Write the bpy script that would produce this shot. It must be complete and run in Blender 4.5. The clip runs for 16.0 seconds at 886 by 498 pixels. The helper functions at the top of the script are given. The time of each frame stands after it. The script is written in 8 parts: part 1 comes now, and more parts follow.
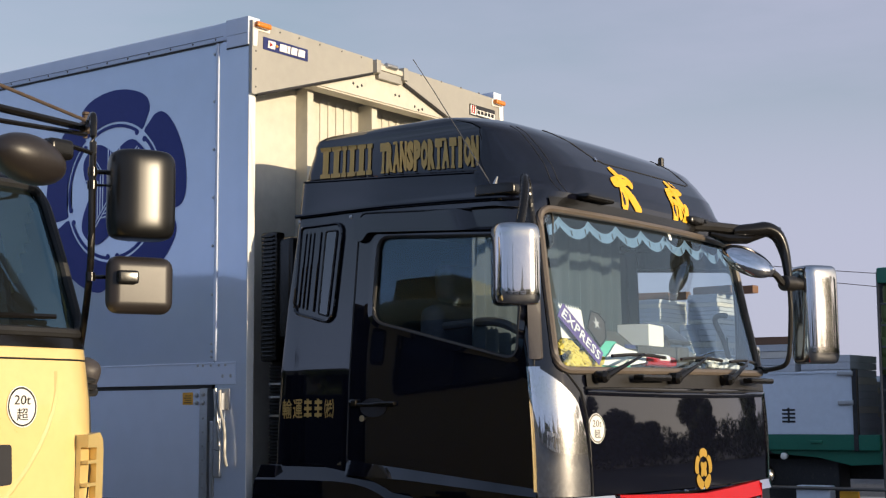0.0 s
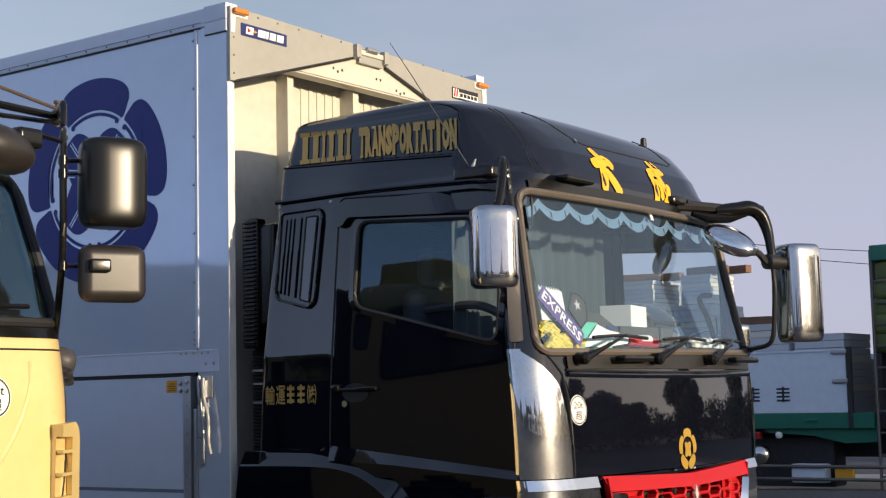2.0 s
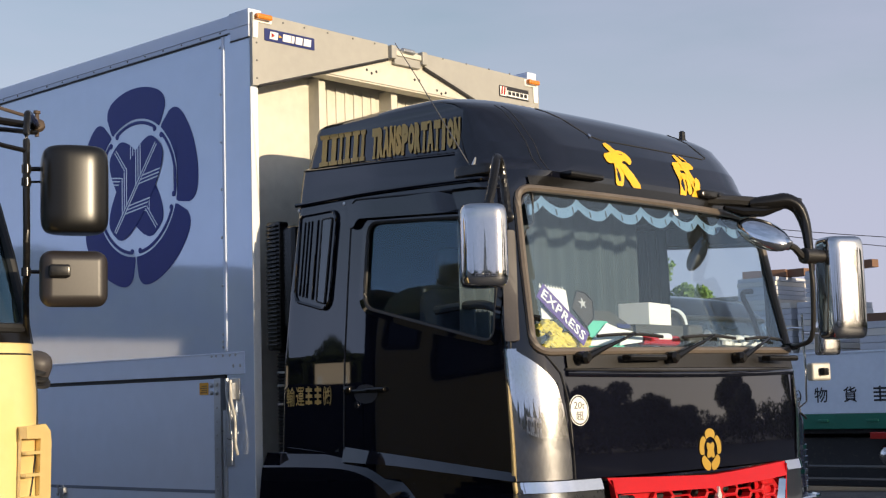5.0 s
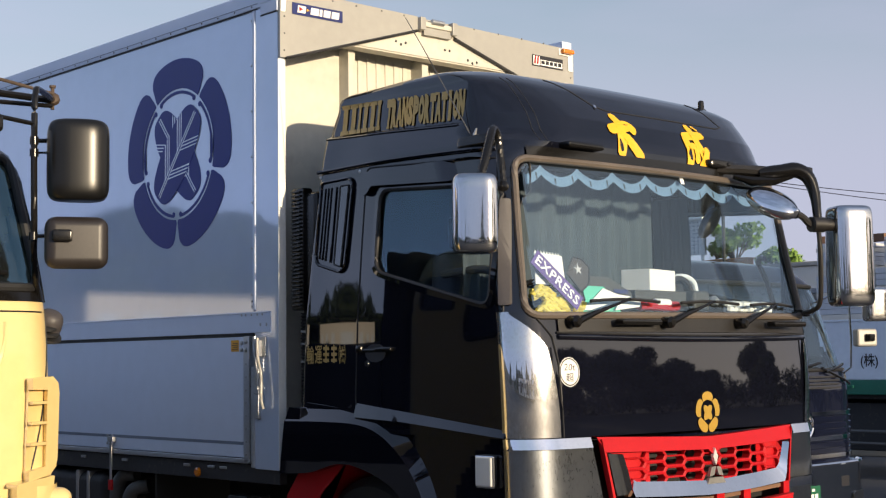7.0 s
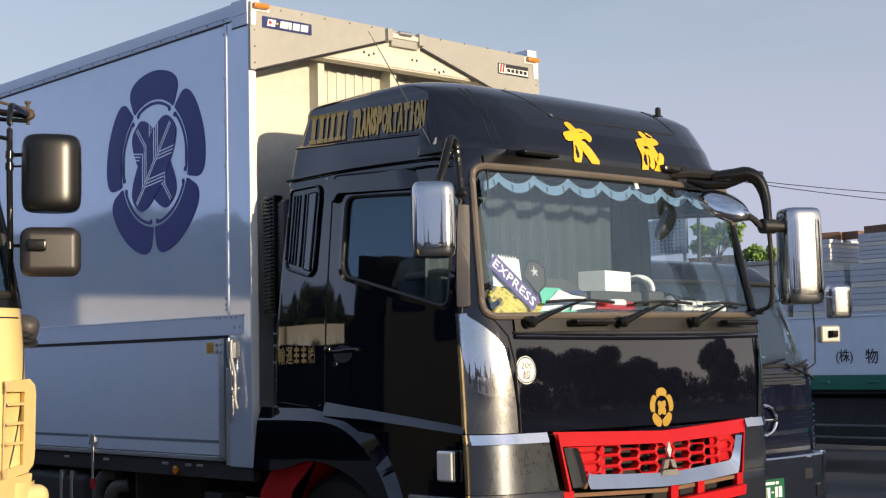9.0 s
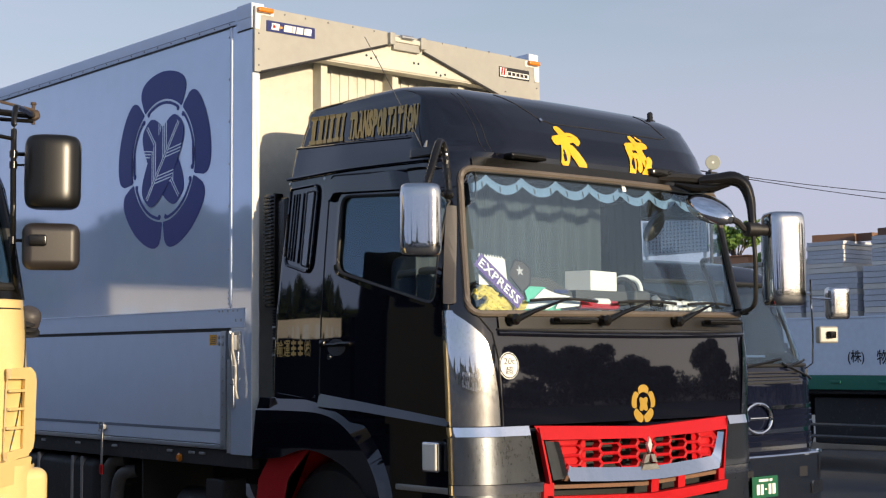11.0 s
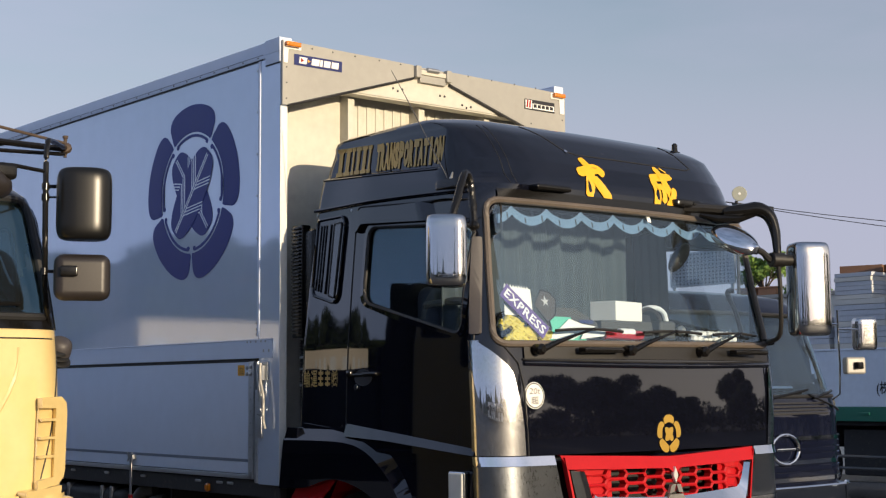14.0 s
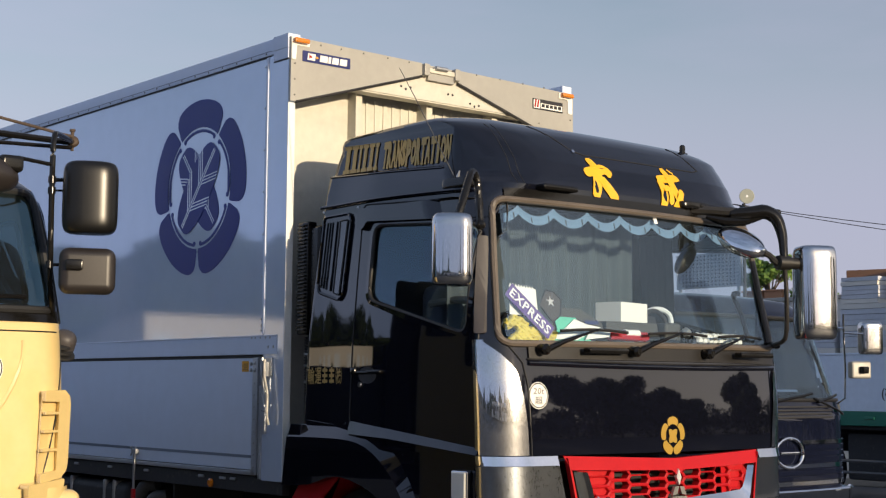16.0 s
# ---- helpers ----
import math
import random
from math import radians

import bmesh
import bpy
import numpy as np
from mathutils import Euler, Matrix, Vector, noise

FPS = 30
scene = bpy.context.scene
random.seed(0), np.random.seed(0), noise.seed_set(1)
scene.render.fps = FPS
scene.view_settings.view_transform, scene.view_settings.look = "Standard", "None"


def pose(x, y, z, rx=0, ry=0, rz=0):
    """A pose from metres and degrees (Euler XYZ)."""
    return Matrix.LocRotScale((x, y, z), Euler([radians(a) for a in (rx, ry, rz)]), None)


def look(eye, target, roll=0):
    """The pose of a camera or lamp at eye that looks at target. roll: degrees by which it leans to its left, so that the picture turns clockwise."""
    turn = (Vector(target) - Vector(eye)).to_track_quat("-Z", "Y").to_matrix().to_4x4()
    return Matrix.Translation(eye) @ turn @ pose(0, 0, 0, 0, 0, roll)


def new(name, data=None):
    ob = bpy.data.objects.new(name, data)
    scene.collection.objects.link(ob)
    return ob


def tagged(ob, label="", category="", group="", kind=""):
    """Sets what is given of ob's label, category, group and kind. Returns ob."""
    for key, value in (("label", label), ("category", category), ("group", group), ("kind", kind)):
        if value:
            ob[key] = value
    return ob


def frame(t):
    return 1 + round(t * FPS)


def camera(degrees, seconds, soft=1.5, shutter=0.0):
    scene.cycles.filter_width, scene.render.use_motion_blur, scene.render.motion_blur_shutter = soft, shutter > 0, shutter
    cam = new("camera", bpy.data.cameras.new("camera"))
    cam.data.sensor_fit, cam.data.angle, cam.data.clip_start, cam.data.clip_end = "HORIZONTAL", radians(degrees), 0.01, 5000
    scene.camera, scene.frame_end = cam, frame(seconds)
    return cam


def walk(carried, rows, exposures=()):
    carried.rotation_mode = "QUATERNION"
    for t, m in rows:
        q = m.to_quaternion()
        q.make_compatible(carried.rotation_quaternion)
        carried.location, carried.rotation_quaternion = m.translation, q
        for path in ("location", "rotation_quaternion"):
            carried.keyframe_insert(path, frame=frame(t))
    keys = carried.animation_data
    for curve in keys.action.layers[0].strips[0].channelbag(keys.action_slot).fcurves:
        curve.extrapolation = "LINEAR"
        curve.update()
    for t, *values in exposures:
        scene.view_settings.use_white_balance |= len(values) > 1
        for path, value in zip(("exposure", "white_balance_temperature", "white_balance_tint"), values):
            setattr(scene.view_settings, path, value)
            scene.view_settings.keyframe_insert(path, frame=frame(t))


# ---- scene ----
cam = camera(34.2, 16.0, 1.25)
PATH = [
    (0, (-6.889, -5.395, 1.648), (-5.279, -4.229, 1.871), -0.4),
    (0.5, (-6.883, -5.388, 1.645), (-5.276, -4.217, 1.86), -0.6),
    (1, (-6.879, -5.397, 1.637), (-5.273, -4.225, 1.854), -0.7),
    (1.5, (-6.867, -5.417, 1.641), (-5.26, -4.245, 1.849), -0.9),
    (2, (-6.816, -5.462, 1.643), (-5.204, -4.295, 1.845), -1.3),
    (2.5, (-6.769, -5.51, 1.647), (-5.159, -4.341, 1.852), -1.9),
    (3, (-6.668, -5.55, 1.65), (-5.055, -4.383, 1.844), -2.9),
    (3.5, (-6.508, -5.649, 1.649), (-4.96, -4.401, 1.868), -1.7),
    (3.7, (-6.473, -5.67, 1.636), (-4.935, -4.412, 1.858), -2.6),
    (5.8, (-6.172, -6.342, 1.622), (-4.766, -4.931, 1.804), -1.3),
    (6, (-6.168, -6.389, 1.628), (-4.769, -4.97, 1.798), -1.8),
    (6.5, (-6.116, -6.552, 1.626), (-4.739, -5.11, 1.78), -1.0),
    (7, (-6.062, -6.697, 1.616), (-4.721, -5.222, 1.772), -0.7),
    (7.5, (-6.07, -6.82, 1.613), (-4.739, -5.334, 1.76), -1.5),
    (8, (-6.079, -6.881, 1.617), (-4.733, -5.408, 1.753), -0.8),
    (8.5, (-6.135, -6.942, 1.616), (-4.783, -5.477, 1.774), -1.3),
    (10.8, (-6.171, -7.399, 1.611), (-4.861, -5.894, 1.747), -0.5),
    (11, (-6.168, -7.411, 1.613), (-4.855, -5.91, 1.761), -0.4),
    (11.5, (-6.183, -7.452, 1.603), (-4.874, -5.948, 1.76), -0.9),
    (12, (-6.189, -7.45, 1.599), (-4.879, -5.947, 1.756), -0.7),
    (12.5, (-6.194, -7.464, 1.606), (-4.891, -5.957, 1.775), -0.4),
    (13, (-6.201, -7.468, 1.602), (-4.912, -5.951, 1.787), -0.3),
    (13.5, (-6.2, -7.469, 1.606), (-4.914, -5.95, 1.796), -0.5),
    (14, (-6.202, -7.464, 1.599), (-4.92, -5.941, 1.792), -0.4),
    (14.5, (-6.187, -7.466, 1.603), (-4.914, -5.936, 1.798), -0.2),
    (15, (-6.186, -7.461, 1.596), (-4.906, -5.937, 1.793), -0.1),
    (15.5, (-6.187, -7.462, 1.601), (-4.906, -5.938, 1.791), 0.2),
    (16, (-6.192, -7.459, 1.6), (-4.917, -5.93, 1.791), 0.4),
]

walk(cam, [(t, look(e, g, r)) for t, e, g, r in PATH], ((0, 0.50), (3, 0.52), (6, 0.55), (8.5, 0.56), (12.5, 0.54), (13.5, 0.46), (14.3, 0.34), (15, 0.32), (16, 0.35)))

# ---------------------------------------------------------------- light
SUN_EL, SUN_AZ = 9.0, -0.4          # degrees; azimuth from -y, positive towards +x
world = bpy.data.worlds.new("evening_sky")
scene.world = world
world.use_nodes = True
wn, wl = world.node_tree.nodes, world.node_tree.links
wn.clear()
world.sun_threshold = 0.0
w_out, w_bg = wn.new("ShaderNodeOutputWorld"), wn.new("ShaderNodeBackground")
w_sky = wn.new("ShaderNodeTexSky")
w_sky.sky_type, w_sky.sun_disc = "NISHITA", False
w_sky.sun_elevation = radians(SUN_EL)
w_sky.sun_rotation = radians(180 - SUN_AZ)
w_sky.dust_density, w_sky.air_density = 1.0, 1.0
w_co, w_no, w_ramp, w_mix = (wn.new(k) for k in ("ShaderNodeTexCoord", "ShaderNodeTexNoise", "ShaderNodeValToRGB", "ShaderNodeMix"))
w_map = wn.new("ShaderNodeMapping")
w_map.inputs["Scale"].default_value = (1.2, 1.2, 5.0)
w_no.inputs["Scale"].default_value, w_no.inputs["Detail"].default_value = 1.6, 6.0
w_no.inputs["Roughness"].default_value = 0.55
w_ramp.color_ramp.elements[0].position, w_ramp.color_ramp.elements[1].position = 0.30, 0.72
w_ramp.color_ramp.elements[0].color = (0.30, 0.30, 0.30, 1)
w_ramp.color_ramp.elements[1].color = (0.85, 0.85, 0.85, 1)
w_mix.data_type = "RGBA"
w_veil, w_dot, w_near = wn.new("ShaderNodeMix"), wn.new("ShaderNodeVectorMath"), wn.new("ShaderNodeMapRange")
w_veil.data_type = "RGBA"
w_tint, w_west = wn.new("ShaderNodeMix"), wn.new("ShaderNodeMapRange")
w_tint.data_type, w_west.interpolation_type = "RGBA", "SMOOTHSTEP"
w_tint.inputs["A"].default_value = (4.7, 5.9, 9.3, 1)       # bluer towards the west
w_tint.inputs["B"].default_value = (5.2, 5.3, 7.0, 1)       # thin grey cloud
w_west.inputs["From Min"].default_value, w_west.inputs["From Max"].default_value = -0.45, 0.55
wl.new(w_west.outputs["Result"], w_tint.inputs["Factor"])
wl.new(w_tint.outputs["Result"], w_veil.inputs["A"])
w_veil.inputs["B"].default_value = (12.6, 11.2, 10.2, 1)   # warm haze lit through beside the sun
w_dot.operation = "DOT_PRODUCT"
w_east, w_dim, w_shade = wn.new("ShaderNodeVectorMath"), wn.new("ShaderNodeMapRange"), wn.new("ShaderNodeVectorMath")
w_east.operation, w_shade.operation = "DOT_PRODUCT", "SCALE"
w_east.inputs[1].default_value = (0.92, 0.39, 0.0)
w_dim.interpolation_type = "SMOOTHSTEP"                    # the veil is a little thinner towards the east
w_dim.inputs["From Min"].default_value, w_dim.inputs["From Max"].default_value = 0.05, 1.0
w_dim.inputs["To Min"].default_value, w_dim.inputs["To Max"].default_value = 1.0, 0.67
wl.new(w_co.outputs["Generated"], w_east.inputs[0])
wl.new(w_east.outputs["Value"], w_dim.inputs["Value"])
wl.new(w_east.outputs["Value"], w_west.inputs["Value"])
w_dot.inputs[1].default_value = (0.62, -0.78, -0.35)
w_near.interpolation_type = "SMOOTHSTEP"
w_near.inputs["From Min"].default_value, w_near.inputs["From Max"].default_value = 0.60, 0.97
wl.new(w_co.outputs["Generated"], w_dot.inputs[0])
wl.new(w_dot.outputs["Value"], w_near.inputs["Value"])
wl.new(w_near.outputs["Result"], w_veil.inputs["Factor"])
wl.new(w_veil.outputs["Result"], w_shade.inputs[0])
w_clear, w_blue, w_both = wn.new("ShaderNodeVectorMath"), wn.new("ShaderNodeMapRange"), wn.new("ShaderNodeMath")
w_clear.operation, w_both.operation, w_blue.interpolation_type = "DOT_PRODUCT", "MULTIPLY", "SMOOTHSTEP"
w_clear.inputs[1].default_value = (-0.80, -0.60, 0.0)      # clearer, deeper sky to the south-west
w_blue.inputs["From Min"].default_value, w_blue.inputs["From Max"].default_value = 0.45, 0.95
w_blue.inputs["To Min"].default_value, w_blue.inputs["To Max"].default_value = 1.0, 0.62
wl.new(w_co.outputs["Generated"], w_clear.inputs[0])
wl.new(w_clear.outputs["Value"], w_blue.inputs["Value"])
wl.new(w_dim.outputs["Result"], w_both.inputs[0])
wl.new(w_blue.outputs["Result"], w_both.inputs[1])
wl.new(w_both.outputs[0], w_shade.inputs["Scale"])
wl.new(w_shade.outputs["Vector"], w_mix.inputs["B"])
wl.new(w_co.outputs["Generated"], w_map.inputs["Vector"])
wl.new(w_map.outputs["Vector"], w_no.inputs["Vector"])
wl.new(w_no.outputs["Fac"], w_ramp.inputs["Fac"])
w_sep, w_high, w_thin = wn.new("ShaderNodeSeparateXYZ"), wn.new("ShaderNodeMapRange"), wn.new("ShaderNodeMath")
w_high.interpolation_type = "SMOOTHSTEP"
w_high.inputs["From Min"].default_value, w_high.inputs["From Max"].default_value = 0.34, 0.75
w_high.inputs["To Min"].default_value, w_high.inputs["To Max"].default_value = 1.0, 0.42
w_thin.operation = "MULTIPLY"                              # the veil thins out overhead
wl.new(w_co.outputs["Generated"], w_sep.inputs[0])
wl.new(w_sep.outputs["Z"], w_high.inputs["Value"])
wl.new(w_high.outputs["Result"], w_thin.inputs[0])
wl.new(w_ramp.outputs["Color"], w_thin.inputs[1])
w_low, w_thick = wn.new("ShaderNodeMapRange"), wn.new("ShaderNodeMath")
w_low.interpolation_type = "SMOOTHSTEP"                    # and is thickest low down
w_low.inputs["From Min"].default_value, w_low.inputs["From Max"].default_value = 0.10, 0.34
w_low.inputs["To Min"].default_value, w_low.inputs["To Max"].default_value = 0.90, 0.0
w_thick.operation = "MAXIMUM"
wl.new(w_sep.outputs["Z"], w_low.inputs["Value"])
wl.new(w_low.outputs["Result"], w_thick.inputs[0])
wl.new(w_thin.outputs[0], w_thick.inputs[1])
wl.new(w_thick.outputs[0], w_mix.inputs["Factor"])
wl.new(w_sky.outputs["Color"], w_mix.inputs["A"])
wl.new(w_mix.outputs["Result"], w_bg.inputs["Color"])
wl.new(w_bg.outputs["Background"], w_out.inputs["Surface"])
w_bg.inputs["Strength"].default_value = 0.104

sun = new("sun", bpy.data.lights.new("sun", "SUN"))
sun.data.energy, sun.data.angle, sun.data.color = 4.2, radians(0.6), (1.0, 0.81, 0.56)
sun.matrix_world = look((20 * math.sin(radians(SUN_AZ)), -20 * math.cos(radians(SUN_AZ)), 20 * math.tan(radians(SUN_EL))), (0, 0, 0))


# ---------------------------------------------------------------- materials
def mat(name, color, rough=0.5, metal=0.0, var=0.12, scale=6.0, bump=0.0, bump_scale=60.0, coat=0.0, spots=0.0, emit=0.0, spec=0.5, stretch=(1, 1, 1), span=(0.8, 1.25), coat_rough=0.03, specks=0.0):
    """A painted, bare or worn surface: base colour with variation at two scales, uneven gloss and fine relief."""
    m = bpy.data.materials.new(name)
    m.use_nodes = True
    n, l = m.node_tree.nodes, m.node_tree.links
    b = n["Principled BSDF"]
    co = n.new("ShaderNodeTexCoord")
    mp = n.new("ShaderNodeMapping")
    mp.inputs["Scale"].default_value = stretch
    l.new(co.outputs["Object"], mp.inputs["Vector"])
    big, fine = n.new("ShaderNodeTexNoise"), n.new("ShaderNodeTexNoise")
    big.inputs["Scale"].default_value, big.inputs["Detail"].default_value = scale * 0.35, 4
    fine.inputs["Scale"].default_value, fine.inputs["Detail"].default_value = scale * 6, 5
    for k in (big, fine):
        l.new(mp.outputs["Vector"], k.inputs["Vector"])
    add = n.new("ShaderNodeMath")
    add.operation = "ADD"
    l.new(big.outputs["Fac"], add.inputs[0])
    l.new(fine.outputs["Fac"], add.inputs[1])
    ramp = n.new("ShaderNodeMapRange")
    ramp.inputs["From Min"].default_value, ramp.inputs["From Max"].default_value = 0.6, 1.4
    ramp.inputs["To Min"].default_value, ramp.inputs["To Max"].default_value = 1 - var, 1 + var
    l.new(add.outputs[0], ramp.inputs["Value"])
    mul = n.new("ShaderNodeVectorMath")
    mul.operation = "MULTIPLY"
    mul.inputs[0].default_value = color
    l.new(ramp.outputs["Result"], mul.inputs[1])
    last = mul.outputs["Vector"]
    if spots:
        sp = n.new("ShaderNodeTexNoise")
        sp.inputs["Scale"].default_value, sp.inputs["Detail"].default_value = scale * 2.2, 8
        l.new(mp.outputs["Vector"], sp.inputs["Vector"])
        cut = n.new("ShaderNodeMapRange")
        cut.inputs["From Min"].default_value, cut.inputs["From Max"].default_value = 0.60, 0.78
        cut.inputs["To Max"].default_value = spots
        l.new(sp.outputs["Fac"], cut.inputs["Value"])
        mx = n.new("ShaderNodeMix")
        mx.data_type = "RGBA"
        mx.inputs["B"].default_value = (0.20, 0.17, 0.13, 1)
        l.new(cut.outputs["Result"], mx.inputs["Factor"])
        l.new(last, mx.inputs["A"])
        last = mx.outputs["Result"]
    if specks:                                 # scattered dust and insect specks
        vo, gate, ran = n.new("ShaderNodeTexVoronoi"), n.new("ShaderNodeMath"), n.new("ShaderNodeMath")
        vo.inputs["Scale"].default_value = 16.0
        l.new(co.outputs["Object"], vo.inputs["Vector"])
        gate.operation = ran.operation = "LESS_THAN"
        gate.inputs[1].default_value = 0.040
        ran.inputs[1].default_value = specks
        l.new(vo.outputs["Distance"], gate.inputs[0])
        l.new(vo.outputs["Color"], ran.inputs[0])
        both, mxs = n.new("ShaderNodeMath"), n.new("ShaderNodeMix")
        both.operation = "MULTIPLY"
        l.new(gate.outputs[0], both.inputs[0])
        l.new(ran.outputs[0], both.inputs[1])
        mxs.data_type = "RGBA"
        mxs.inputs["B"].default_value = (0.09, 0.09, 0.085, 1)
        l.new(both.outputs[0], mxs.inputs["Factor"])
        l.new(last, mxs.inputs["A"])
        last = mxs.outputs["Result"]
    l.new(last, b.inputs["Base Color"])
    rr = n.new("ShaderNodeMapRange")
    rr.inputs["From Min"].default_value, rr.inputs["From Max"].default_value = 0.6, 1.4
    rr.inputs["To Min"].default_value, rr.inputs["To Max"].default_value = rough * span[0], min(1.0, rough * span[1])
    l.new(add.outputs[0], rr.inputs["Value"])
    l.new(rr.outputs["Result"], b.inputs["Roughness"])
    b.inputs["Metallic"].default_value = metal
    b.inputs["Coat Weight"].default_value = coat
    b.inputs["Coat Roughness"].default_value = coat_rough
    b.inputs["Specular IOR Level"].default_value = spec
    if bump:
        bn, bt = n.new("ShaderNodeBump"), n.new("ShaderNodeTexNoise")
        bt.inputs["Scale"].default_value, bt.inputs["Detail"].default_value = bump_scale, 6
        l.new(mp.outputs["Vector"], bt.inputs["Vector"])
        l.new(bt.outputs["Fac"], bn.inputs["Height"])
        bn.inputs["Strength"].default_value, bn.inputs["Distance"].default_value = bump, 0.01
        l.new(bn.outputs["Normal"], b.inputs["Normal"])
    if emit:
        b.inputs["Emission Color"].default_value = (*color, 1)
        b.inputs["Emission Strength"].default_value = emit
    return m


def glass(name, tint, rough=0.0, clear=0.85, ior=1.75, film=0.0, shine=(0.95, 0.97, 1.0)):
    """A thin pane: lets light through with a tint and mirrors at a slant."""
    m = bpy.data.materials.new(name)
    m.use_nodes = True
    n, l = m.node_tree.nodes, m.node_tree.links
    n.clear()
    out, mix, tr, gl, fr, pw, fa = (n.new("ShaderNode" + k) for k in ("OutputMaterial", "MixShader", "BsdfTransparent", "BsdfGlossy", "LayerWeight", "Math", "Math"))
    tr.inputs["Color"].default_value = (*[c * clear for c in tint], 1)
    gl.inputs["Roughness"].default_value = rough
    gl.inputs["Color"].default_value = (*shine, 1)
    f0 = ((ior - 1) / (ior + 1)) ** 2
    fr.inputs["Blend"].default_value = 0.5
    pw.operation, fa.operation = "POWER", "MULTIPLY_ADD"
    pw.inputs[1].default_value, fa.inputs[1].default_value, fa.inputs[2].default_value = 5.0, 1 - f0, f0
    l.new(fr.outputs["Facing"], pw.inputs[0])
    l.new(pw.outputs[0], fa.inputs[0])
    l.new(fa.outputs[0], mix.inputs[0])
    l.new(tr.outputs[0], mix.inputs[1])
    l.new(gl.outputs[0], mix.inputs[2])
    last = mix
    if film:                                   # thin dust film, tinted blue to paint haze on the pane
        dust, add = n.new("ShaderNodeBsdfDiffuse"), n.new("ShaderNodeMixShader")
        dust.inputs["Color"].default_value = (0.62, 0.74, 0.84, 1)
        add.inputs[0].default_value = film
        l.new(mix.outputs[0], add.inputs[1])
        l.new(dust.outputs[0], add.inputs[2])
        last = add
    l.new(last.outputs[0], out.inputs["Surface"])
    return m


M_BLACK = mat("black_lacquer", (0.0040, 0.0046, 0.0090), 0.05, 0, 0.3, 4, coat=1.0, spec=0.0, specks=0.16)
M_SILVER = mat("silver_blue_panel", (0.54, 0.62, 0.76), 0.035, 0.16, 0.04, 1.2, 0.004, 2.0, coat=0.3, coat_rough=0.05)
M_GATE = mat("silver_blue_gate", (0.60, 0.665, 0.79), 0.50, 0.05, 0.05, 1.2, 0.006, 2.0, spec=0.25)
M_EMBLEM = mat("satin_silver", (0.72, 0.72, 0.70), 0.34, 0.5, 0.05, 20)
# darker copy of the emblem silver, shade put into its colour
M_EMBLEM2 = mat("shaded_silver", (0.34, 0.33, 0.31), 0.35, 0.6, 0.08, 20)
M_STRIP = mat("grey_blue_strip", (0.17, 0.20, 0.26), 0.5, 0.1, 0.08, 6)
M_ALU = mat("aluminium_rail", (0.50, 0.52, 0.55), 0.33, 0.7, 0.08, 8, 0.03, 80, stretch=(1, 0.2, 1))
M_GREYPAN = mat("grey_front_panel", (0.34, 0.33, 0.30), 0.45, 0.1, 0.08, 3, 0.02, 40, spots=0.12)
M_CREAM = mat("cream_bulkhead", (0.55, 0.525, 0.45), 0.5, 0, 0.10, 3, 0.03, 30, spots=0.3)
M_CHROME = mat("chrome", (0.72, 0.72, 0.73), 0.06, 1.0, 0.05, 9, 0.01, 25)
M_CHROME_W = mat("weathered_chrome", (0.22, 0.22, 0.225), 0.26, 1.0, 0.10, 9, 0.02, 90, coat=1.0, coat_rough=0.02, stretch=(1.5, 1.5, 0.8), specks=0.30)
M_CASE = mat("dusty_chrome", (0.26, 0.26, 0.265), 0.14, 1.0, 0.08, 9, 0.02, 60, coat=1.0, coat_rough=0.015)
M_SMOKE = mat("smoked_chrome", (0.115, 0.123, 0.135), 0.30, 0.95, 0.10, 9, 0.02, 90, coat=1.0, coat_rough=0.03, stretch=(2, 2, 0.8), specks=0.25)
M_RUBBER = mat("black_rubber", (0.012, 0.012, 0.013), 0.55, 0, 0.25, 20, 0.1, 90)
M_PLASTIC = mat("black_plastic", (0.007, 0.0065, 0.006), 0.20, 0, 0.25, 14, spec=0.35)
M_BROWNGASKET = mat("window_gasket", (0.105, 0.086, 0.070), 0.40, 0, 0.2, 14, 0.05, 90)
for m_, ior_ in ((M_BLACK, 1.60), (M_CHROME_W, 5.0), (M_SMOKE, 2.3), (M_CASE, 3.6)):
    m_.node_tree.nodes["Principled BSDF"].inputs["Coat IOR"].default_value = ior_
M_RUST = mat("rusted_steel", (0.075, 0.052, 0.038), 0.7, 0.2, 0.35, 30, 0.2, 90)
M_MIRRORCAP = mat("satin_black_mirror_cap", (0.007, 0.007, 0.007), 0.30, 0, 0.20, 14, spec=0.35, span=(0.97, 1.03))
M_HOUSING = mat("worn_brown_black_plastic", (0.020, 0.0165, 0.0155), 0.42, 0, 0.25, 14, 0.01, 90, span=(0.95, 1.05))
M_PILLAR = mat("grey_pillar_trim", (0.050, 0.045, 0.047), 0.5, 0, 0.2, 14, 0.05, 90)
M_COWL = mat("faded_cowl_plastic", (0.012, 0.0108, 0.0100), 0.45, 0, 0.2, 14, 0.04, 120)
M_DULL = mat("dull_grey_steel", (0.10, 0.10, 0.10), 0.55, 0.3, 0.3, 8, 0.1, 40, spots=0.2)
M_DARK = mat("dark_steel", (0.028, 0.028, 0.030), 0.6, 0.2, 0.4, 8, 0.15, 40, spots=0.3)
M_RED = mat("red_paint", (0.40, 0.006, 0.010), 0.45, 0, 0.12, 9, 0.03, 50, spec=0.25)
M_GOLD = mat("gold_lettering", (0.46, 0.29, 0.075), 0.45, 0.2, 0.12, 20)
M_YELLOWLET = mat("yellow_lettering", (0.78, 0.42, 0.015), 0.45, 0, 0.08, 20)
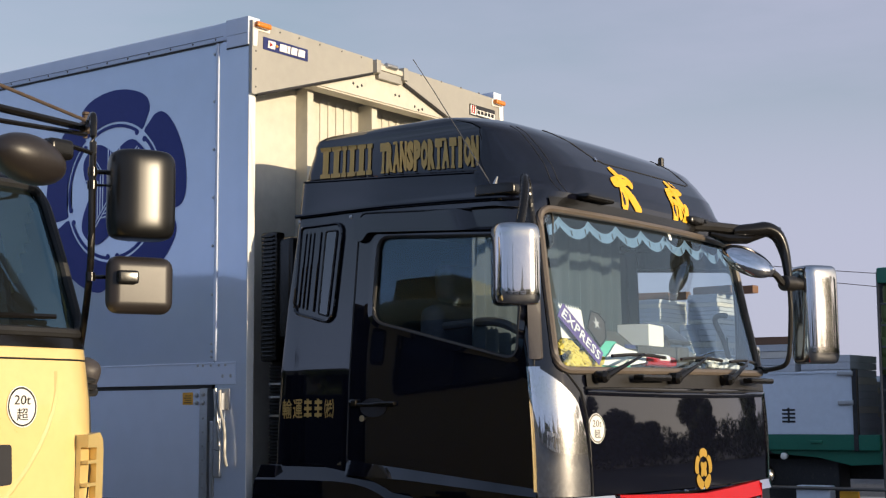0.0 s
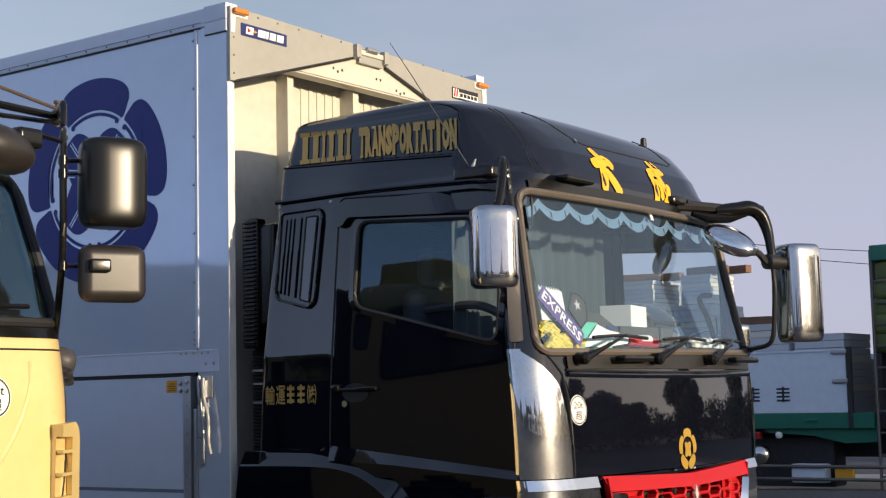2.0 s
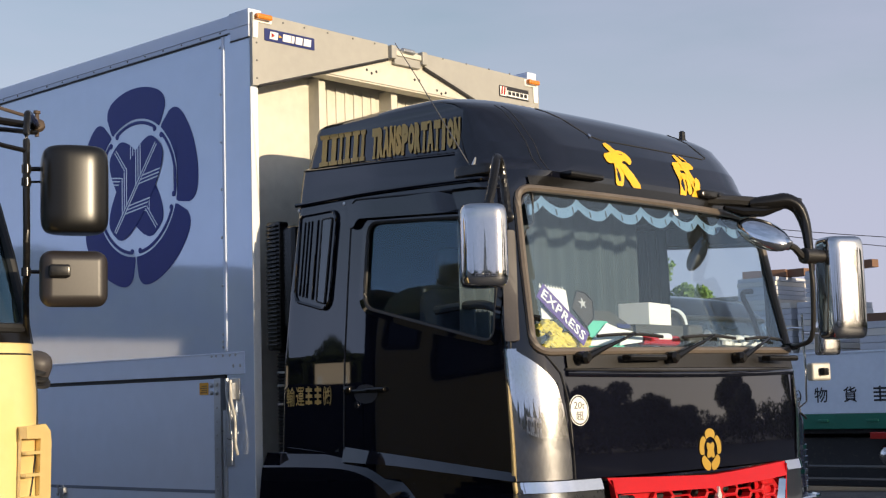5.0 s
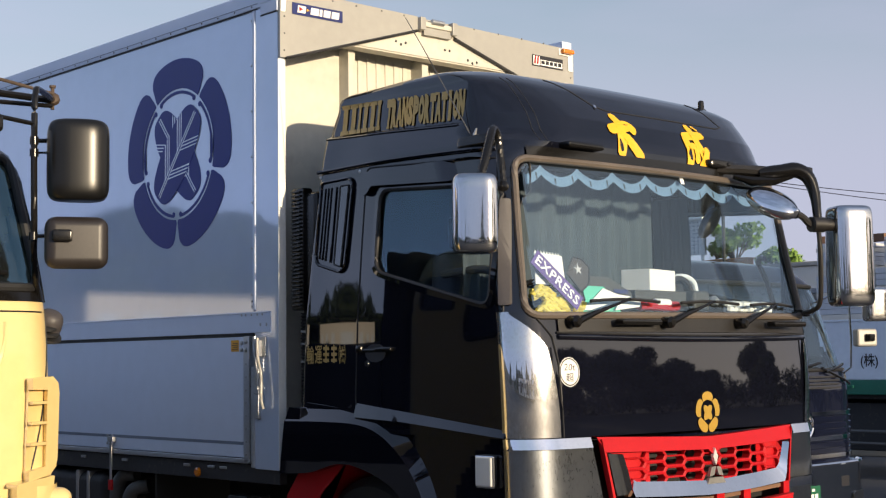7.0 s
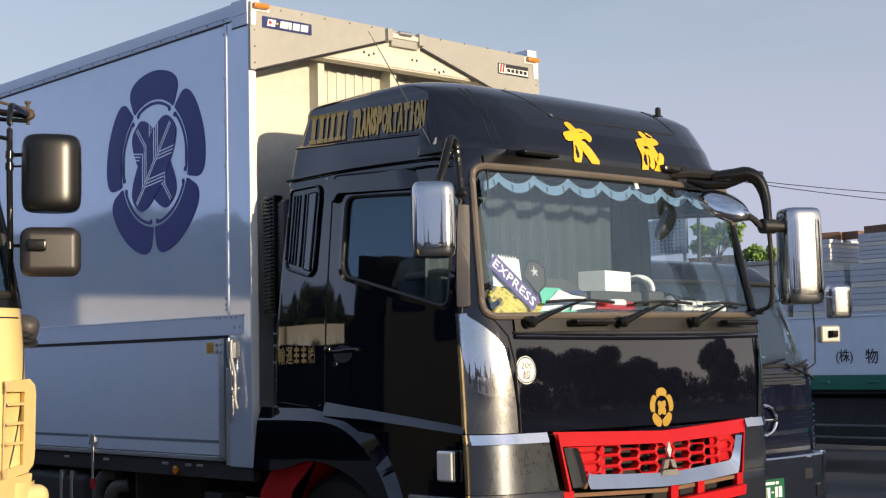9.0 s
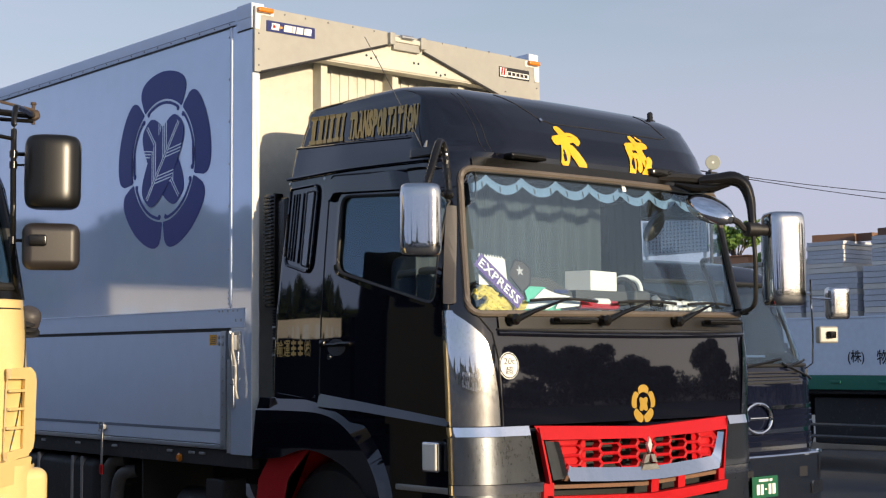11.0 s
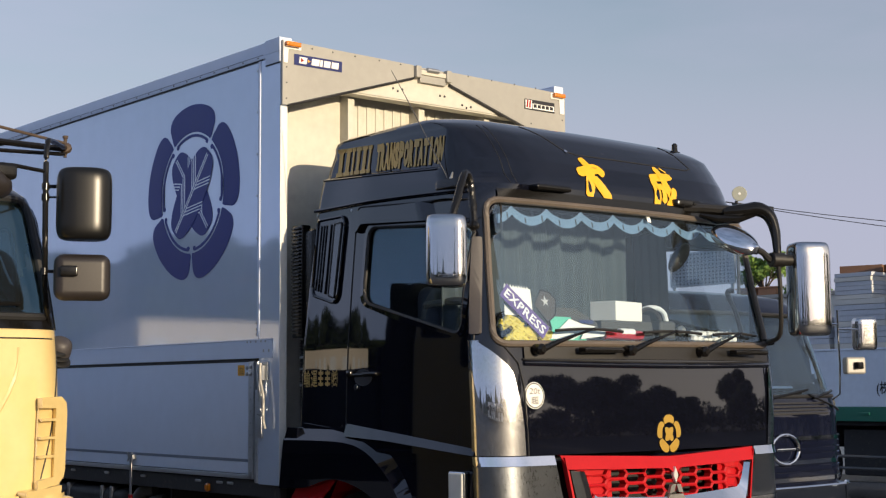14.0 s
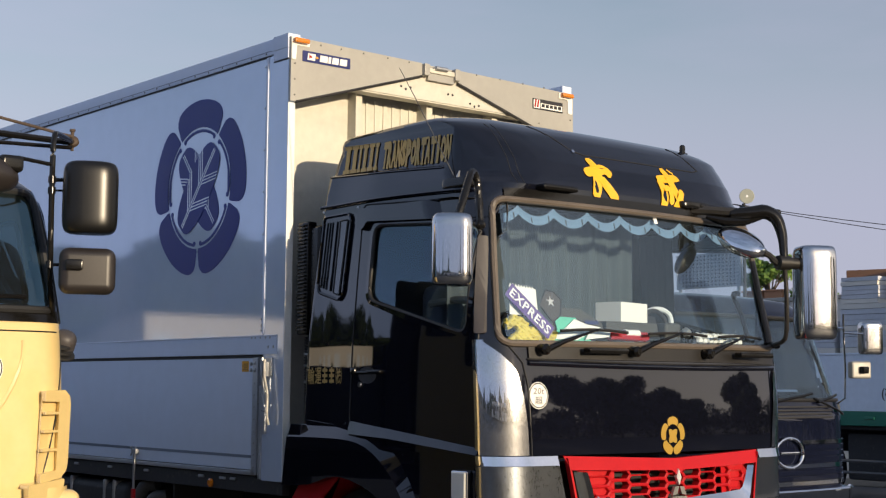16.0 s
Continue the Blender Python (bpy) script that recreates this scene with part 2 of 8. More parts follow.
M_CREST = mat("old_gold_crest", (0.38, 0.235, 0.035), 0.4, 0.1, 0.1, 20)
M_BLUE = mat("blue_crest", (0.020, 0.034, 0.20), 0.35, 0, 0.06, 6, spec=0.2)
M_ORANGE = mat("amber_lens", (0.62, 0.18, 0.008), 0.25, 0, 0.1, 30, coat=0.5)
M_WHITE = mat("white_paint", (0.78, 0.77, 0.73), 0.45, 0, 0.06, 10)
M_INK = mat("dark_ink", (0.012, 0.012, 0.016), 0.5, 0, 0.1, 20)
M_NAVYINK = mat("navy_plate", (0.012, 0.02, 0.12), 0.35, 0, 0.1, 20)
M_YTAG = mat("yellow_tag", (0.75, 0.36, 0.02), 0.5, 0, 0.08, 30)
M_CREAMTRUCK = mat("cream_yellow_paint", (0.66, 0.50, 0.215), 0.30, 0, 0.05, 4, 0.012, 12, coat=0.6)
M_NAVYTRUCK = mat("dark_navy_paint", (0.006, 0.008, 0.020), 0.10, 0, 0.2, 6, coat=0.8, spec=0.0)
M_WHITEGATE = mat("pale_blue_grey_gate", (0.66, 0.72, 0.80), 0.42, 0, 0.07, 2, 0.02, 20, spots=0.08)
M_GREEN = mat("green_bed_paint", (0.010, 0.135, 0.085), 0.4, 0, 0.12, 8, spots=0.1)
M_BOARD = mat("grey_foam_board", (0.52, 0.53, 0.56), 0.7, 0, 0.10, 5, 0.05, 40)
M_WOOD = mat("weathered_wood", (0.16, 0.085, 0.05), 0.75, 0, 0.3, 8, 0.2, 40, stretch=(1, 8, 1))
M_CURTAIN = mat("blue_grey_curtain", (0.044, 0.064, 0.082), 0.9, 0, 0.25, 10, 0.1, 60)
M_LACE = mat("pale_blue_lace", (0.13, 0.225, 0.37), 0.85, 0, 0.15, 30, 0.2, 180)
M_DASH = mat("grey_dashboard", (0.05, 0.052, 0.055), 0.65, 0, 0.15, 12, 0.1, 120)
M_SEAT = mat("seat_cloth", (0.10, 0.11, 0.125), 0.9, 0, 0.3, 12, 0.2, 90)
M_PAPER = mat("white_paper", (0.78, 0.80, 0.81), 0.7, 0, 0.04, 12)
M_PURPLE = mat("purple_tape", (0.10, 0.055, 0.26), 0.5, 0, 0.1, 20)
M_TEAL = mat("teal_folder", (0.10, 0.50, 0.38), 0.5, 0, 0.1, 20)
M_YCLOTH = mat("yellow_cloth", (0.62, 0.52, 0.10), 0.8, 0, 0.25, 14, 0.2, 60)
M_ASPHALT = mat("asphalt", (0.048, 0.050, 0.056), 0.85, 0, 0.25, 1.5, 0.5, 220, spots=0.10)
M_CONCRETE = mat("concrete", (0.36, 0.34, 0.30), 0.8, 0, 0.15, 2, 0.2, 60, spots=0.2)
M_LINE = mat("road_paint", (0.62, 0.61, 0.56), 0.7, 0, 0.2, 8, 0.1, 90)
M_CANVAS = mat("dark_brown_canvas", (0.020, 0.017, 0.014), 0.75, 0, 0.3, 6, 0.25, 20)
M_TARP = mat("olive_tarp", (0.10, 0.13, 0.035), 0.6, 0, 0.25, 6, 0.3, 14)
M_LEAF = mat("foliage", (0.028, 0.048, 0.018), 0.8, 0, 0.5, 3, 0.2, 20)
M_LEAF2 = mat("bright_foliage", (0.15, 0.25, 0.045), 0.7, 0, 0.5, 3, 0.2, 20)
M_BARK = mat("bark", (0.08, 0.06, 0.045), 0.9, 0, 0.3, 6, 0.5, 30)
M_HILL = mat("wooded_hill", (0.042, 0.050, 0.044), 0.9, 0, 0.4, 0.02, 0.0)
M_WALLW = mat("white_wall", (0.66, 0.62, 0.55), 0.8, 0, 0.08, 0.6, 0.05, 20)
M_TERRA = mat("terracotta_pot", (0.42, 0.20, 0.10), 0.8, 0, 0.2, 8, 0.1, 50)
M_GALV = mat("galvanised_steel", (0.42, 0.43, 0.44), 0.4, 0.8, 0.12, 12, 0.05, 60)
M_HORN = mat("horn_grey", (0.36, 0.37, 0.31), 0.5, 0.1, 0.1, 12)
M_PLATE = mat("green_plate", (0.01, 0.10, 0.05), 0.4, 0, 0.1, 20)
M_LENSW = mat("clear_lens", (0.70, 0.70, 0.66), 0.15, 0.1, 0.06, 30, coat=0.6)
M_REDLENS = mat("red_lens", (0.35, 0.02, 0.015), 0.2, 0, 0.1, 30, coat=0.5)
G_SCREEN = glass("windscreen_glass", (0.84, 0.94, 0.96), 0.0, 0.95, 2.05, 0.013, (0.70, 0.88, 1.0))
G_SIDE = glass("tinted_side_glass", (0.92, 0.97, 1.0), 0.0, 0.97, 1.8, 0.0, (0.62, 0.84, 1.0))
G_DARK = glass("smoked_glass", (0.16, 0.18, 0.20), 0.0, 0.6, 1.9)
G_TEAL = glass("teal_windscreen_glass", (0.45, 0.66, 0.68), 0.0, 0.6, 2.6, 0.012, (0.50, 0.86, 1.0))


# ---------------------------------------------------------------- building tools
def thing(name, loc=(0, 0, 0), label="", category="", group="", kind="", rz=0):
    e = new(name)
    e.matrix_basis = pose(*loc, 0, 0, rz)
    e.empty_display_size = 0.1
    return tagged(e, label, category, group, kind)


def steady_normals(me):
    """Large flats keep their own normal where they meet small rounded edges."""
    areas = [p.area for p in me.polygons]
    if not areas or len(areas) > 4000 or max(areas) < 30 * min(areas):
        return
    at = [[] for _ in me.vertices]
    for p in me.polygons:
        for v in p.vertices:
            at[v].append((p.normal.copy(), p.area))
    limit = math.cos(radians(35))
    out = []
    for p in me.polygons:
        own = p.normal
        for v in p.vertices:
            n = Vector()
            for nrm, a in at[v]:
                if nrm.dot(own) > limit:
                    n += nrm * a
            out.append(n.normalized() if n.length > 0 else own.copy())
    me.normals_split_custom_set(out)


def part(name, bm, material, parent=None, label="", smooth=True, mods=None):
    me = bpy.data.meshes.new(name)
    bmesh.ops.recalc_face_normals(bm, faces=bm.faces)
    bm.to_mesh(me)
    bm.free()
    me.materials.append(material)
    if smooth:
        for p in me.polygons:
            p.use_smooth = True
        me.set_sharp_from_angle(angle=radians(35))
        steady_normals(me)
    ob = new(name, me)
    if parent:
        ob.parent = parent
    if label:
        ob["label"] = label
    return ob


def add_box(bm, x0, x1, y0, y1, z0, z1, bevel=0.0, m=None, seg=2):
    r = bmesh.ops.create_cube(bm, size=1)
    vs = r["verts"]
    s = Matrix.Translation(((x0 + x1) / 2, (y0 + y1) / 2, (z0 + z1) / 2)) @ Matrix.Diagonal((abs(x1 - x0), abs(y1 - y0), abs(z1 - z0), 1))
    bmesh.ops.transform(bm, matrix=s, verts=vs)
    if bevel:
        es = list({e for v in vs for e in v.link_edges})
        r = bmesh.ops.bevel(bm, geom=es, offset=bevel, segments=seg, affect="EDGES", profile=0.5)
        vs = list({v for f in r["faces"] for v in f.verts} | {v for v in vs if v.is_valid})
    if m:
        bmesh.ops.transform(bm, matrix=m, verts=[v for v in vs if v.is_valid])
    return bm


def bx(x0, x1, y0, y1, z0, z1, bevel=0.004, m=None, seg=2):
    return add_box(bmesh.new(), x0, x1, y0, y1, z0, z1, bevel, m, seg)


def smooth_line(pts, n=6):
    """A Catmull-Rom line through the points."""
    pts = [Vector(p) for p in pts]
    if len(pts) < 3:
        return pts
    out = []
    ext = [2 * pts[0] - pts[1]] + pts + [2 * pts[-1] - pts[-2]]
    for i in range(1, len(ext) - 2):
        a, b, c, d = ext[i - 1:i + 3]
        for k in range(n):
            t = k / n
            out.append(0.5 * ((2 * b) + (c - a) * t + (2 * a - 5 * b + 4 * c - d) * t * t + (3 * b - a - 3 * c + d) * t ** 3))
    return out + [pts[-1]]


def add_tube(bm, pts, r, sides=8, closed=False, flat=1.0):
    pts = [Vector(p) for p in pts]
    n = len(pts)
    rings = []
    up = Vector((0, 0, 1))
    for i, p in enumerate(pts):
        a = pts[(i - 1) % n] if (closed or i > 0) else p
        b = pts[(i + 1) % n] if (closed or i < n - 1) else p
        d = (b - a).normalized()
        side = d.cross(up)
        if side.length < 0.05:
            side = d.cross(Vector((0, 1, 0)))
        side.normalize()
        nor = side.cross(d).normalized()
        rr = r[i] if isinstance(r, (list, tuple)) else r
        rings.append([bm.verts.new(p + rr * (math.cos(2 * math.pi * k / sides) * side + flat * math.sin(2 * math.pi * k / sides) * nor)) for k in range(sides)])
    for i in range(n if closed else n - 1):
        A, B = rings[i], rings[(i + 1) % n]
        for k in range(sides):
            bm.faces.new((A[k], A[(k + 1) % sides], B[(k + 1) % sides], B[k]))
    if not closed:
        bm.faces.new(rings[0])
        bm.faces.new(rings[-1])
    return bm


def tube(pts, r, sides=8, closed=False, n=6):
    return add_tube(bmesh.new(), smooth_line(pts, n) if n else pts, r, sides, closed)


def add_lathe(bm, prof, m, n=24):
    """prof: (radius, height) pairs, turned round the local z axis."""
    rings = [[bm.verts.new(m @ Vector((r * math.cos(2 * math.pi * k / n), r * math.sin(2 * math.pi * k / n), h))) for k in range(n)] for r, h in prof]
    for A, B in zip(rings, rings[1:]):
        for k in range(n):
            bm.faces.new((A[k], A[(k + 1) % n], B[(k + 1) % n], B[k]))
    bm.faces.new(rings[0])
    bm.faces.new(rings[-1])
    return bm


def lathe(prof, m=None, n=24):
    return add_lathe(bmesh.new(), prof, m or Matrix.Identity(4), n)


def add_slab(bm, outline, thick, place):
    """A flat plate from an outline of (u, v), put into space by place(u, v, depth)."""
    a = [bm.verts.new(place(u, v, 0)) for u, v in outline]
    b = [bm.verts.new(place(u, v, thick)) for u, v in outline]
    bm.faces.new(a)
    bm.faces.new(b)
    for i in range(len(a)):
        j = (i + 1) % len(a)
        bm.faces.new((a[i], a[j], b[j], b[i]))
    return bm


def slab(outline, thick, place):
    bm = add_slab(bmesh.new(), outline, thick, place)
    bmesh.ops.triangulate(bm, faces=[f for f in bm.faces if len(f.verts) > 4])
    return bm


def rrect(u0, u1, v0, v1, r, n=5):
    """A rectangle with rounded corners, anticlockwise."""
    out = []
    for cu, cv, a in ((u1 - r, v1 - r, 0), (u0 + r, v1 - r, 90), (u0 + r, v0 + r, 180), (u1 - r, v0 + r, 270)):
        out += [(cu + r * math.cos(radians(a + 90 * k / n)), cv + r * math.sin(radians(a + 90 * k / n))) for k in range(n + 1)]
    return out


def rpoly(pts, r, n=5):
    """A polygon whose corners are rounded."""
    out = []
    k = len(pts)
    for i in range(k):
        a, b, c = Vector(pts[i - 1]), Vector(pts[i]), Vector(pts[(i + 1) % k])
        p, q = b + (a - b).normalized() * r, b + (c - b).normalized() * r
        for j in range(n + 1):
            t = j / n
            out.append(tuple((1 - t) ** 2 * p + 2 * t * (1 - t) * b + t * t * q))
    return out


def inside(pt, poly):
    x, y = pt
    hit = False
    j = len(poly) - 1
    for i in range(len(poly)):
        (xi, yi), (xj, yj) = poly[i], poly[j]
        if (yi > y) != (yj > y) and x < (xj - xi) * (y - yi) / (yj - yi) + xi:
            hit = not hit
        j = i
    return hit


def writing(body, bold=0.0, space=1.0):
    """Verts (unit cap height, left at 0) and faces of a line of text in the built-in font."""
    cu = bpy.data.curves.new("writing", "FONT")
    cu.body, cu.size, cu.offset, cu.resolution_u, cu.space_character = body, 1.0, bold, 2, space
    ob = new("writing", cu)
    bpy.context.view_layer.update()
    me = bpy.data.meshes.new_from_object(ob.evaluated_get(bpy.context.evaluated_depsgraph_get()))
    vs = [tuple(v.co) for v in me.vertices]
    fs = [tuple(p.vertices) for p in me.polygons]
    bpy.data.objects.remove(ob)
    bpy.data.meshes.remove(me)
    return vs, fs


def add_writing(bm, body, u0, u1, v0, v1, place, bold=0.0, slant=0.0, space=1.0, cuts=0):
    """A line of text fitted into the box u0..u1, v0..v1 and put into space by place(u, v, 0)."""
    vs, fs = writing(body, bold, space)
    if not vs:
        return bm
    xs, ys = [v[0] for v in vs], [v[1] for v in vs]
    sx, sy = (u1 - u0) / max(1e-6, max(xs) - min(xs)), (v1 - v0) / max(1e-6, max(ys) - min(ys))
    flat = bmesh.new()
    made = [flat.verts.new((u0 + (x - min(xs)) * sx + slant * (y - min(ys)) * sy, v0 + (y - min(ys)) * sy, 0)) for x, y, _ in vs]
    for f in fs:
        try:
            flat.faces.new([made[i] for i in f])
        except ValueError:
            pass
    for k in range(cuts):
        bmesh.ops.bisect_plane(flat, geom=flat.verts[:] + flat.edges[:] + flat.faces[:], plane_co=(0, v0 + (v1 - v0) * (k + 1) / (cuts + 1), 0), plane_no=(0, 1, 0))
    made = {v: bm.verts.new(place(v.co.x, v.co.y, 0)) for v in flat.verts}
    for f in flat.faces:
        bm.faces.new([made[v] for v in f.verts])
    flat.free()
    return bm


def ribbon(A, B, place, da=0.0, db=0.0, back=-0.03):
    """A strip between two lines of (u, v), the first da and the second db proud, with edges going back."""
    bm = bmesh.new()
    rows = [[bm.verts.new(place(u, v, d)) for u, v in L] for L, d in ((A, back), (A, da), (B, db), (B, back))]
    for R, S in zip(rows, rows[1:]):
        for k in range(len(R) - 1):
            bm.faces.new((R[k], R[k + 1], S[k + 1], S[k]))
    return bm


def sub(name, loc, bm, material, parent, label=""):
    """A part with a place of its own, on which its sub-parts are built."""
    ob = part(name, bm, material, parent, label)
    ob.location = loc
    return ob


def disc(n, ru, rv, cu=0, cv=0):
    return [(cu + ru * math.cos(2 * math.pi * k / n), cv + rv * math.sin(2 * math.pi * k / n)) for k in range(n)]


# ---------------------------------------------------------------- ground
bm = bmesh.new()
for a, b in ((-2500, 2500),):
    vs = [bm.verts.new((x, y, 0)) for x, y in ((a, a), (b, a), (b, b), (a, b))]
    bm.faces.new(vs)
ground = part("ground", bm, M_ASPHALT, smooth=False)
tagged(ground, "grey asphalt of the lorry park", "ground", kind="structure")


# ---------------------------------------------------------------- lorry cab shell
def lerp_table(tab, z):
    if z <= tab[0][0]:
        return tab[0][1:]
    for a, b in zip(tab, tab[1:]):
        if z <= b[0]:
            t = (z - a[0]) / (b[0] - a[0])
            return tuple(p + (q - p) * t for p, q in zip(a[1:], b[1:]))
    return tab[-1][1:]


class Shell:
    """A cab body: at each height a plan with a bowed front, rounded front corners and straight sides.
    Table rows: z, half width, front y, rear y, corner across, corner along, bow."""

    def __init__(self, table, cx=0.0, tuck=0.0, rear_round=0.10, inset=None):
        self.t, self.cx, self.tuck, self.rear_round, self.inset, self.far = table, cx, tuck, rear_round, inset, 0.0

    def taper(self, y):
        """The sides draw in a little towards the rear."""
        t = max(0.0, min(1.0, (y + 0.95) / 0.60))
        return self.tuck * t * t * (3 - 2 * t)

    def draw_in(self, y, z):
        """How far the side lies inside its table width: the taper and any recessed panel."""
        return self.taper(y) + (self.inset(y, z) if self.inset else 0.0)

    def row(self, z):
        return lerp_table(self.t, z)

    def far_half(self, z):
        """Width of the far half against the near one, below the high roof."""
        return 1 - self.far * max(0.0, min(1.0, (2.78 - z) / 0.14))

    def front(self, x, z, off=0.0):
        w, yf, yr, ca, cl, bow = self.row(z)
        a = min(abs(x - self.cx) / (self.far_half(z) if x > self.cx else 1.0), w)
        k = max(0.0, min(1.0, (a - (w - ca)) / ca))
        y = yf + bow * (a / w) ** 2 + cl * (1 - math.sqrt(max(0.0, 1 - k * k)))
        return Vector((x, y - off, z))

    def side(self, y, z, sgn=-1, off=0.0):
        w, yf, yr, ca, cl, bow = self.row(z)
        yc = yf + bow + cl
        if y >= yc:
            return Vector((self.cx + sgn * ((w - self.draw_in(y, z)) * (self.far_half(z) if sgn > 0 else 1.0) + off), y, z))
        k = min(1.0, (yc - y) / cl)
        a = (w - ca) + ca * math.sqrt(max(0.0, 1 - k * k))
        return Vector((self.cx + sgn * (a * (self.far_half(z) if sgn > 0 else 1.0) + off), y, z))

    def ring(self, z, ns, nc, nf):
        """Points and their tags going from the rear of the -x side, round the front, to the rear of the +x side and back."""
        w, yf, yr, ca, cl, bow = self.row(z)
        rr = min(self.rear_round, w * 0.3)
        yc = yf + bow + cl
        half = []
        wr = w - self.draw_in(yr, z)
        for k in range(4):
            a = radians(90 * k / 4)
            half.append(((wr - rr) + rr * math.sin(a), yr - rr + rr * math.cos(a)))
        y0 = yr - rr
        for k in range(ns):
            y = y0 + (yc - y0) * k / ns
            half.append((w - self.draw_in(y, z), y))
        xm = w - ca
        for k in range(nc):
            a = radians(90 * k / nc)
            x = xm + ca * math.cos(a)
            half.append((x, yf + bow * (x / w) ** 2 + cl * (1 - math.sin(a))))
        for k in range(nf):
            x = xm * (1 - k / nf)
            half.append((x, yf + bow * (x / w) ** 2))
        left = [(-x, y) for x, y in half]
        mid = [(0.0, yf)]
        right = [(x * self.far_half(z), y) for x, y in reversed(half)]
        return [Vector((self.cx + x, y, z)) for x, y in left + mid + right]

    def grid(self, zs, choose, ns=60, nc=12, nf=40):
        """Meshes by region: choose(centre) names the region of a face or None for an opening."""
        out = {}
        rings = [self.ring(z, ns, nc, nf) for z in zs]
        cols = len(rings[0])
        made = {}
        for i in range(len(zs) - 1):
            for k in range(cols):
                q = ((i, k), (i, (k + 1) % cols), (i + 1, (k + 1) % cols), (i + 1, k))
                c = sum((rings[a][b] for a, b in q), Vector()) / 4
                name = choose(c, k / cols)
                if not name:
                    continue
                if name not in out:
                    out[name], made[name] = bmesh.new(), {}
                vs = []
                for key in q:
                    if key not in made[name]:
                        made[name][key] = out[name].verts.new(rings[key[0]][key[1]])
                    vs.append(made[name][key])
                out[name].faces.new(vs)
        return out, rings


CX = -0.02


def sign_recess(y, z):
    """The lettered panel on the side of the high roof lies back behind a ledge that falls towards the front."""
    ledge = 2.877 - 0.0612 * (-0.285 - y)
    up = max(0.0, min(1.0, (z - ledge) / 0.012))
    fore = max(0.0, min(1.0, (y + 1.462) / 0.014))
    over = max(0.0, min(1.0, (3.10 - z) / 0.06))
    return 0.026 * up * fore * fore * (3 - 2 * fore) * over


CAB = Shell([
    # z     half   front   rear  across along  bow
    (0.94, 1.243, -2.050, -0.180, 0.22, 0.135, 0.110),
    (1.20, 1.245, -2.068, -0.187, 0.22, 0.135, 0.110),
] + [(1.25 + 0.025 * k, 1.245 - 0.0003 * k * k * 0.025, -2.068 + 0.115 * max(0.0, 0.025 * k - 0.05) ** 2, -0.188 - 0.0012 * k, 0.22, 0.135, 0.110) for k in range(25)] + [
    (2.20, 1.222, -1.955, -0.246, 0.20, 0.125, 0.110),
    (2.62, 1.195, -1.855, -0.296, 0.19, 0.145, 0.080),
    (2.70, 1.184, -1.846, -0.300, 0.34, 0.26, 0.045),
    (2.75, 1.170, -1.833, -0.292, 0.50, 0.34, 0.045),
    (2.85, 1.138, -1.785, -0.276, 0.48, 0.275, 0.045),
    (2.95, 1.110, -1.695, -0.280, 0.42, 0.185, 0.045),
    (3.03, 1.090, -1.610, -0.296, 0.38, 0.110, 0.045),
    (3.07, 1.078, -1.548, -0.304, 0.36, 0.12, 0.045),
    (3.10, 1.058, -1.485, -0.318, 0.34, 0.17, 0.045),
    (3.12, 1.034, -1.430, -0.338, 0.32, 0.19, 0.045),
    (3.135, 1.000, -1.370, -0.364, 0.30, 0.21, 0.045),
    (3.147, 0.945, -1.290, -0.400, 0.28, 0.23, 0.045),
    (3.156, 0.850, -1.180, -0.450, 0.26, 0.25, 0.045),
    (3.162, 0.690, -1.020, -0.540, 0.26, 0.25, 0.045),
], CX, 0.030, 0.035, sign_recess)
CAB.far = 0.05

SCREEN = [(-1.190, 1.828), (1.060, 1.848), (0.995, 2.605), (-1.120, 2.605)]     # x, z
SCREEN_R = rpoly(SCREEN, 0.075)
DOORWIN = [(-0.890, 2.525), (-0.872, 2.092), (-1.742, 1.876), (-1.765, 2.47)]                         # y, z
DOORWIN_R = rpoly(DOORWIN, 0.075)
DOOR = [(-0.757, 2.655), (-0.708, 1.385), (-1.845, 1.255), (-1.80, 2.60)]

cab = thing("lorry", (0, 0, 0), "black high-roof lorry with a silver wing van body and red grille", "lorry")


def cab_region(c, k):
    if c.y > -0.30 and abs(c.x) < 1.1:
        return "shell"
    if abs(c.x - CX) < 1.215 and c.y < -1.7 and inside((c.x, c.z), SCREEN_R):
        return None
    if inside((c.y, c.z), DOORWIN_R) and abs(c.x) > 1.1:
        return None
    if inside((c.y, c.z), DOOR) and abs(c.x) > 1.1:
        return "door" if c.x < 0 else "door_far"
    if c.z < 1.75 and c.y < -1.9:
        return "panel"
    if c.z > 2.70:
        return "roof"
    return "shell"


ZS = sorted({round(1.25 + 0.025 * i, 4) for i in range(58)} | {2.70, 2.73, 2.76} | {round(2.784 + 0.006 * i, 4) for i in range(19)} | {2.92, 2.95, 2.98, 3.01, 3.03, 3.05, 3.07, 3.085, 3.10, 3.11, 3.12, 3.128, 3.135, 3.141, 3.147, 3.152, 3.156, 3.160, 3.162})
pieces, cab_rings = CAB.grid(ZS, cab_region)
top = pieces["roof"]
top.verts.ensure_lookup_table()
roof_loop = [top.verts.new(p) for p in cab_rings[-1]]
top.faces.new(roof_loop)
bmesh.ops.remove_doubles(top, verts=top.verts, dist=0.0005)
bmesh.ops.triangulate(top, faces=[f for f in top.faces if len(f.verts) > 4])
part("cab_shell", pieces["shell"], M_BLACK, cab)
part("high_roof", top, M_BLACK, cab)
part("door", pieces["door"], M_BLACK, cab)
part("door", pieces["door_far"], M_BLACK, cab)
part("front_panel", pieces["panel"], M_BLACK, cab, "glossy black front flap")


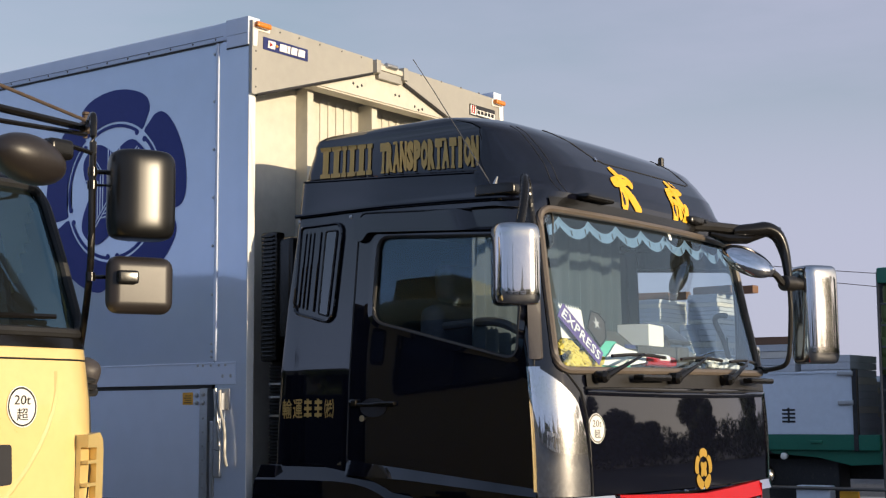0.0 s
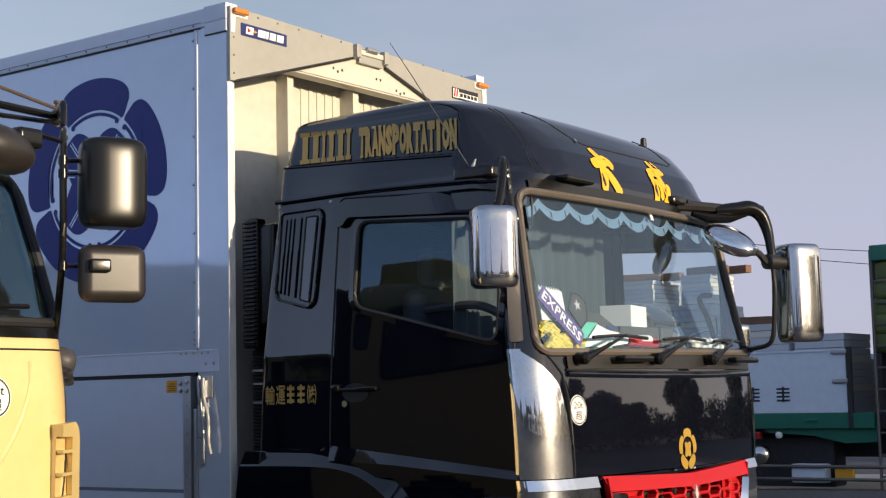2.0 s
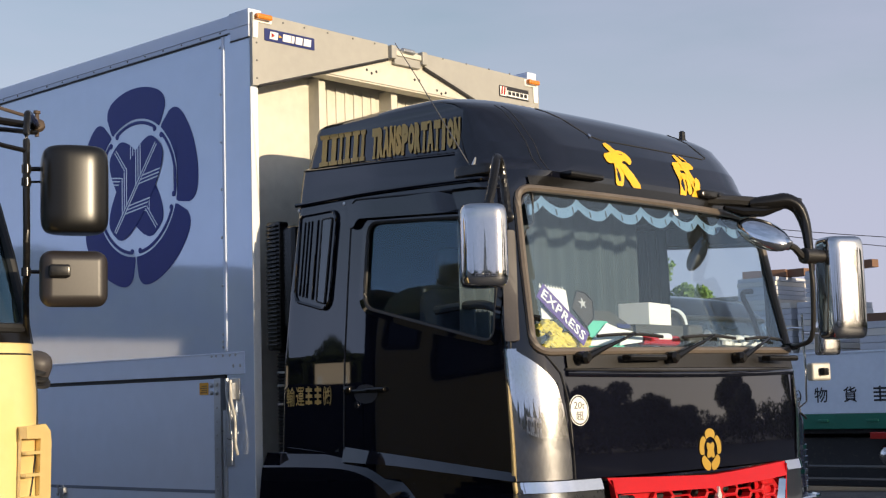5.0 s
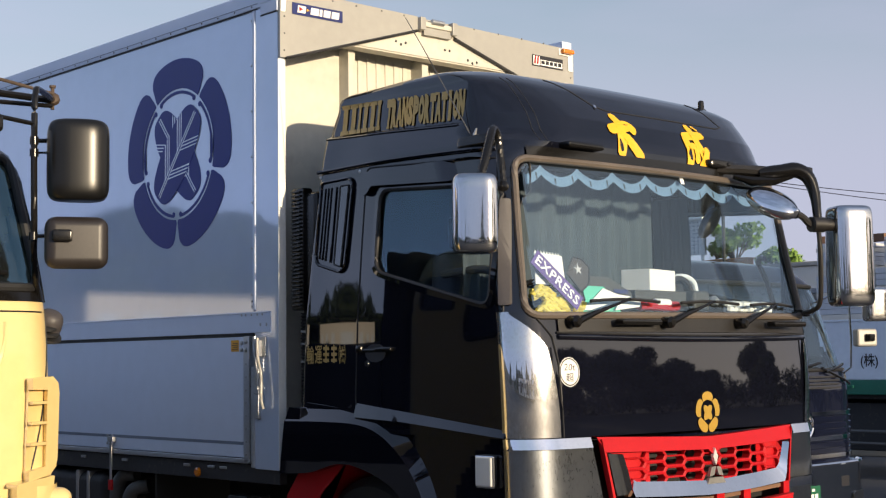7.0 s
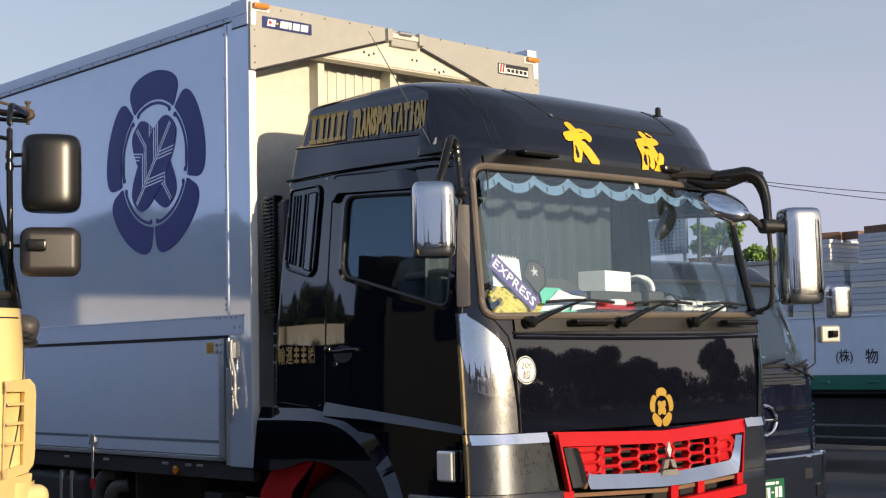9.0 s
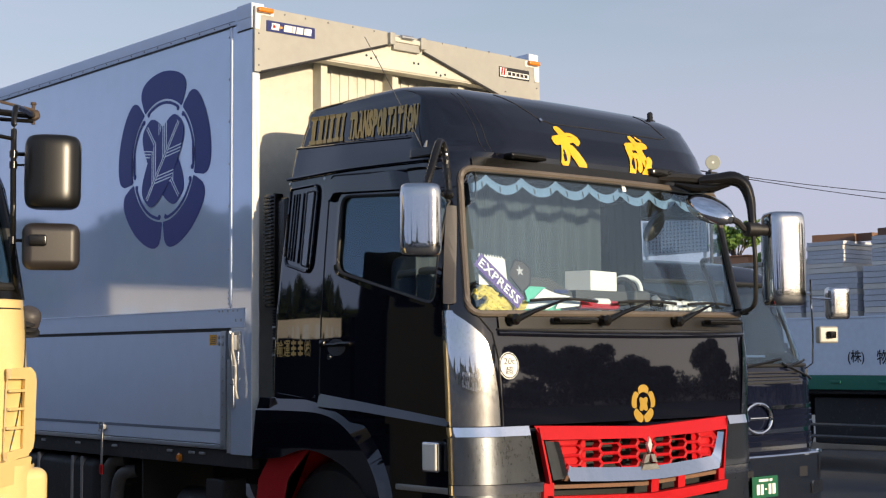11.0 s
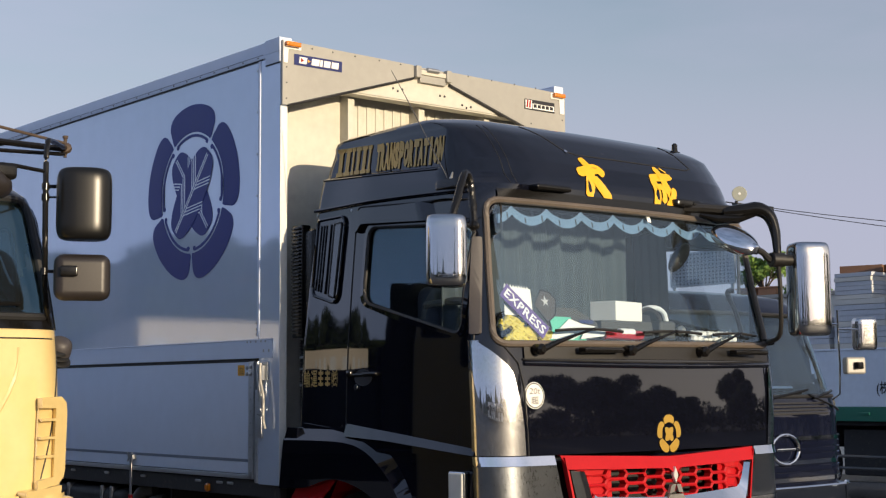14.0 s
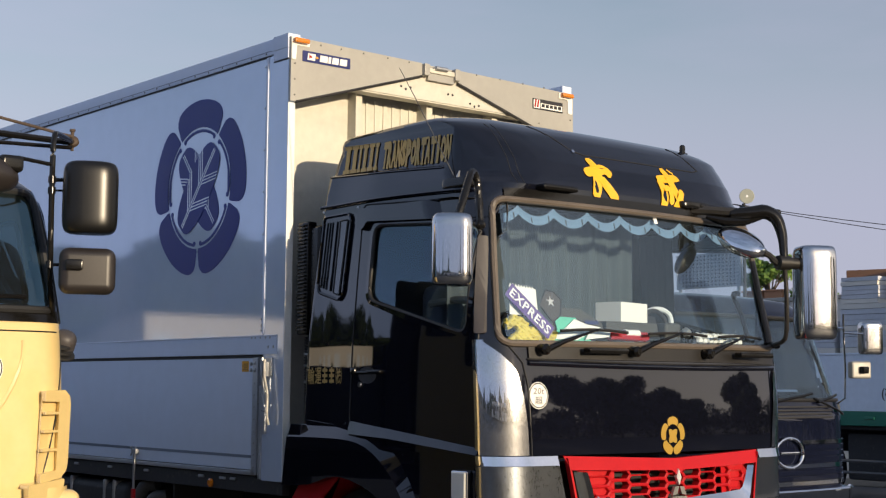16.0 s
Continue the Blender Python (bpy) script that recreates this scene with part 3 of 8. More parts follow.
def corner_sheet(shell, sgn, zs, inner, lift, yside=-1.852, barrel=0.0):
    """A plate that wraps a front corner from the door edge to the distance inner(z) from the middle."""
    bm, g = bmesh.new(), []
    for z in zs:
        off = lift + barrel * math.sin(math.pi * ((z - zs[0]) / (zs[-1] - zs[0])) ** 1.3)
        w, yf, yr, ca, cl, bow = shell.row(z)
        row = [shell.side(yside, z, sgn, off)]
        stop = inner(z)
        xs = [(w - ca) + ca * math.cos(radians(90 * k / 14)) for k in range(15)]
        xs += [(w - ca) + (stop - (w - ca)) * k / 6 for k in range(1, 7)] if stop < w - ca else []
        for k, x in enumerate(xs):
            x = max(x, stop)
            q = max(0.0, min(1.0, (x - (w - ca)) / ca))
            row.append(Vector((shell.cx + sgn * (x * (shell.far_half(z) if sgn > 0 else 1.0) + off * q), yf + bow * (x / w) ** 2 + cl * (1 - math.sqrt(1 - q * q)) - off * (1 - 0.5 * q), z)))
        g.append(row + [row[-1]] * (22 - len(row)))
    vs = [[bm.verts.new(p) for p in row] for row in g]
    for A, B in zip(vs, vs[1:]):
        for k in range(len(A) - 1):
            bm.faces.new((A[k], A[k + 1], B[k + 1], B[k]))
    bmesh.ops.remove_doubles(bm, verts=bm.verts, dist=0.0003)
    return bm


def upper_corner(z):
    edge = ((1.25, 1.029), (1.41, 1.040), (1.55, 1.060), (1.684, 1.086), (1.727, 1.117), (1.779, 1.163), (1.824, 1.210), (1.86, 1.236))
    for (z0, a), (z1, b) in zip(edge, edge[1:]):
        if z <= z1:
            return a + (b - a) * (z - z0) / (z1 - z0)
    return 1.236


for s_ in (-1, 1):
    part("corner_panel", corner_sheet(CAB, s_, [1.252 + 0.595 * k / 24 for k in range(25)], upper_corner, 0.006, barrel=0.0085), M_CHROME_W, cab, "chrome-plated corner panel")
# cab floor and back wall close the inside
part("cab_floor", bx(-1.15, 1.07, -1.86, -0.26, 1.22, 1.26, 0), M_DARK, cab)


def on_side(off):
    return lambda u, v, d: CAB.side(u, v, -1, off + d)


def on_side_far(off):
    return lambda u, v, d: CAB.side(u, v, 1, off + d)


def front_at(u, v, off=0.0):
    """A place on the bowed front; towards the near edge it lies a little further in."""
    return CAB.front(u + (0.062 * ((u - CX) / 1.245) ** 2 if u < CX else 0.0), v, off)


def on_front(off):
    return lambda u, v, d: front_at(u, v, off + d)


def dense(poly, step=0.03, closed=True):
    out = []
    k = len(poly)
    for i in range(k if closed else k - 1):
        a, b = Vector(poly[i]), Vector(poly[(i + 1) % k])
        n = max(1, int((b - a).length / step))
        out += [tuple(a + (b - a) * j / n) for j in range(n)]
    if not closed:
        out.append(tuple(poly[-1]))
    return out


def surf_grid(u0, u1, v0, v1, nu, nv, place, keep=None, grow=0.0):
    """A sheet that follows the shell, clipped to an outline."""
    bm = bmesh.new()
    g = [[bm.verts.new(place(u0 + (u1 - u0) * i / nu, v0 + (v1 - v0) * j / nv, 0)) for i in range(nu + 1)] for j in range(nv + 1)]
    for j in range(nv):
        for i in range(nu):
            if keep and not keep(u0 + (u1 - u0) * (i + 0.5) / nu, v0 + (v1 - v0) * (j + 0.5) / nv):
                continue
            bm.faces.new((g[j][i], g[j][i + 1], g[j + 1][i + 1], g[j + 1][i]))
    bmesh.ops.delete(bm, geom=[v for v in bm.verts if not v.link_faces], context="VERTS")
    return bm


# windscreen and its gasket
screen = part("windscreen", surf_grid(-1.215 + CX, 1.165 + CX, 1.818, 2.615, 110, 50, on_front(-0.012), lambda u, v: inside((u, v), SCREEN_R)), G_SCREEN, cab, "clear windscreen")
screen.visible_shadow = False
loop = [CAB.front(u, v, 0.006) for u, v in dense(SCREEN_R)]
part("windscreen_gasket", add_tube(bmesh.new(), loop, 0.019, 8, True), M_BROWNGASKET, screen)
# side windows
for sgn, mk in ((-1, on_side), (1, on_side_far)):
    pane = part("side_window", surf_grid(-1.80, -0.84, 1.80, 2.55, 40, 40, mk(-0.010), lambda u, v: inside((u, v), DOORWIN_R)), G_SIDE, cab, "tinted door window")
    pane.visible_shadow = False
    loop = [CAB.side(u, v, sgn, 0.002) for u, v in dense(DOORWIN_R)]
    part("window_gasket", add_tube(bmesh.new(), loop, 0.012, 8, True), M_RUBBER, pane)
    mid = Vector((sum(u for u, v in DOORWIN) / 4, sum(v for u, v in DOORWIN) / 4))
    rim = dense(DOORWIN_R)
    out = [tuple(Vector(p) + (Vector(p) - mid).normalized() * 0.034) for p in rim]
    part("window_surround", ribbon(out + out[:1], rim + rim[:1], mk(0.0), 0.010, 0.013, -0.004), M_BLACK, pane)
# door seam
seam = [CAB.side(u, v, -1, 0.0) for u, v in dense(rpoly(DOOR, 0.04))]
part("door_seam", add_tube(bmesh.new(), seam, 0.005, 6, True), M_RUBBER, cab)
# crease that runs along the lower door edge
part("belt_moulding", ribbon(dense([(-0.710, 1.404), (-1.10, 1.366), (-1.845, 1.288)], 0.06, False), dense([(-0.710, 1.330), (-1.10, 1.314), (-1.845, 1.252)], 0.06, False), on_side(0.0), 0.001, 0.020, -0.01), M_BLACK, cab)
# lip under the high roof and drip rail above the door
part("roof_lip", add_tube(bmesh.new(), [CAB.side(-0.300 - 1.27 * k / 40, 2.872 - 0.0776 * k / 40, -1, 0.001) for k in range(37)], 0.006, 6), M_BLACK, cab)
part("drip_rail", add_tube(bmesh.new(), [CAB.side(-0.300 - 1.42 * k / 40, 2.678 - 0.026 * k / 40 + 0.010 * math.sin(3.1 * k / 40), -1, 0.010) for k in range(41)], 0.011, 6), M_BLACK, cab)
# wind deflector above the door window
part("window_deflector", slab(dense(rpoly([(-0.745, 2.630), (-0.750, 2.505), (-0.800, 2.505), (-0.838, 2.548), (-1.65, 2.500), (-1.785, 2.500), (-1.79, 2.595), (-1.60, 2.618)], 0.018), 0.06), 0.028, on_side(0.004)), M_BLACK, cab)


# ---------------------------------------------------------------- cargo body behind the cab
body = cab
XB = -1.245


def on_body(off=0.0):
    return lambda u, v, d: Vector((XB - off - d, u, v))


def on_nose(off=0.0):
    return lambda u, v, d: Vector((u, -off - d, v))


for sx in (-1, 1):
    part("wing_side_panel", bx(min(sx * 1.240, sx * 1.20), max(sx * 1.240, sx * 1.20), 0.245, 9.40, 1.90, 3.72, 0.003), M_SILVER, body, "smooth silver side panel")
    part("gate_panel", bx(min(sx * 1.238, sx * 1.20), max(sx * 1.238, sx * 1.20), 0.335, 9.35, 1.072, 1.775, 0.004), M_GATE, body, "silver drop-side gate")
    part("middle_rail", bx(min(sx * 1.249, sx * 1.19), max(sx * 1.249, sx * 1.19), 0.075, 9.42, 1.797, 1.918, 0.002), M_GATE, body)
    part("gate_lip", bx(min(sx * 1.2405, sx * 1.21), max(sx * 1.2405, sx * 1.21), 0.345, 9.35, 1.074, 1.145, 0.002), M_GATE, body)
    # flat grey-blue strip, a reflection on the gate painted as colour
    part("gate_strip", bx(min(sx * 1.2412, sx * 1.21), max(sx * 1.2412, sx * 1.21), 0.345, 9.35, 1.146, 1.164, 0), M_STRIP, body)
    part("rail_lip", bx(min(sx * 1.252, sx * 1.22), max(sx * 1.252, sx * 1.22), 0.075, 9.42, 1.908, 1.918, 0.002), M_GATE, body)
    part("gate_sill", bx(min(sx * 1.250, sx * 1.19), max(sx * 1.250, sx * 1.19), 0.30, 9.40, 1.040, 1.068, 0.004), M_ALU, body)
    bm = bmesh.new()
    prof = [(1.246, 3.703), (1.250, 3.708), (1.250, 3.796), (1.245, 3.807), (1.232, 3.812), (1.17, 3.812), (1.17, 3.703)]
    for a in (0.0, 9.45):
        for p in prof:
            bm.verts.new((sx * p[0], a, p[1]))
    bm.verts.ensure_lookup_table()
    k = len(prof)
    for i in range(k):
        bm.faces.new((bm.verts[i], bm.verts[(i + 1) % k], bm.verts[k + (i + 1) % k], bm.verts[k + i]))
    bm.faces.new([bm.verts[i] for i in range(k)])
    bm.faces.new([bm.verts[k + i] for i in range(k)])
    part("roof_rail", bm, M_GATE, body)
    part("roof_seam", bx(min(sx * 1.2525, sx * 1.24), max(sx * 1.2525, sx * 1.24), 0.19, 9.44, 3.728, 3.7315, 0), M_STRIP, body)
    part("corner_post", bx(min(sx * 1.245, sx * 1.197), max(sx * 1.245, sx * 1.197), 0.0, 0.235, 1.012, 3.70, 0.006), M_SILVER, body, "silver corner post")
    part("post_trim", bx(min(sx * 1.252, sx * 1.21), max(sx * 1.252, sx * 1.21), 0.222, 0.246, 1.925, 3.695, 0.004), M_GATE, body, "silver trim strip")
    part("gate_post", bx(min(sx * 1.250, sx * 1.19), max(sx * 1.250, sx * 1.19), 0.285, 0.345, 1.045, 1.778, 0.004), M_ALU, body)
    part("gate_edge", bx(min(sx * 1.254, sx * 1.20), max(sx * 1.254, sx * 1.20), 0.235, 0.262, 1.02, 1.60, 0.004), M_ALU, body)
part("roof_panel", bx(-1.18, 1.18, 0.03, 9.45, 3.735, 3.752, 0.003), M_ALU, body)
part("body_floor", bx(-1.20, 1.20, 0.01, 9.40, 1.015, 1.06, 0.003), M_DARK, body)
part("rear_wall", bx(-1.20, 1.20, 9.40, 9.45, 1.06, 3.77, 0.003), M_ALU, body)
part("shadow_gap", bx(-1.236, -1.20, 0.26, 9.35, 1.775, 1.80, 0), M_DARK, body)

# rivets, bolts
def rivets(points, parent, name="rivets", r=0.007, d=0.004, material=None):
    bm = bmesh.new()
    for place in points:
        p, nrm = Vector(place[0]), Vector(place[1])
        m = Matrix.Translation(p) @ nrm.to_track_quat("Z", "Y").to_matrix().to_4x4()
        add_lathe(bm, [(r, -0.002), (r, d * 0.6), (r * 0.5, d)], m, 8)
    return tagged(part(name, bm, material or M_GALV, parent), kind="stuff")


nx, ny = (-1, 0, 0), (0, -1, 0)
rivets([((XB, 0.262, 2.02 + 0.27 * i), nx) for i in range(7)] + [((XB, 0.262, z), nx) for z in (1.95, 1.98)], body, "post_rivets", 0.008)
rivets([((-1.249, y, 1.902), nx) for y in (0.15, 0.20, 0.26, 0.32, 0.36)] + [((-1.249, y, z), nx) for y in (0.11, 0.17) for z in (1.84, 1.845)], body, "rail_rivets", 0.008)
rivets([((-1.250, 0.316, 1.09 + 0.075 * i), nx) for i in range(9)], body, "gate_rivets", 0.007)
rivets([((-1.24, 0.375, z), nx) for z in (1.70, 1.74)] + [((-1.25, 0.315, z), nx) for z in (1.70, 1.745)], body, "gate_bolts", 0.013, 0.008)
rivets([((-1.2505, 0.25 + 0.18 * i, 3.719), nx) for i in range(30)], body, "roof_rivets", 0.006, 0.003, M_DULL)
part("rail_shadow_gap", bx(-1.2485, -1.20, 0.20, 9.40, 3.695, 3.704, 0), M_DARK, body)

# front bulkhead: columns, cream panels, gable plate
nose = part("bulkhead", bx(-1.196, 1.196, 0.205, 0.235, 1.06, 3.76, 0), M_CREAM, body, "cream front bulkhead")
for x0, x1 in ((-0.648, -0.594), (-0.048, 0.006), (0.552, 0.606)):
    part("bulkhead_column", bx(x0, x1, 0.095, 0.21, 1.06, 3.535, 0.006), M_CREAM, nose)
for x0, x1 in ((-0.594, -0.048), (0.006, 0.552), (0.606, 1.14)):
    bm = bmesh.new()
    n = int((x1 - x0) / 0.07)
    for i in range(n):
        a = x0 + 0.03 + i * (x1 - x0 - 0.03) / n
        add_box(bm, a, a + 0.035, 0.196, 0.208, 1.10, 3.52, 0.006)
    part("bulkhead_ribs", bm, M_CREAM, nose)
part("bulkhead_sheet", bx(-1.196, -0.648, 0.185, 0.206, 1.06, 3.56, 0.003), M_CREAM, nose)
part("cross_beam", slab([(-0.76, 3.532), (0.70, 3.532), (0.62, 3.565), (0.14, 3.70), (-0.19, 3.70), (-0.70, 3.555)], 0.012, on_nose(-0.008)), M_CREAM, nose, "cream gable plate", False)
part("beam_flange", bx(-0.76, 1.10, 0.005, 0.100, 3.522, 3.534, 0.002), M_CREAM, nose)
part("gable_panel", slab([(-1.245, 3.378), (-1.20, 3.381), (-0.187, 3.690), (-0.187, 3.776), (-1.245, 3.790)], 0.022, on_nose(0.003)), M_GREYPAN, body, "grey front wing panel", False)
part("gable_panel", slab([(1.245, 3.356), (1.20, 3.359), (0.132, 3.684), (0.132, 3.772), (1.245, 3.757)], 0.022, on_nose(0.003)), M_GREYPAN, body, "grey front wing panel", False)
part("gable_bridge", slab([(-0.187, 3.70), (0.132, 3.70), (0.132, 3.768), (-0.187, 3.772)], 0.016, on_nose(0.0)), M_GREYPAN, body, "", False)
for a, b in (((-1.20, 3.379), (-0.187, 3.688)), ((0.132, 3.682), (1.20, 3.357))):
    part("gable_edge", add_tube(bmesh.new(), [(a[0], -0.018, a[1]), (b[0], -0.018, b[1])], 0.011, 6), M_DARK, body)
# centre hinge
hinge = part("wing_hinge", bx(-0.165, 0.11, -0.045, 0.0, 3.715, 3.750, 0.008), M_CREAM, body, "cream painted wing hinge")
for x in (-0.165, 0.105):
    part("hinge_bracket", bx(x - 0.022, x + 0.022, -0.058, 0.0, 3.690, 3.772, 0.006), M_GREYPAN, hinge)
part("hinge_pin", lathe([(0.016, -0.05), (0.016, 0.05)], Matrix.Translation((-0.04, -0.050, 3.752)) @ pose(0, 0, 0, 0, 90, 0), 12), M_GALV, hinge)
part("hinge_plate", bx(-0.14, 0.09, -0.034, 0.0, 3.665, 3.73, 0.004), M_GREYPAN, hinge)
rivets([((x, -0.025, z), ny) for x, z in ((-1.215, 3.74), (-1.215, 3.62), (-1.215, 3.52), (-1.215, 3.42), (-1.02, 3.765), (-0.86, 3.765), (-0.68, 3.765), (-0.48, 3.765), (-0.3, 3.765), (0.3, 3.765), (0.52, 3.765), (0.74, 3.765), (0.95, 3.765), (1.05, 3.42), (1.2, 3.45), (1.215, 3.56), (0.9, 3.5))], body, "panel_rivets", 0.006, 0.003, M_DULL)
rivets([((x, -0.004, z), ny) for x, z in ((-0.35, 3.60), (-0.31, 3.585), (-0.27, 3.60), (0.26, 3.56), (0.30, 3.545), (0.34, 3.555), (0.06, 3.60), (0.1, 3.6))], nose, "bolt_holes", 0.009, 0.003, M_DARK)
# corner angle in front of the post
part("corner_angle", bx(-1.247, -1.195, -0.008, 0.0, 1.02, 3.37, 0.003), M_WHITE, body, "bright corner angle")
part("corner_angle", bx(1.195, 1.247, -0.008, 0.0, 1.02, 3.37, 0.003), M_WHITE, body, "bright corner angle")
for sx in (-1, 1):
    part("corner_cap", bx(min(sx * 1.254, sx * 1.16), max(sx * 1.254, sx * 1.16), -0.003, 0.168, 3.722, 3.815, 0.005), M_GATE, body)
    part("cap_lower", bx(min(sx * 1.252, sx * 1.16), max(sx * 1.252, sx * 1.16), -0.002, 0.164, 3.655, 3.719, 0.004), M_GATE, body)
    part("cap_seam", bx(min(sx * 1.2495, sx * 1.16), max(sx * 1.2495, sx * 1.16), 0.0, 0.165, 3.648, 3.656, 0), M_DARK, body)

# marker lamps at the upper corners
for x, lz, sg in ((-1.180, 3.764, -1), (1.168, 3.733, 1)):
    lamp = sub("marker_lamp", (x, -0.028, lz), bx(-0.056, 0.056, -0.034, -0.002, -0.014, 0.017, 0.009, seg=3), M_ORANGE, body, "amber marker lamp")
    part("bracket", slab(rpoly([(-0.062, 0.028), (-0.062, -0.118), (-0.030, -0.118), (-0.024, -0.026), (0.072, -0.026), (0.072, 0.012), (0.05, 0.024)] if sg < 0 else [(0.066, 0.024), (0.066, -0.130), (0.022, -0.130), (0.016, -0.026), (-0.072, -0.026), (-0.072, 0.016)], 0.006, 3), 0.004, lambda u, v, d: Vector((u, 0.002 - d, v))), M_WHITE, lamp, "white bracket", False)

# maker's plates: plain shapes in their colours
plate = part("badge", slab(rrect(-1.160, -0.788, 3.642, 3.712, 0.004), 0.003, on_nose(0.026)), M_NAVYINK, body, "dark blue badge with pale shapes", False)
for i, (a, w) in enumerate(((-1.125, 0.058), (-1.030, 0.060), (-0.965, 0.020), (-0.935, 0.050), (-0.875, 0.055))):
    part("badge_shape", slab([(a, 3.656), (a + w, 3.656), (a + w + 0.006, 3.698), (a + 0.006, 3.698)], 0.002, on_nose(0.0295)), M_WHITE, plate, "", False)
part("badge_mark", slab([(-1.112, 3.663), (-1.085, 3.677), (-1.112, 3.691)], 0.0015, on_nose(0.032)), M_REDLENS, plate, "", False)
part("badge_mark", slab([(-1.058, 3.669), (-1.036, 3.677), (-1.058, 3.685)], 0.0015, on_nose(0.032)), M_YTAG, plate, "", False)
plate = part("badge", slab(rrect(0.835, 1.135, 3.600, 3.676, 0.004), 0.003, on_nose(0.026)), M_INK, body, "black and white badge with a red mark", False)
part("badge_border", slab(rrect(0.912, 1.128, 3.610, 3.648, 0.002), 0.002, on_nose(0.0295)), M_WHITE, plate, "", False)
part("badge_border", slab(rrect(0.842, 0.905, 3.607, 3.669, 0.002), 0.002, on_nose(0.0295)), M_WHITE, plate, "", False)
for a in (0.847, 0.872):
    part("badge_mark", slab([(a, 3.614), (a + 0.016, 3.614), (a + 0.024, 3.668), (a + 0.010, 3.668)], 0.0015, on_nose(0.032)), M_REDLENS, plate, "", False)
for i in range(5):
    a = 0.920 + i * 0.041
    part("badge_mark", slab(rrect(a, a + 0.030, 3.619, 3.643, 0.002), 0.0015, on_nose(0.032)), M_INK, plate, "", False)

# crest: five lobes, a thin inner ring and two crossed feathers
CY, CZ, CR = 1.083, 2.940, 0.607
crest = part("crest", bmesh.new(), M_BLUE, body, "dark blue five-lobed crest")


def polar(r, a):
    return (CY - r * math.cos(radians(a)), CZ + r * math.sin(radians(a)))


for i in range(5):
    mid = 90 + 72 * i
    outer, inner = [], []
    H_ = 35.0
    for k in range(41):
        f = -1 + 2 * k / 40
        r = 0.440 + (CR - 0.440) * (1 - abs(f) ** 8) ** 0.5
        outer.append(polar(r, mid + H_ * f))
    for k in range(25):
        f = 1 - 2 * k / 24
        inner.append(polar(0.416, mid + (H_ - 0.6) * f))
    part("crest_lobe", slab(outer + inner, 0.0015, on_body(-0.0035)), M_BLUE, crest, "", False)
    arc = [polar(0.402, mid + 30.5 * (-1 + 2 * k / 30)) for k in range(31)]
    arc2 = [polar(0.382, mid + 30.5 * (1 - 2 * k / 30)) for k in range(31)]
    part("crest_ring", slab(arc + arc2, 0.0015, on_body(-0.0035)), M_BLUE, crest, "", False)
    for s in (-1, 1):
        e = polar(0.384, mid + s * 30.0)
        part("crest_curl", slab(disc(14, 0.017, 0.017, *e), 0.0015, on_body(-0.0033)), M_BLUE, crest, "", False)


def feather(tilt, lift, cu, name):
    """A feather with a split, shaft lines and barred tip; tilt in degrees from upright."""
    ca, sa = math.cos(radians(tilt)), math.sin(radians(tilt))

    def put(u, v):
        return (CY - (cu + u * ca + v * sa), CZ - 0.005 - u * sa + v * ca)
    out = []
    for k in range(48):
        a = 2 * math.pi * k / 48
        v = 0.345 * math.sin(a)
        u = 0.160 * math.copysign(abs(math.cos(a)) ** 0.62, math.cos(a))
        out.append(put(u, v))
    ob = part(name, slab(out, 0.0015, on_body(-0.0035 + lift)), M_BLUE, crest, "", False)
    side = 1 if tilt > 0 else -1

    def run(p, d):
        """From a point of the shaft in a direction as seen upright, as far as the feather's edge."""
        q = Vector(p)
        d = Vector((d[0] * ca - d[1] * sa, d[0] * sa + d[1] * ca))
        while (abs(q.x) / 0.160) ** 2.6 + (abs(q.y) / 0.340) ** 2.6 < 0.93:
            q = q + d * 0.004
        return tuple(q)
    lines = [((-0.009, -0.325), (-0.009, 0.325), 0.0034), ((0.009, -0.325), (0.009, 0.325), 0.0034)]
    for v0 in (-0.20, 0.02):
        for k in range(3):
            a = (-0.009 * side, v0 + 0.035 * k)
            lines.append((a, run(a, (0, 1)), 0.0038))
            a = (0.009 * side, v0 + 0.02 + 0.030 * k)
            lines.append((a, run(a, (side, 0.12)), 0.0038))
    for (u0, v0), (u1, v1), w in lines:
        d = Vector((u1 - u0, v1 - v0)).normalized()
        nrm = Vector((-d.y, d.x)) * w
        q = [put(u0 + nrm.x, v0 + nrm.y), put(u1 + nrm.x, v1 + nrm.y), put(u1 - nrm.x, v1 - nrm.y), put(u0 - nrm.x, v0 - nrm.y)]
        part("feather_line", slab(q, 0.0012, on_body(-0.0018 + lift)), M_SILVER, ob, "", False)


feather(-40, 0.0, 0.0, "feather")
feather(40, 0.0025, 0.0, "feather")

# gate lock, warning tag, strap hook
lock = part("gate_lock", bx(-1.256, -1.235, 0.115, 0.185, 1.66, 1.775, 0.004), M_GALV, body, "galvanised gate lock")
part("lock_lever", tube([(-1.275, 0.165, 1.765), (-1.285, 0.150, 1.66), (-1.278, 0.125, 1.55), (-1.285, 0.115, 1.42), (-1.275, 0.110, 1.36)], 0.009, 8), M_GREYPAN, lock, "lever handle")
part("lock_lever", tube([(-1.268, 0.205, 1.775), (-1.275, 0.195, 1.68), (-1.268, 0.185, 1.56), (-1.268, 0.175, 1.47)], 0.010, 8), M_GALV, lock)
part("lock_pin", lathe([(0.018, -0.04), (0.018, 0.05)], Matrix.Translation((-1.262, 0.16, 1.70)), 10), M_GALV, lock)
part("lock_plate", bx(-1.262, -1.24, 0.175, 0.225, 1.30, 1.62, 0.006), M_ALU, lock)
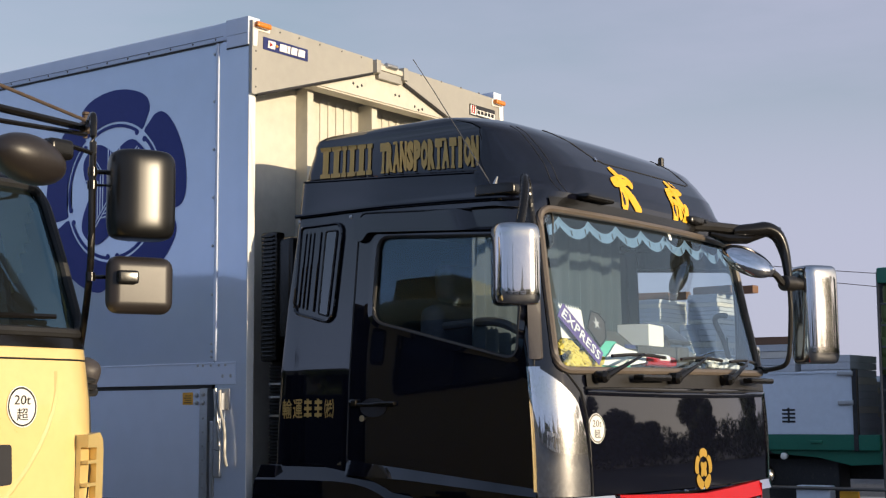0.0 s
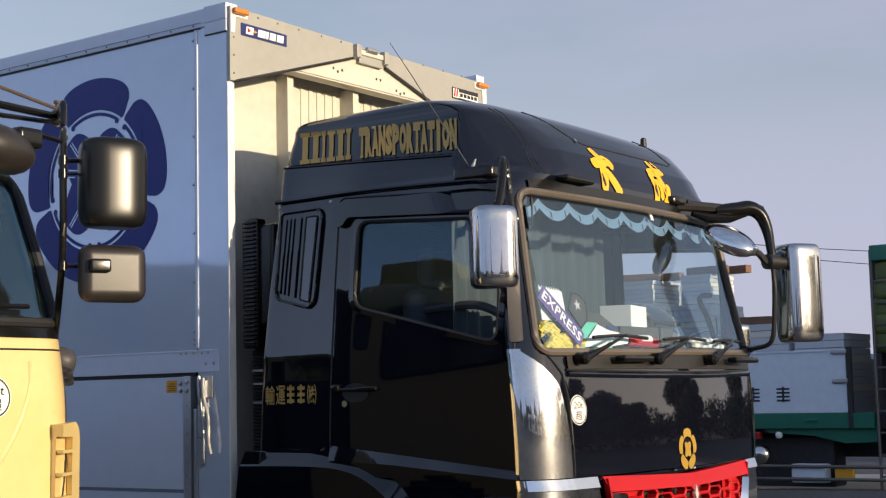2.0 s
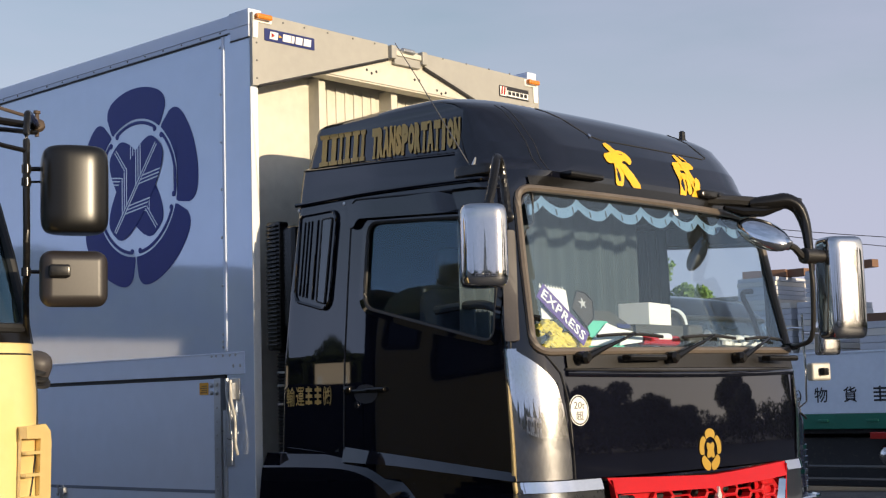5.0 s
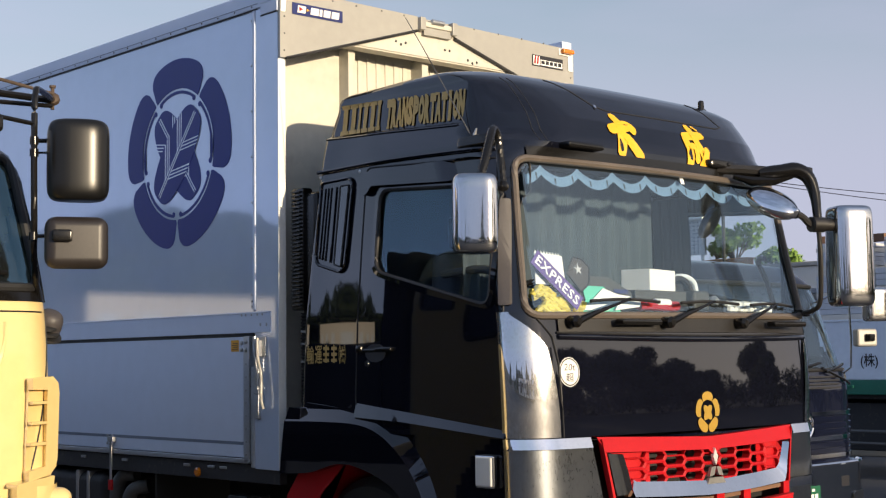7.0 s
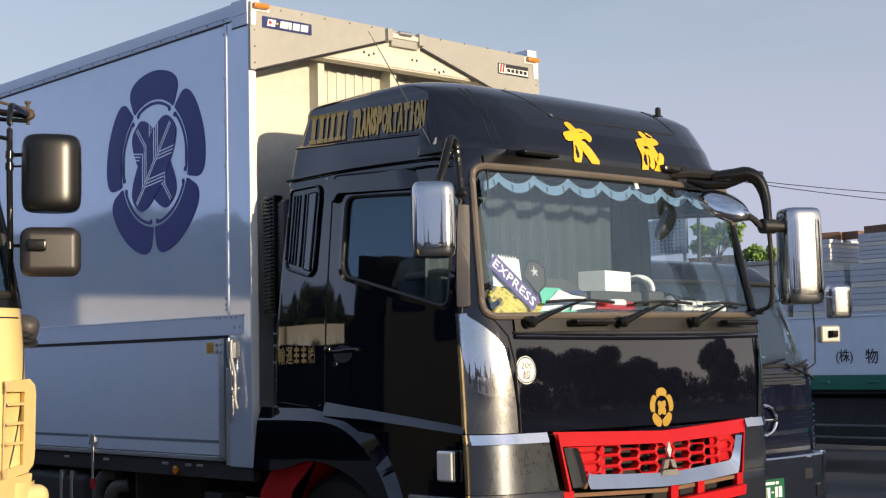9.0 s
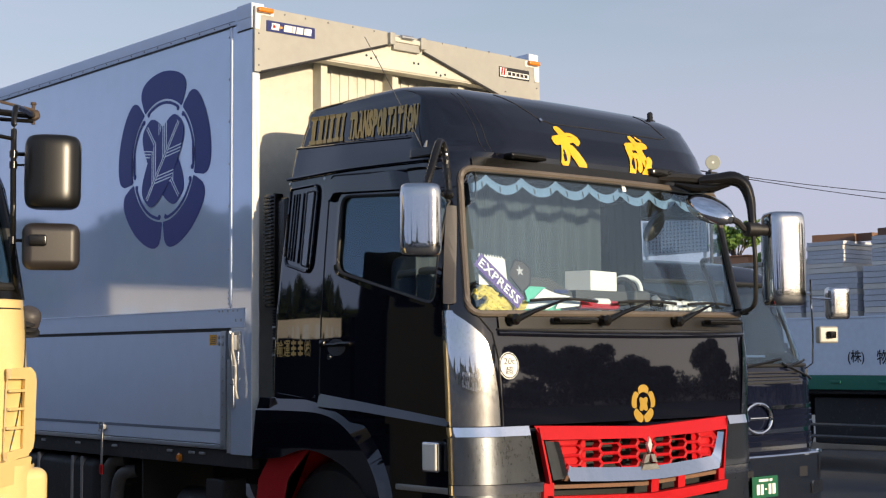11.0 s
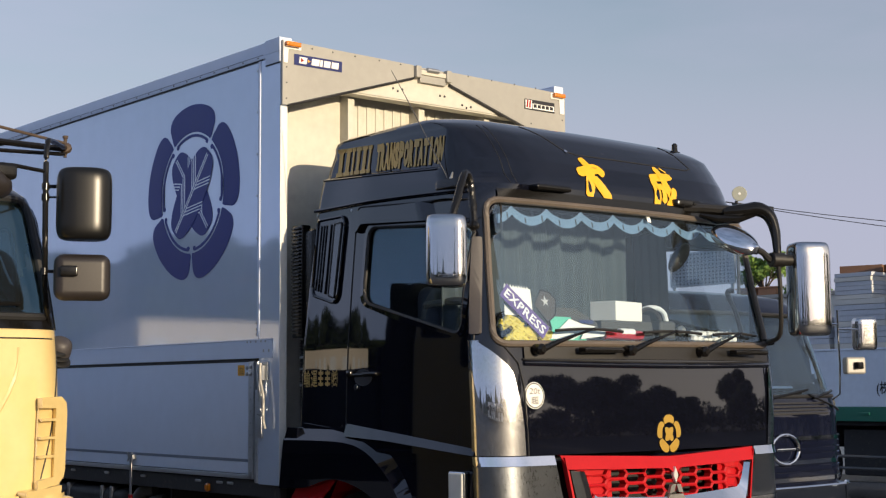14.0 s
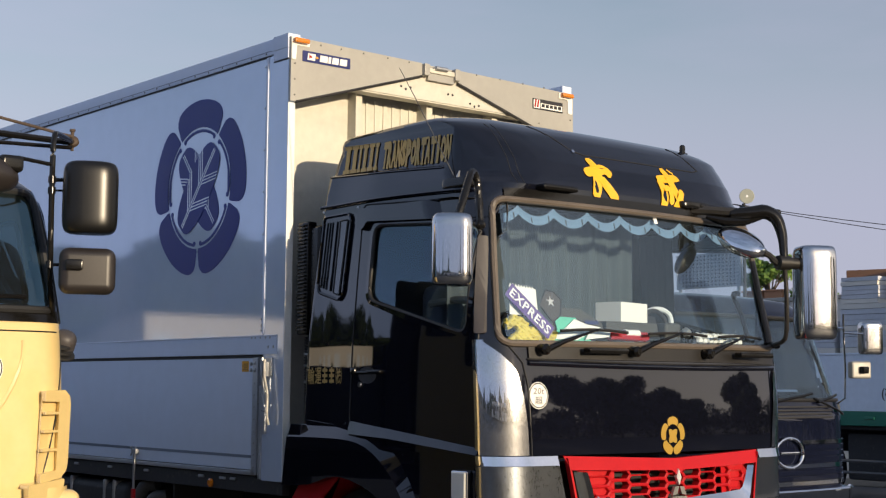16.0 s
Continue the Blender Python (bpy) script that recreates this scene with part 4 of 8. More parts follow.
tag = part("warning_tag", slab(rrect(0.405, 0.485, 1.690, 1.757, 0.004), 0.0015, on_body(-0.006)), M_YTAG, body, "yellow warning tag with dark bars", False)
for i in range(4):
    part("tag_bar", slab(rrect(0.415, 0.475 - 0.012 * (i % 2), 1.700 + 0.012 * i, 1.704 + 0.012 * i, 0.001), 0.001, on_body(-0.0044)), M_INK, tag, "", False)
hook = part("strap_hook", bx(-1.268, -1.236, 1.83, 1.90, 1.115, 1.150, 0.005), M_GALV, body, "strap hook with bolts")
part("strap", bx(-1.262, -1.254, 1.852, 1.880, 0.86, 1.12, 0.002), M_GALV, hook)
part("strap_end", bx(-1.266, -1.250, 1.842, 1.892, 0.80, 0.87, 0.006), M_RED, hook, "red strap end")
rivets([((-1.266, y, z), nx) for y in (1.835, 1.895) for z in (1.108, 1.158)], hook, "hook_bolts", 0.010, 0.008)

# ---------------------------------------------------------------- chassis, wheels and tanks below
chassis = cab
for x in (-0.45, 0.37):
    part("frame_rail", bx(x, x + 0.08, -1.9, 9.3, 0.72, 0.98, 0.01), M_DARK, chassis)
for y in [-1.2 + 0.95 * i for i in range(12)]:
    part("cross_member", bx(-1.15, 1.15, y, y + 0.07, 0.96, 1.02, 0.006), M_DARK, chassis)
part("side_rail", bx(-1.225, -1.17, 0.02, 9.3, 0.93, 1.035, 0.006), M_DARK, chassis)
for y in (0.55, 0.68, 0.95, 1.70, 2.25, 2.80, 3.4, 4.0):
    part("rail_clip", bx(-1.235, -1.20, y, y + 0.07, 0.995, 1.012, 0.004), M_GALV, chassis)
part("side_marker", lathe([(0.028, 0), (0.028, 0.012), (0.018, 0.02)], Matrix.Translation((-1.226, 0.86, 0.965)) @ pose(0, 0, 0, 0, -90, 0), 16), M_ORANGE, chassis, "round amber side marker")
tank = part("fuel_tank", bx(-1.20, -0.60, 2.05, 3.70, 0.36, 0.90, 0.07, seg=4), M_DARK, chassis, "dark fuel tank")
for y in (2.25, 2.40, 2.95, 3.40):
    part("tank_strap", bx(-1.21, -0.60, y, y + 0.045, 0.35, 0.91, 0.02), M_GALV, tank)
part("coolant_hose", tube([(-1.14, 1.98, 0.45), (-1.15, 1.98, 0.75), (-1.15, 1.90, 0.88), (-1.10, 1.80, 0.90)], 0.046, 12), M_DULL, chassis, "dark ribbed hose")
part("coolant_hose", tube([(-1.17, 1.80, 0.40), (-1.17, 1.80, 0.66), (-1.17, 1.73, 0.80), (-1.10, 1.65, 0.83)], 0.046, 12), M_DULL, chassis, "dark ribbed hose")
part("mud_flap", bx(-1.18, -0.62, 1.42, 1.44, 0.35, 0.98, 0.003, pose(0, 0, 0)), M_RUBBER, chassis)
part("air_tank", lathe([(0.05, -0.3), (0.13, -0.26), (0.13, 0.26), (0.05, 0.3)], Matrix.Translation((-0.95, 0.9, 0.62)) @ pose(0, 0, 0, 90, 0, 0), 20), M_DARK, chassis)
part("valve_box", bx(-1.18, -1.0, 0.42, 0.62, 0.72, 0.84, 0.01), M_DARK, chassis)
part("reflector", bx(-1.20, -1.17, 0.45, 0.58, 0.62, 0.70, 0.006), M_REDLENS, chassis, "red reflector")


def wheel(parent, loc, rim, label, r=0.51, w=0.29, flip=False):
    m = pose(0, 0, 0, 0, 90, 180 if flip else 0)
    tyre = sub("wheel", loc, lathe([(0.29, -w / 2 + 0.02), (r - 0.06, -w / 2), (r - 0.01, -w / 2 + 0.05), (r, 0), (r - 0.01, w / 2 - 0.05), (r - 0.06, w / 2), (0.29, w / 2 - 0.02)], m, 40), M_RUBBER, parent, label)
    bm = lathe([(0.29, -w / 2 + 0.01), (0.275, -w / 2 + 0.01), (0.25, -0.04), (0.17, -0.06), (0.10, -0.12), (0.09, -0.16), (0.02, -0.165)], m, 32)
    s = 1 if flip else -1
    for k in range(10):
        a = 2 * math.pi * k / 10
        add_lathe(bm, [(0.017, 0.0), (0.017, 0.035), (0.010, 0.045)], Matrix.Translation((s * 0.055, 0.145 * math.cos(a), 0.145 * math.sin(a))) @ pose(0, 0, 0, 0, 90 * s, 0), 6)
    part("rim", bm, rim, tyre)
    return tyre


for x, y in ((-1.03, -0.72), (1.03, -0.72), (-1.03, 5.2), (1.03, 5.2), (-1.03, 6.5), (1.03, 6.5)):
    wheel(chassis, (x, y, 0.51), M_RED, "black tyre on a red rim", flip=x > 0)


# ---------------------------------------------------------------- cab: lower body, grille, mirrors, lettering
def arch(u):
    """Inner edge of the wheel arch."""
    return 0.50 + math.sqrt(max(0.0, 0.65 ** 2 - (u + 0.72) ** 2))


f_out = smooth_line([Vector((u, v, 0)) for u, v in ((-0.145, 1.374), (-0.45, 1.372), (-0.75, 1.366), (-0.95, 1.325), (-1.12, 1.235), (-1.25, 1.10), (-1.34, 0.93), (-1.40, 0.70))], 6)
f_mid = smooth_line([Vector((u, v, 0)) for u, v in ((-0.105, 1.296), (-0.42, 1.300), (-0.72, 1.294), (-0.90, 1.258), (-1.05, 1.178), (-1.18, 1.06), (-1.275, 0.91), (-1.335, 0.68))], 6)
f_in = smooth_line([Vector((u, v, 0)) for u, v in ((-0.055, 1.004), (-0.33, 1.022), (-0.55, 1.074), (-0.71, 1.074), (-0.91, 1.026), (-1.06, 0.955), (-1.17, 0.855), (-1.26, 0.66))], 6)


def fender_place(u, v, d):
    return Vector((-1.235 - d, u, v))


xy = lambda L: [(p.x, p.y) for p in L]
fen = part("fender", ribbon(xy(f_mid), xy(f_in), fender_place, 0.050, 0.046, -0.10), M_BLACK, cab, "glossy black wheel arch")
part("fender_shoulder", ribbon(xy(f_out), xy(f_mid), fender_place, 0.004, 0.0505, -0.03), M_BLACK, fen)
part("fender_end", slab([(-0.145, 1.374), (-0.105, 1.296), (-0.055, 1.004), (-0.20, 1.012), (-0.25, 1.37)], 0.044, fender_place), M_BLACK, fen, "", False)
part("fender_bracket", slab([(-0.635, 1.378), (-0.735, 1.378), (-0.735, 1.425), (-0.715, 1.425)], 0.016, fender_place), M_SMOKE, fen, "", False)
part("arch_liner", slab(xy(f_in) + [(-1.39, 0.60), (-1.36, 0.95), (-0.9, 1.30), (-0.10, 1.30)], 0.02, lambda u, v, d: Vector((-0.80 - d, u, v))), M_DARK, cab, "", False)
part("arch_roof", ribbon(xy(f_in), xy(f_in), lambda u, v, d: Vector((-1.22 - d, u, v)), 0.0, -0.42, 0.0), M_DARK, cab)
mg = part("mudguard", slab([(0.0, 0.60), (-0.05, 0.88), (-0.20, 1.055), (-0.60, 1.095), (-0.50, 1.00), (-0.36, 0.90), (-0.28, 0.60)], 0.30, lambda u, v, d: Vector((-1.225 + d, u, v))), M_RED, cab, "red inner mudguard", False)
part("step_panel", slab([(-1.30, 0.94), (-1.38, 0.72), (-1.38, 0.42), (-1.86, 0.42), (-1.86, 1.262), (-0.26, 1.40), (-0.26, 1.30), (-0.72, 1.30), (-0.9, 1.27), (-1.06, 1.19), (-1.20, 1.08)], 0.05, lambda u, v, d: Vector((-1.243 + d, u, v))), M_BLACK, cab, "black step panel", False)
part("step_tread", bx(-1.262, -1.18, -1.84, -1.40, 0.905, 0.935, 0.006), M_GALV, cab, "metal step edge")
side_lamp = part("side_lamp", bx(-1.278, -1.243, -1.768, -1.638, 1.012, 1.170, 0.012, seg=3), M_CHROME, cab, "chrome-rimmed side lamp")
part("lamp_lens", bx(-1.284, -1.262, -1.760, -1.646, 1.020, 1.162, 0.010, seg=3), M_LENSW, side_lamp)

# chrome corners under the flap, red grille between them
LOW = Shell([(0.55, 1.243, -2.090, -0.3, 0.22, 0.135, 0.110), (0.94, 1.245, -2.080, -0.3, 0.22, 0.135, 0.110), (1.245, 1.247, -2.070, -0.3, 0.22, 0.135, 0.110)], CX)
LOW.far = 0.05


def on_low(off):
    return lambda u, v, d: LOW.front(CX + (u - CX) * (0.956 if u < CX else 0.915), v, off + d)


for sgn, lo, hi in ((-1, 0.775, 0.845), (1, 0.775, 0.845)):
    c = part("lower_corner_panel", corner_sheet(LOW, sgn, [0.955 + 0.24 * k / 6 for k in range(7)], lambda z: 0.785 + 0.05 * (z - 0.955) / 0.24, 0.0), M_SMOKE, cab, "smoked chrome lower corner")
    bm = corner_sheet(LOW, sgn, [1.195, 1.198, 1.215, 1.235, 1.247], lambda z: 0.85, 0.004)
    for v in bm.verts:
        k = max(0.0, (v.co.z - 1.198) / 0.049)
        front = max(0.0, min(1.0, (-1.84 - v.co.y) / 0.16))
        v.co.y += 0.014 * (k - 1) * (0.3 + 0.7 * front) if v.co.z > 1.197 else 0
    part("corner_brightwork", bm, M_CHROME, c, "bright chrome band")
    part("corner_underside", corner_sheet(LOW, sgn, [0.60, 0.70, 0.80, 0.905], lambda z: 0.74, -0.012), M_SMOKE, c)
    part("lower_chrome_band", corner_sheet(LOW, sgn, [0.903, 0.93, 0.952], lambda z: 0.76, 0.006), M_CHROME, c)
part("bumper_core", bx(-1.02, 0.97, -1.91, -1.80, 0.45, 1.205, 0.02), M_RUBBER, cab)

grille = part("grille", bmesh.new(), M_RED, cab, "red grille with a honeycomb mesh")


def mirror_x(poly):
    return [(2 * CX - u, v) for u, v in reversed(poly)]


bar_top, bar_low = [], []
for k in range(33):
    f = -1 + 2 * k / 32
    bar_top.append((CX + 0.858 * f, 1.246 - 0.030 * (1 - abs(f))))
    bar_low.append((CX + 0.820 * f, 1.172 - 0.020 * (1 - abs(f)) - (0.035 if abs(f) < 0.05 else 0.0)))
part("grille_top_bar", ribbon(bar_top, bar_low, on_low(0.0), 0.010, 0.034), M_RED, grille)
for flip in (False, True):
    f = mirror_x if flip else (lambda p: p)
    part("grille_side_bar", slab(f([(-0.862, 1.235), (-0.800, 0.945), (-0.784, 0.945), (-0.838, 1.18)]), 0.030, on_low(0.0)), M_RED, grille, "", False)
    part("grille_cheek", slab(f([(-0.820, 1.165), (-0.770, 0.960), (-0.690, 0.964), (-0.752, 1.160)]), 0.024, on_low(0.0)), M_SMOKE, grille, "smoked chrome cheek", False)
frame_in, frame_out = [], []
for (a, b) in (((-0.735, 1.160), (-0.757, 1.158)), ((-0.705, 1.09), (-0.730, 1.085)), ((-0.672, 1.040), (-0.708, 1.00)), ((-0.640, 1.022), (-0.684, 0.952)), ((-0.40, 1.010), (-0.40, 0.938)), ((-0.12, 0.998), (-0.12, 0.928))):
    frame_in.append(a)
    frame_out.append(b)
frame_in += [(2 * CX - u, v) for u, v in reversed(frame_in)]
frame_out += [(2 * CX - u, v) for u, v in reversed(frame_out)]
part("grille_chrome", ribbon(frame_in, frame_out, on_low(0.0), 0.030, 0.062), M_CHROME, grille, "chrome lower frame")
part("grille_back", surf_grid(-0.76 + CX, 0.76 + CX, 0.96, 1.20, 12, 2, on_low(-0.13)), M_RUBBER, cab)
# honeycomb: rows of six-sided rings
HEX = []
for c_ in range(-4, 5):
    for r_ in range(5):
        xc, zc = CX + c_ * 0.152, 1.165 - 0.056 * r_ + (0.028 if c_ % 2 else 0)
        if 1.005 < zc < 1.165 and abs(xc - CX) < 0.72 - (1.16 - zc) * 0.55:
            HEX.append((xc, zc))
for s_ in (-1, 1):
    part("grille_end_plate", slab([(CX + s_ * 0.475, 1.165), (CX + s_ * 0.745, 1.162), (CX + s_ * 0.690, 1.02), (CX + s_ * 0.475, 1.01)], 0.006, on_low(-0.014)), M_RED, grille, "", False)
for xc, zc in HEX:
    o = [(xc - 0.086, zc), (xc - 0.066, zc - 0.028), (xc + 0.066, zc - 0.028), (xc + 0.086, zc), (xc + 0.066, zc + 0.028), (xc - 0.066, zc + 0.028)]
    i_ = [(xc + (u - xc) * 0.87, zc + (v - zc) * 0.70) for u, v in o]
    bm = bmesh.new()
    P = on_low(0.0)
    A, B = [bm.verts.new(P(u, v, 0.018)) for u, v in o], [bm.verts.new(P(u, v, 0.012)) for u, v in i_]
    C, D = [bm.verts.new(P(u, v, 0.0)) for u, v in o], [bm.verts.new(P(u, v, -0.035)) for u, v in i_]
    for k in range(6):
        j = (k + 1) % 6
        bm.faces.new((A[k], A[j], B[j], B[k]))
        bm.faces.new((B[k], B[j], D[j], D[k]))
        bm.faces.new((A[k], A[j], C[j], C[k]))
    part("grille_cell", bm, M_RED, grille, "", False)
# three-lozenge emblem in plain chrome, shade painted into the lower lozenges
emb = part("grille_emblem", bmesh.new(), M_CHROME, cab, "chrome emblem of plain lozenges")
for pts in ([(CX, 1.172), (CX + 0.030, 1.120), (CX, 1.070), (CX - 0.030, 1.120)],
            [(CX - 0.003, 1.064), (CX - 0.030, 1.014), (CX - 0.088, 1.008), (CX - 0.058, 1.060)],
            [(CX + 0.003, 1.064), (CX + 0.030, 1.014), (CX + 0.088, 1.008), (CX + 0.058, 1.060)],
            [(CX - 0.088, 1.000), (CX + 0.088, 1.000), (CX + 0.115, 0.966), (CX - 0.115, 0.966)]):
    pts = [(CX + (u - CX) * 0.70, 1.070 + (v - 1.070) * 0.88) for u, v in pts]
    part("lozenge", slab(pts, 0.018, on_low(0.022)), M_EMBLEM if pts[0][1] > 1.1 else M_EMBLEM2, emb, "", False)
# lower red grille and bumper bars
part("bumper_slat", slab(dense([(-0.76, 0.912), (CX, 0.888), (0.72, 0.912), (0.72, 0.932), (CX, 0.908), (-0.76, 0.932)], 0.15), 0.02, on_low(-0.03)), M_WOOD, cab, "dull metal slat")
part("bumper_bar", slab(dense([(-0.80, 0.880), (CX, 0.850), (0.76, 0.880), (0.74, 0.825), (CX, 0.795), (-0.78, 0.825)], 0.15), 0.05, on_low(0.0)), M_RED, cab, "red lower bumper bar")
for x in (-0.80, 0.04, 0.30, 0.74):
    part("bumper_strut", slab([(x - 0.03, 0.85), (x + 0.04, 0.85), (x + 0.05, 0.945), (x - 0.02, 0.945)], 0.03, on_low(-0.02)), M_RED, cab, "", False)
part("bumper_lower", surf_grid(-0.80, 0.76, 0.42, 0.80, 20, 4, on_low(0.01)), M_SMOKE, cab, "chrome bumper")

# wiper cowl between flap and windscreen
part("cowl", surf_grid(-1.06 + CX, 1.06 + CX, 1.752, 1.825, 40, 4, on_front(0.010)), M_COWL, cab, "dull black wiper cowl")
part("flap_top_roll", add_tube(bmesh.new(), [front_at(-1.06 + CX + 2.12 * k / 40, 1.730 - 0.012 * math.sin(math.pi * k / 40), -0.002) for k in range(41)], 0.017, 12), M_BLACK, cab)
part("flap_seam", add_tube(bmesh.new(), [front_at(-1.07 + CX + 2.14 * k / 40, 1.748 - 0.012 * math.sin(math.pi * k / 40), 0.004) for k in range(41)], 0.006, 6), M_RUBBER, cab)
part("flap_seam", add_tube(bmesh.new(), [front_at(x, z, 0.002) for x, z in dense([(-1.055 + CX, 1.25), (-1.07 + CX, 1.60), (-1.10 + CX, 1.73), (-1.20 + CX, 1.845)], 0.04, False)], 0.005, 6), M_RUBBER, cab)
for x0, lx, in ((-1.005, 0.50), (-0.335, 0.50), (0.285, 0.46)):
    wip = sub("wiper", tuple(front_at(x0, 1.80, 0.045)), lathe([(0.030, -0.03), (0.030, 0.02), (0.018, 0.035)], pose(0, 0, 0, 90, 0, 0), 14), M_PLASTIC, cab, "black windscreen wiper")
    o = Vector(wip.location)
    a = front_at(x0 + 0.02, 1.80, 0.055) - o
    b = front_at(x0 + 0.42, 1.915, 0.04) - o
    part("arm", add_tube(bmesh.new(), [a, a + (b - a) * 0.25 + Vector((0, -0.02, 0.012)), a + (b - a) * 0.6 + Vector((0, -0.02, 0.01)), b], [0.017, 0.012, 0.008, 0.006], 8), M_PLASTIC, wip)
    pts = [front_at(x0 + 0.16 + lx * k / 10, 1.902 + 0.012 * math.sin(3 * k / 10), 0.018) - o for k in range(11)]
    part("blade", add_tube(bmesh.new(), pts, 0.009, 6), M_RUBBER, wip)
for x0 in (-0.70, 0.56):
    part("washer_nozzle", bx(x0, x0 + 0.30, -2.10, -2.04, 1.785, 1.815, 0.010), M_PLASTIC, cab)
for x0 in (-0.73, 0.58):
    p = front_at(x0, 2.70, 0.03)
    part("roof_step", bx(p.x - 0.13, p.x + 0.13, p.y - 0.035, p.y + 0.04, 2.672, 2.702, 0.010), M_PLASTIC, cab, "black roof step")

def pebble(w, d, h, m, e=0.38, es=0.55):
    """A block with softly bulging faces and round corners."""
    bm = bmesh.new()
    bmesh.ops.create_uvsphere(bm, u_segments=40, v_segments=28, radius=1)
    pw = lambda c, k: math.copysign(abs(c) ** k, c)
    for v in bm.verts:
        lat, lon = math.asin(max(-1, min(1, v.co.z))), math.atan2(v.co.y, v.co.x)
        c = pw(math.cos(lat), e)
        v.co = Vector((w / 2 * c * pw(math.cos(lon), es), d / 2 * c * pw(math.sin(lon), es), h / 2 * pw(math.sin(lat), e)))
    bmesh.ops.transform(bm, matrix=m, verts=bm.verts)
    return bm


# mirrors on the near side
Rm = pose(0, 0, 0, 0, 0, -38)


def housing(w, d, h, bev, m, seg=4, taper=0.0):
    bm = bmesh.new()
    add_box(bm, -w / 2, w / 2, -d / 2, d / 2, -h / 2, h / 2, bev, None, seg)
    if taper:
        for v in bm.verts:
            if v.co.y > 0:
                v.co.x *= 1 - taper
                v.co.z *= 1 - taper * 0.5
    bmesh.ops.transform(bm, matrix=m, verts=bm.verts)
    return bm


mir = sub("side_mirror", (-1.478, -1.878, 2.298), pebble(0.212, 0.17, 0.372, Rm, 0.24, 0.58), M_CASE, cab, "chrome door mirror")
part("mirror_face", bx(-0.09, 0.09, 0.066, 0.070, -0.17, 0.17, 0.004, Rm), M_CHROME, mir)
part("bracket", tube([(0.03, 0.00, 0.15), (0.075, 0.005, 0.26), (0.135, 0.030, 0.375), (0.195, 0.070, 0.428), (0.232, 0.078, 0.395), (0.240, 0.070, 0.29), (0.236, 0.052, 0.16)], 0.021, 10), M_PLASTIC, mir)
part("bracket_pivot", lathe([(0.026, -0.016), (0.026, 0.016), (0.012, 0.022)], Matrix.Translation((0.232, 0.045, 0.150)) @ pose(0, 0, 0, 0, -90, 40), 14), M_PLASTIC, mir)
part("pillar_trim", slab(dense(rpoly([(-1.765, 2.40), (-1.795, 2.40), (-1.860, 1.88), (-1.815, 1.88)], 0.012), 0.05), 0.02, on_side(0.003)), M_PILLAR, cab, "grey pillar trim")

# mirrors on the far side, hung out in front
R2 = pose(0, 0, 0, 0, 0, -30)
mir2 = sub("side_mirror", (1.005, -2.295, 2.175), pebble(0.240, 0.20, 0.560, R2, 0.20, 0.55), M_CASE, cab, "tall chrome mirror")
part("mirror_face", bx(-0.10, 0.10, 0.076, 0.080, -0.25, 0.25, 0.004, R2), M_INK, mir2)
FM = Vector((1.005, -2.295, 2.175))


def from_far(*pts):
    return [Vector(p) - FM for p in pts]


part("arm_root", tube(from_far((0.42, -1.835, 2.668), (0.54, -1.93, 2.662), (0.70, -2.075, 2.642)), 0.030, 8, n=3), M_COWL, mir2, "dull grey-brown bar")
part("arm_gusset", add_tube(bmesh.new(), from_far((0.50, -1.895, 2.625), (0.58, -1.955, 2.600), (0.67, -2.04, 2.600), (0.74, -2.115, 2.625)), [0.018, 0.040, 0.036, 0.020], 10, False, 0.8), M_PLASTIC, mir2, "black bracket under the bar")
part("root_shoe", pebble(0.26, 0.09, 0.05, Matrix.Translation(Vector((0.44, -1.845, 2.690)) - FM), 0.4, 0.6), M_PLASTIC, mir2)
part("mirror_arm", add_tube(bmesh.new(), smooth_line(from_far((0.60, -1.99, 2.640), (0.69, -2.075, 2.648), (0.755, -2.130, 2.655), (0.800, -2.175, 2.615), (0.815, -2.205, 2.520), (0.803, -2.225, 2.410), (0.795, -2.235, 2.330)), 4), [0.030, 0.034, 0.038, 0.040, 0.041, 0.042, 0.043, 0.044, 0.044, 0.043, 0.042, 0.041, 0.039, 0.037, 0.035, 0.033, 0.031, 0.029, 0.027, 0.026, 0.025, 0.024, 0.023, 0.022, 0.022], 12), M_PLASTIC, mir2, "thick black bent arm")
part("lower_arm", tube(from_far((0.797, -2.235, 2.315), (0.815, -2.230, 2.20), (0.850, -2.205, 2.02), (0.868, -2.185, 1.93), (0.885, -2.150, 1.888), (0.95, -2.05, 1.872), (1.07, -1.93, 1.872)), 0.0135, 10), M_COWL, mir2, "thin brown-black tube")
part("arm_end", bx(0.02, 0.10, 0.33, 0.41, -0.325, -0.285, 0.012), M_PLASTIC, mir2)
hub_dir = Vector((0.14, -0.04, 0.0)).normalized().to_track_quat("Z", "Y").to_matrix().to_4x4()
part("swivel", lathe([(0.030, -0.060), (0.043, -0.052), (0.043, 0.030), (0.034, 0.034), (0.034, 0.085)], Matrix.Translation(Vector((0.80, -2.235, 2.345)) - FM) @ hub_dir, 18), M_COWL, mir2, "dull bronze swivel")
part("arm_tab", bx(-0.255, -0.150, 0.120, 0.150, 0.468, 0.500, 0.008), M_PLASTIC, mir2)
part("oval_arm", tube(from_far((0.775, -2.228, 2.335), (0.735, -2.215, 2.350), (0.70, -2.200, 2.385), (0.665, -2.185, 2.402)), 0.020, 8), M_COWL, mir2)
bm = bmesh.new()
bmesh.ops.create_uvsphere(bm, u_segments=28, v_segments=16, radius=1)
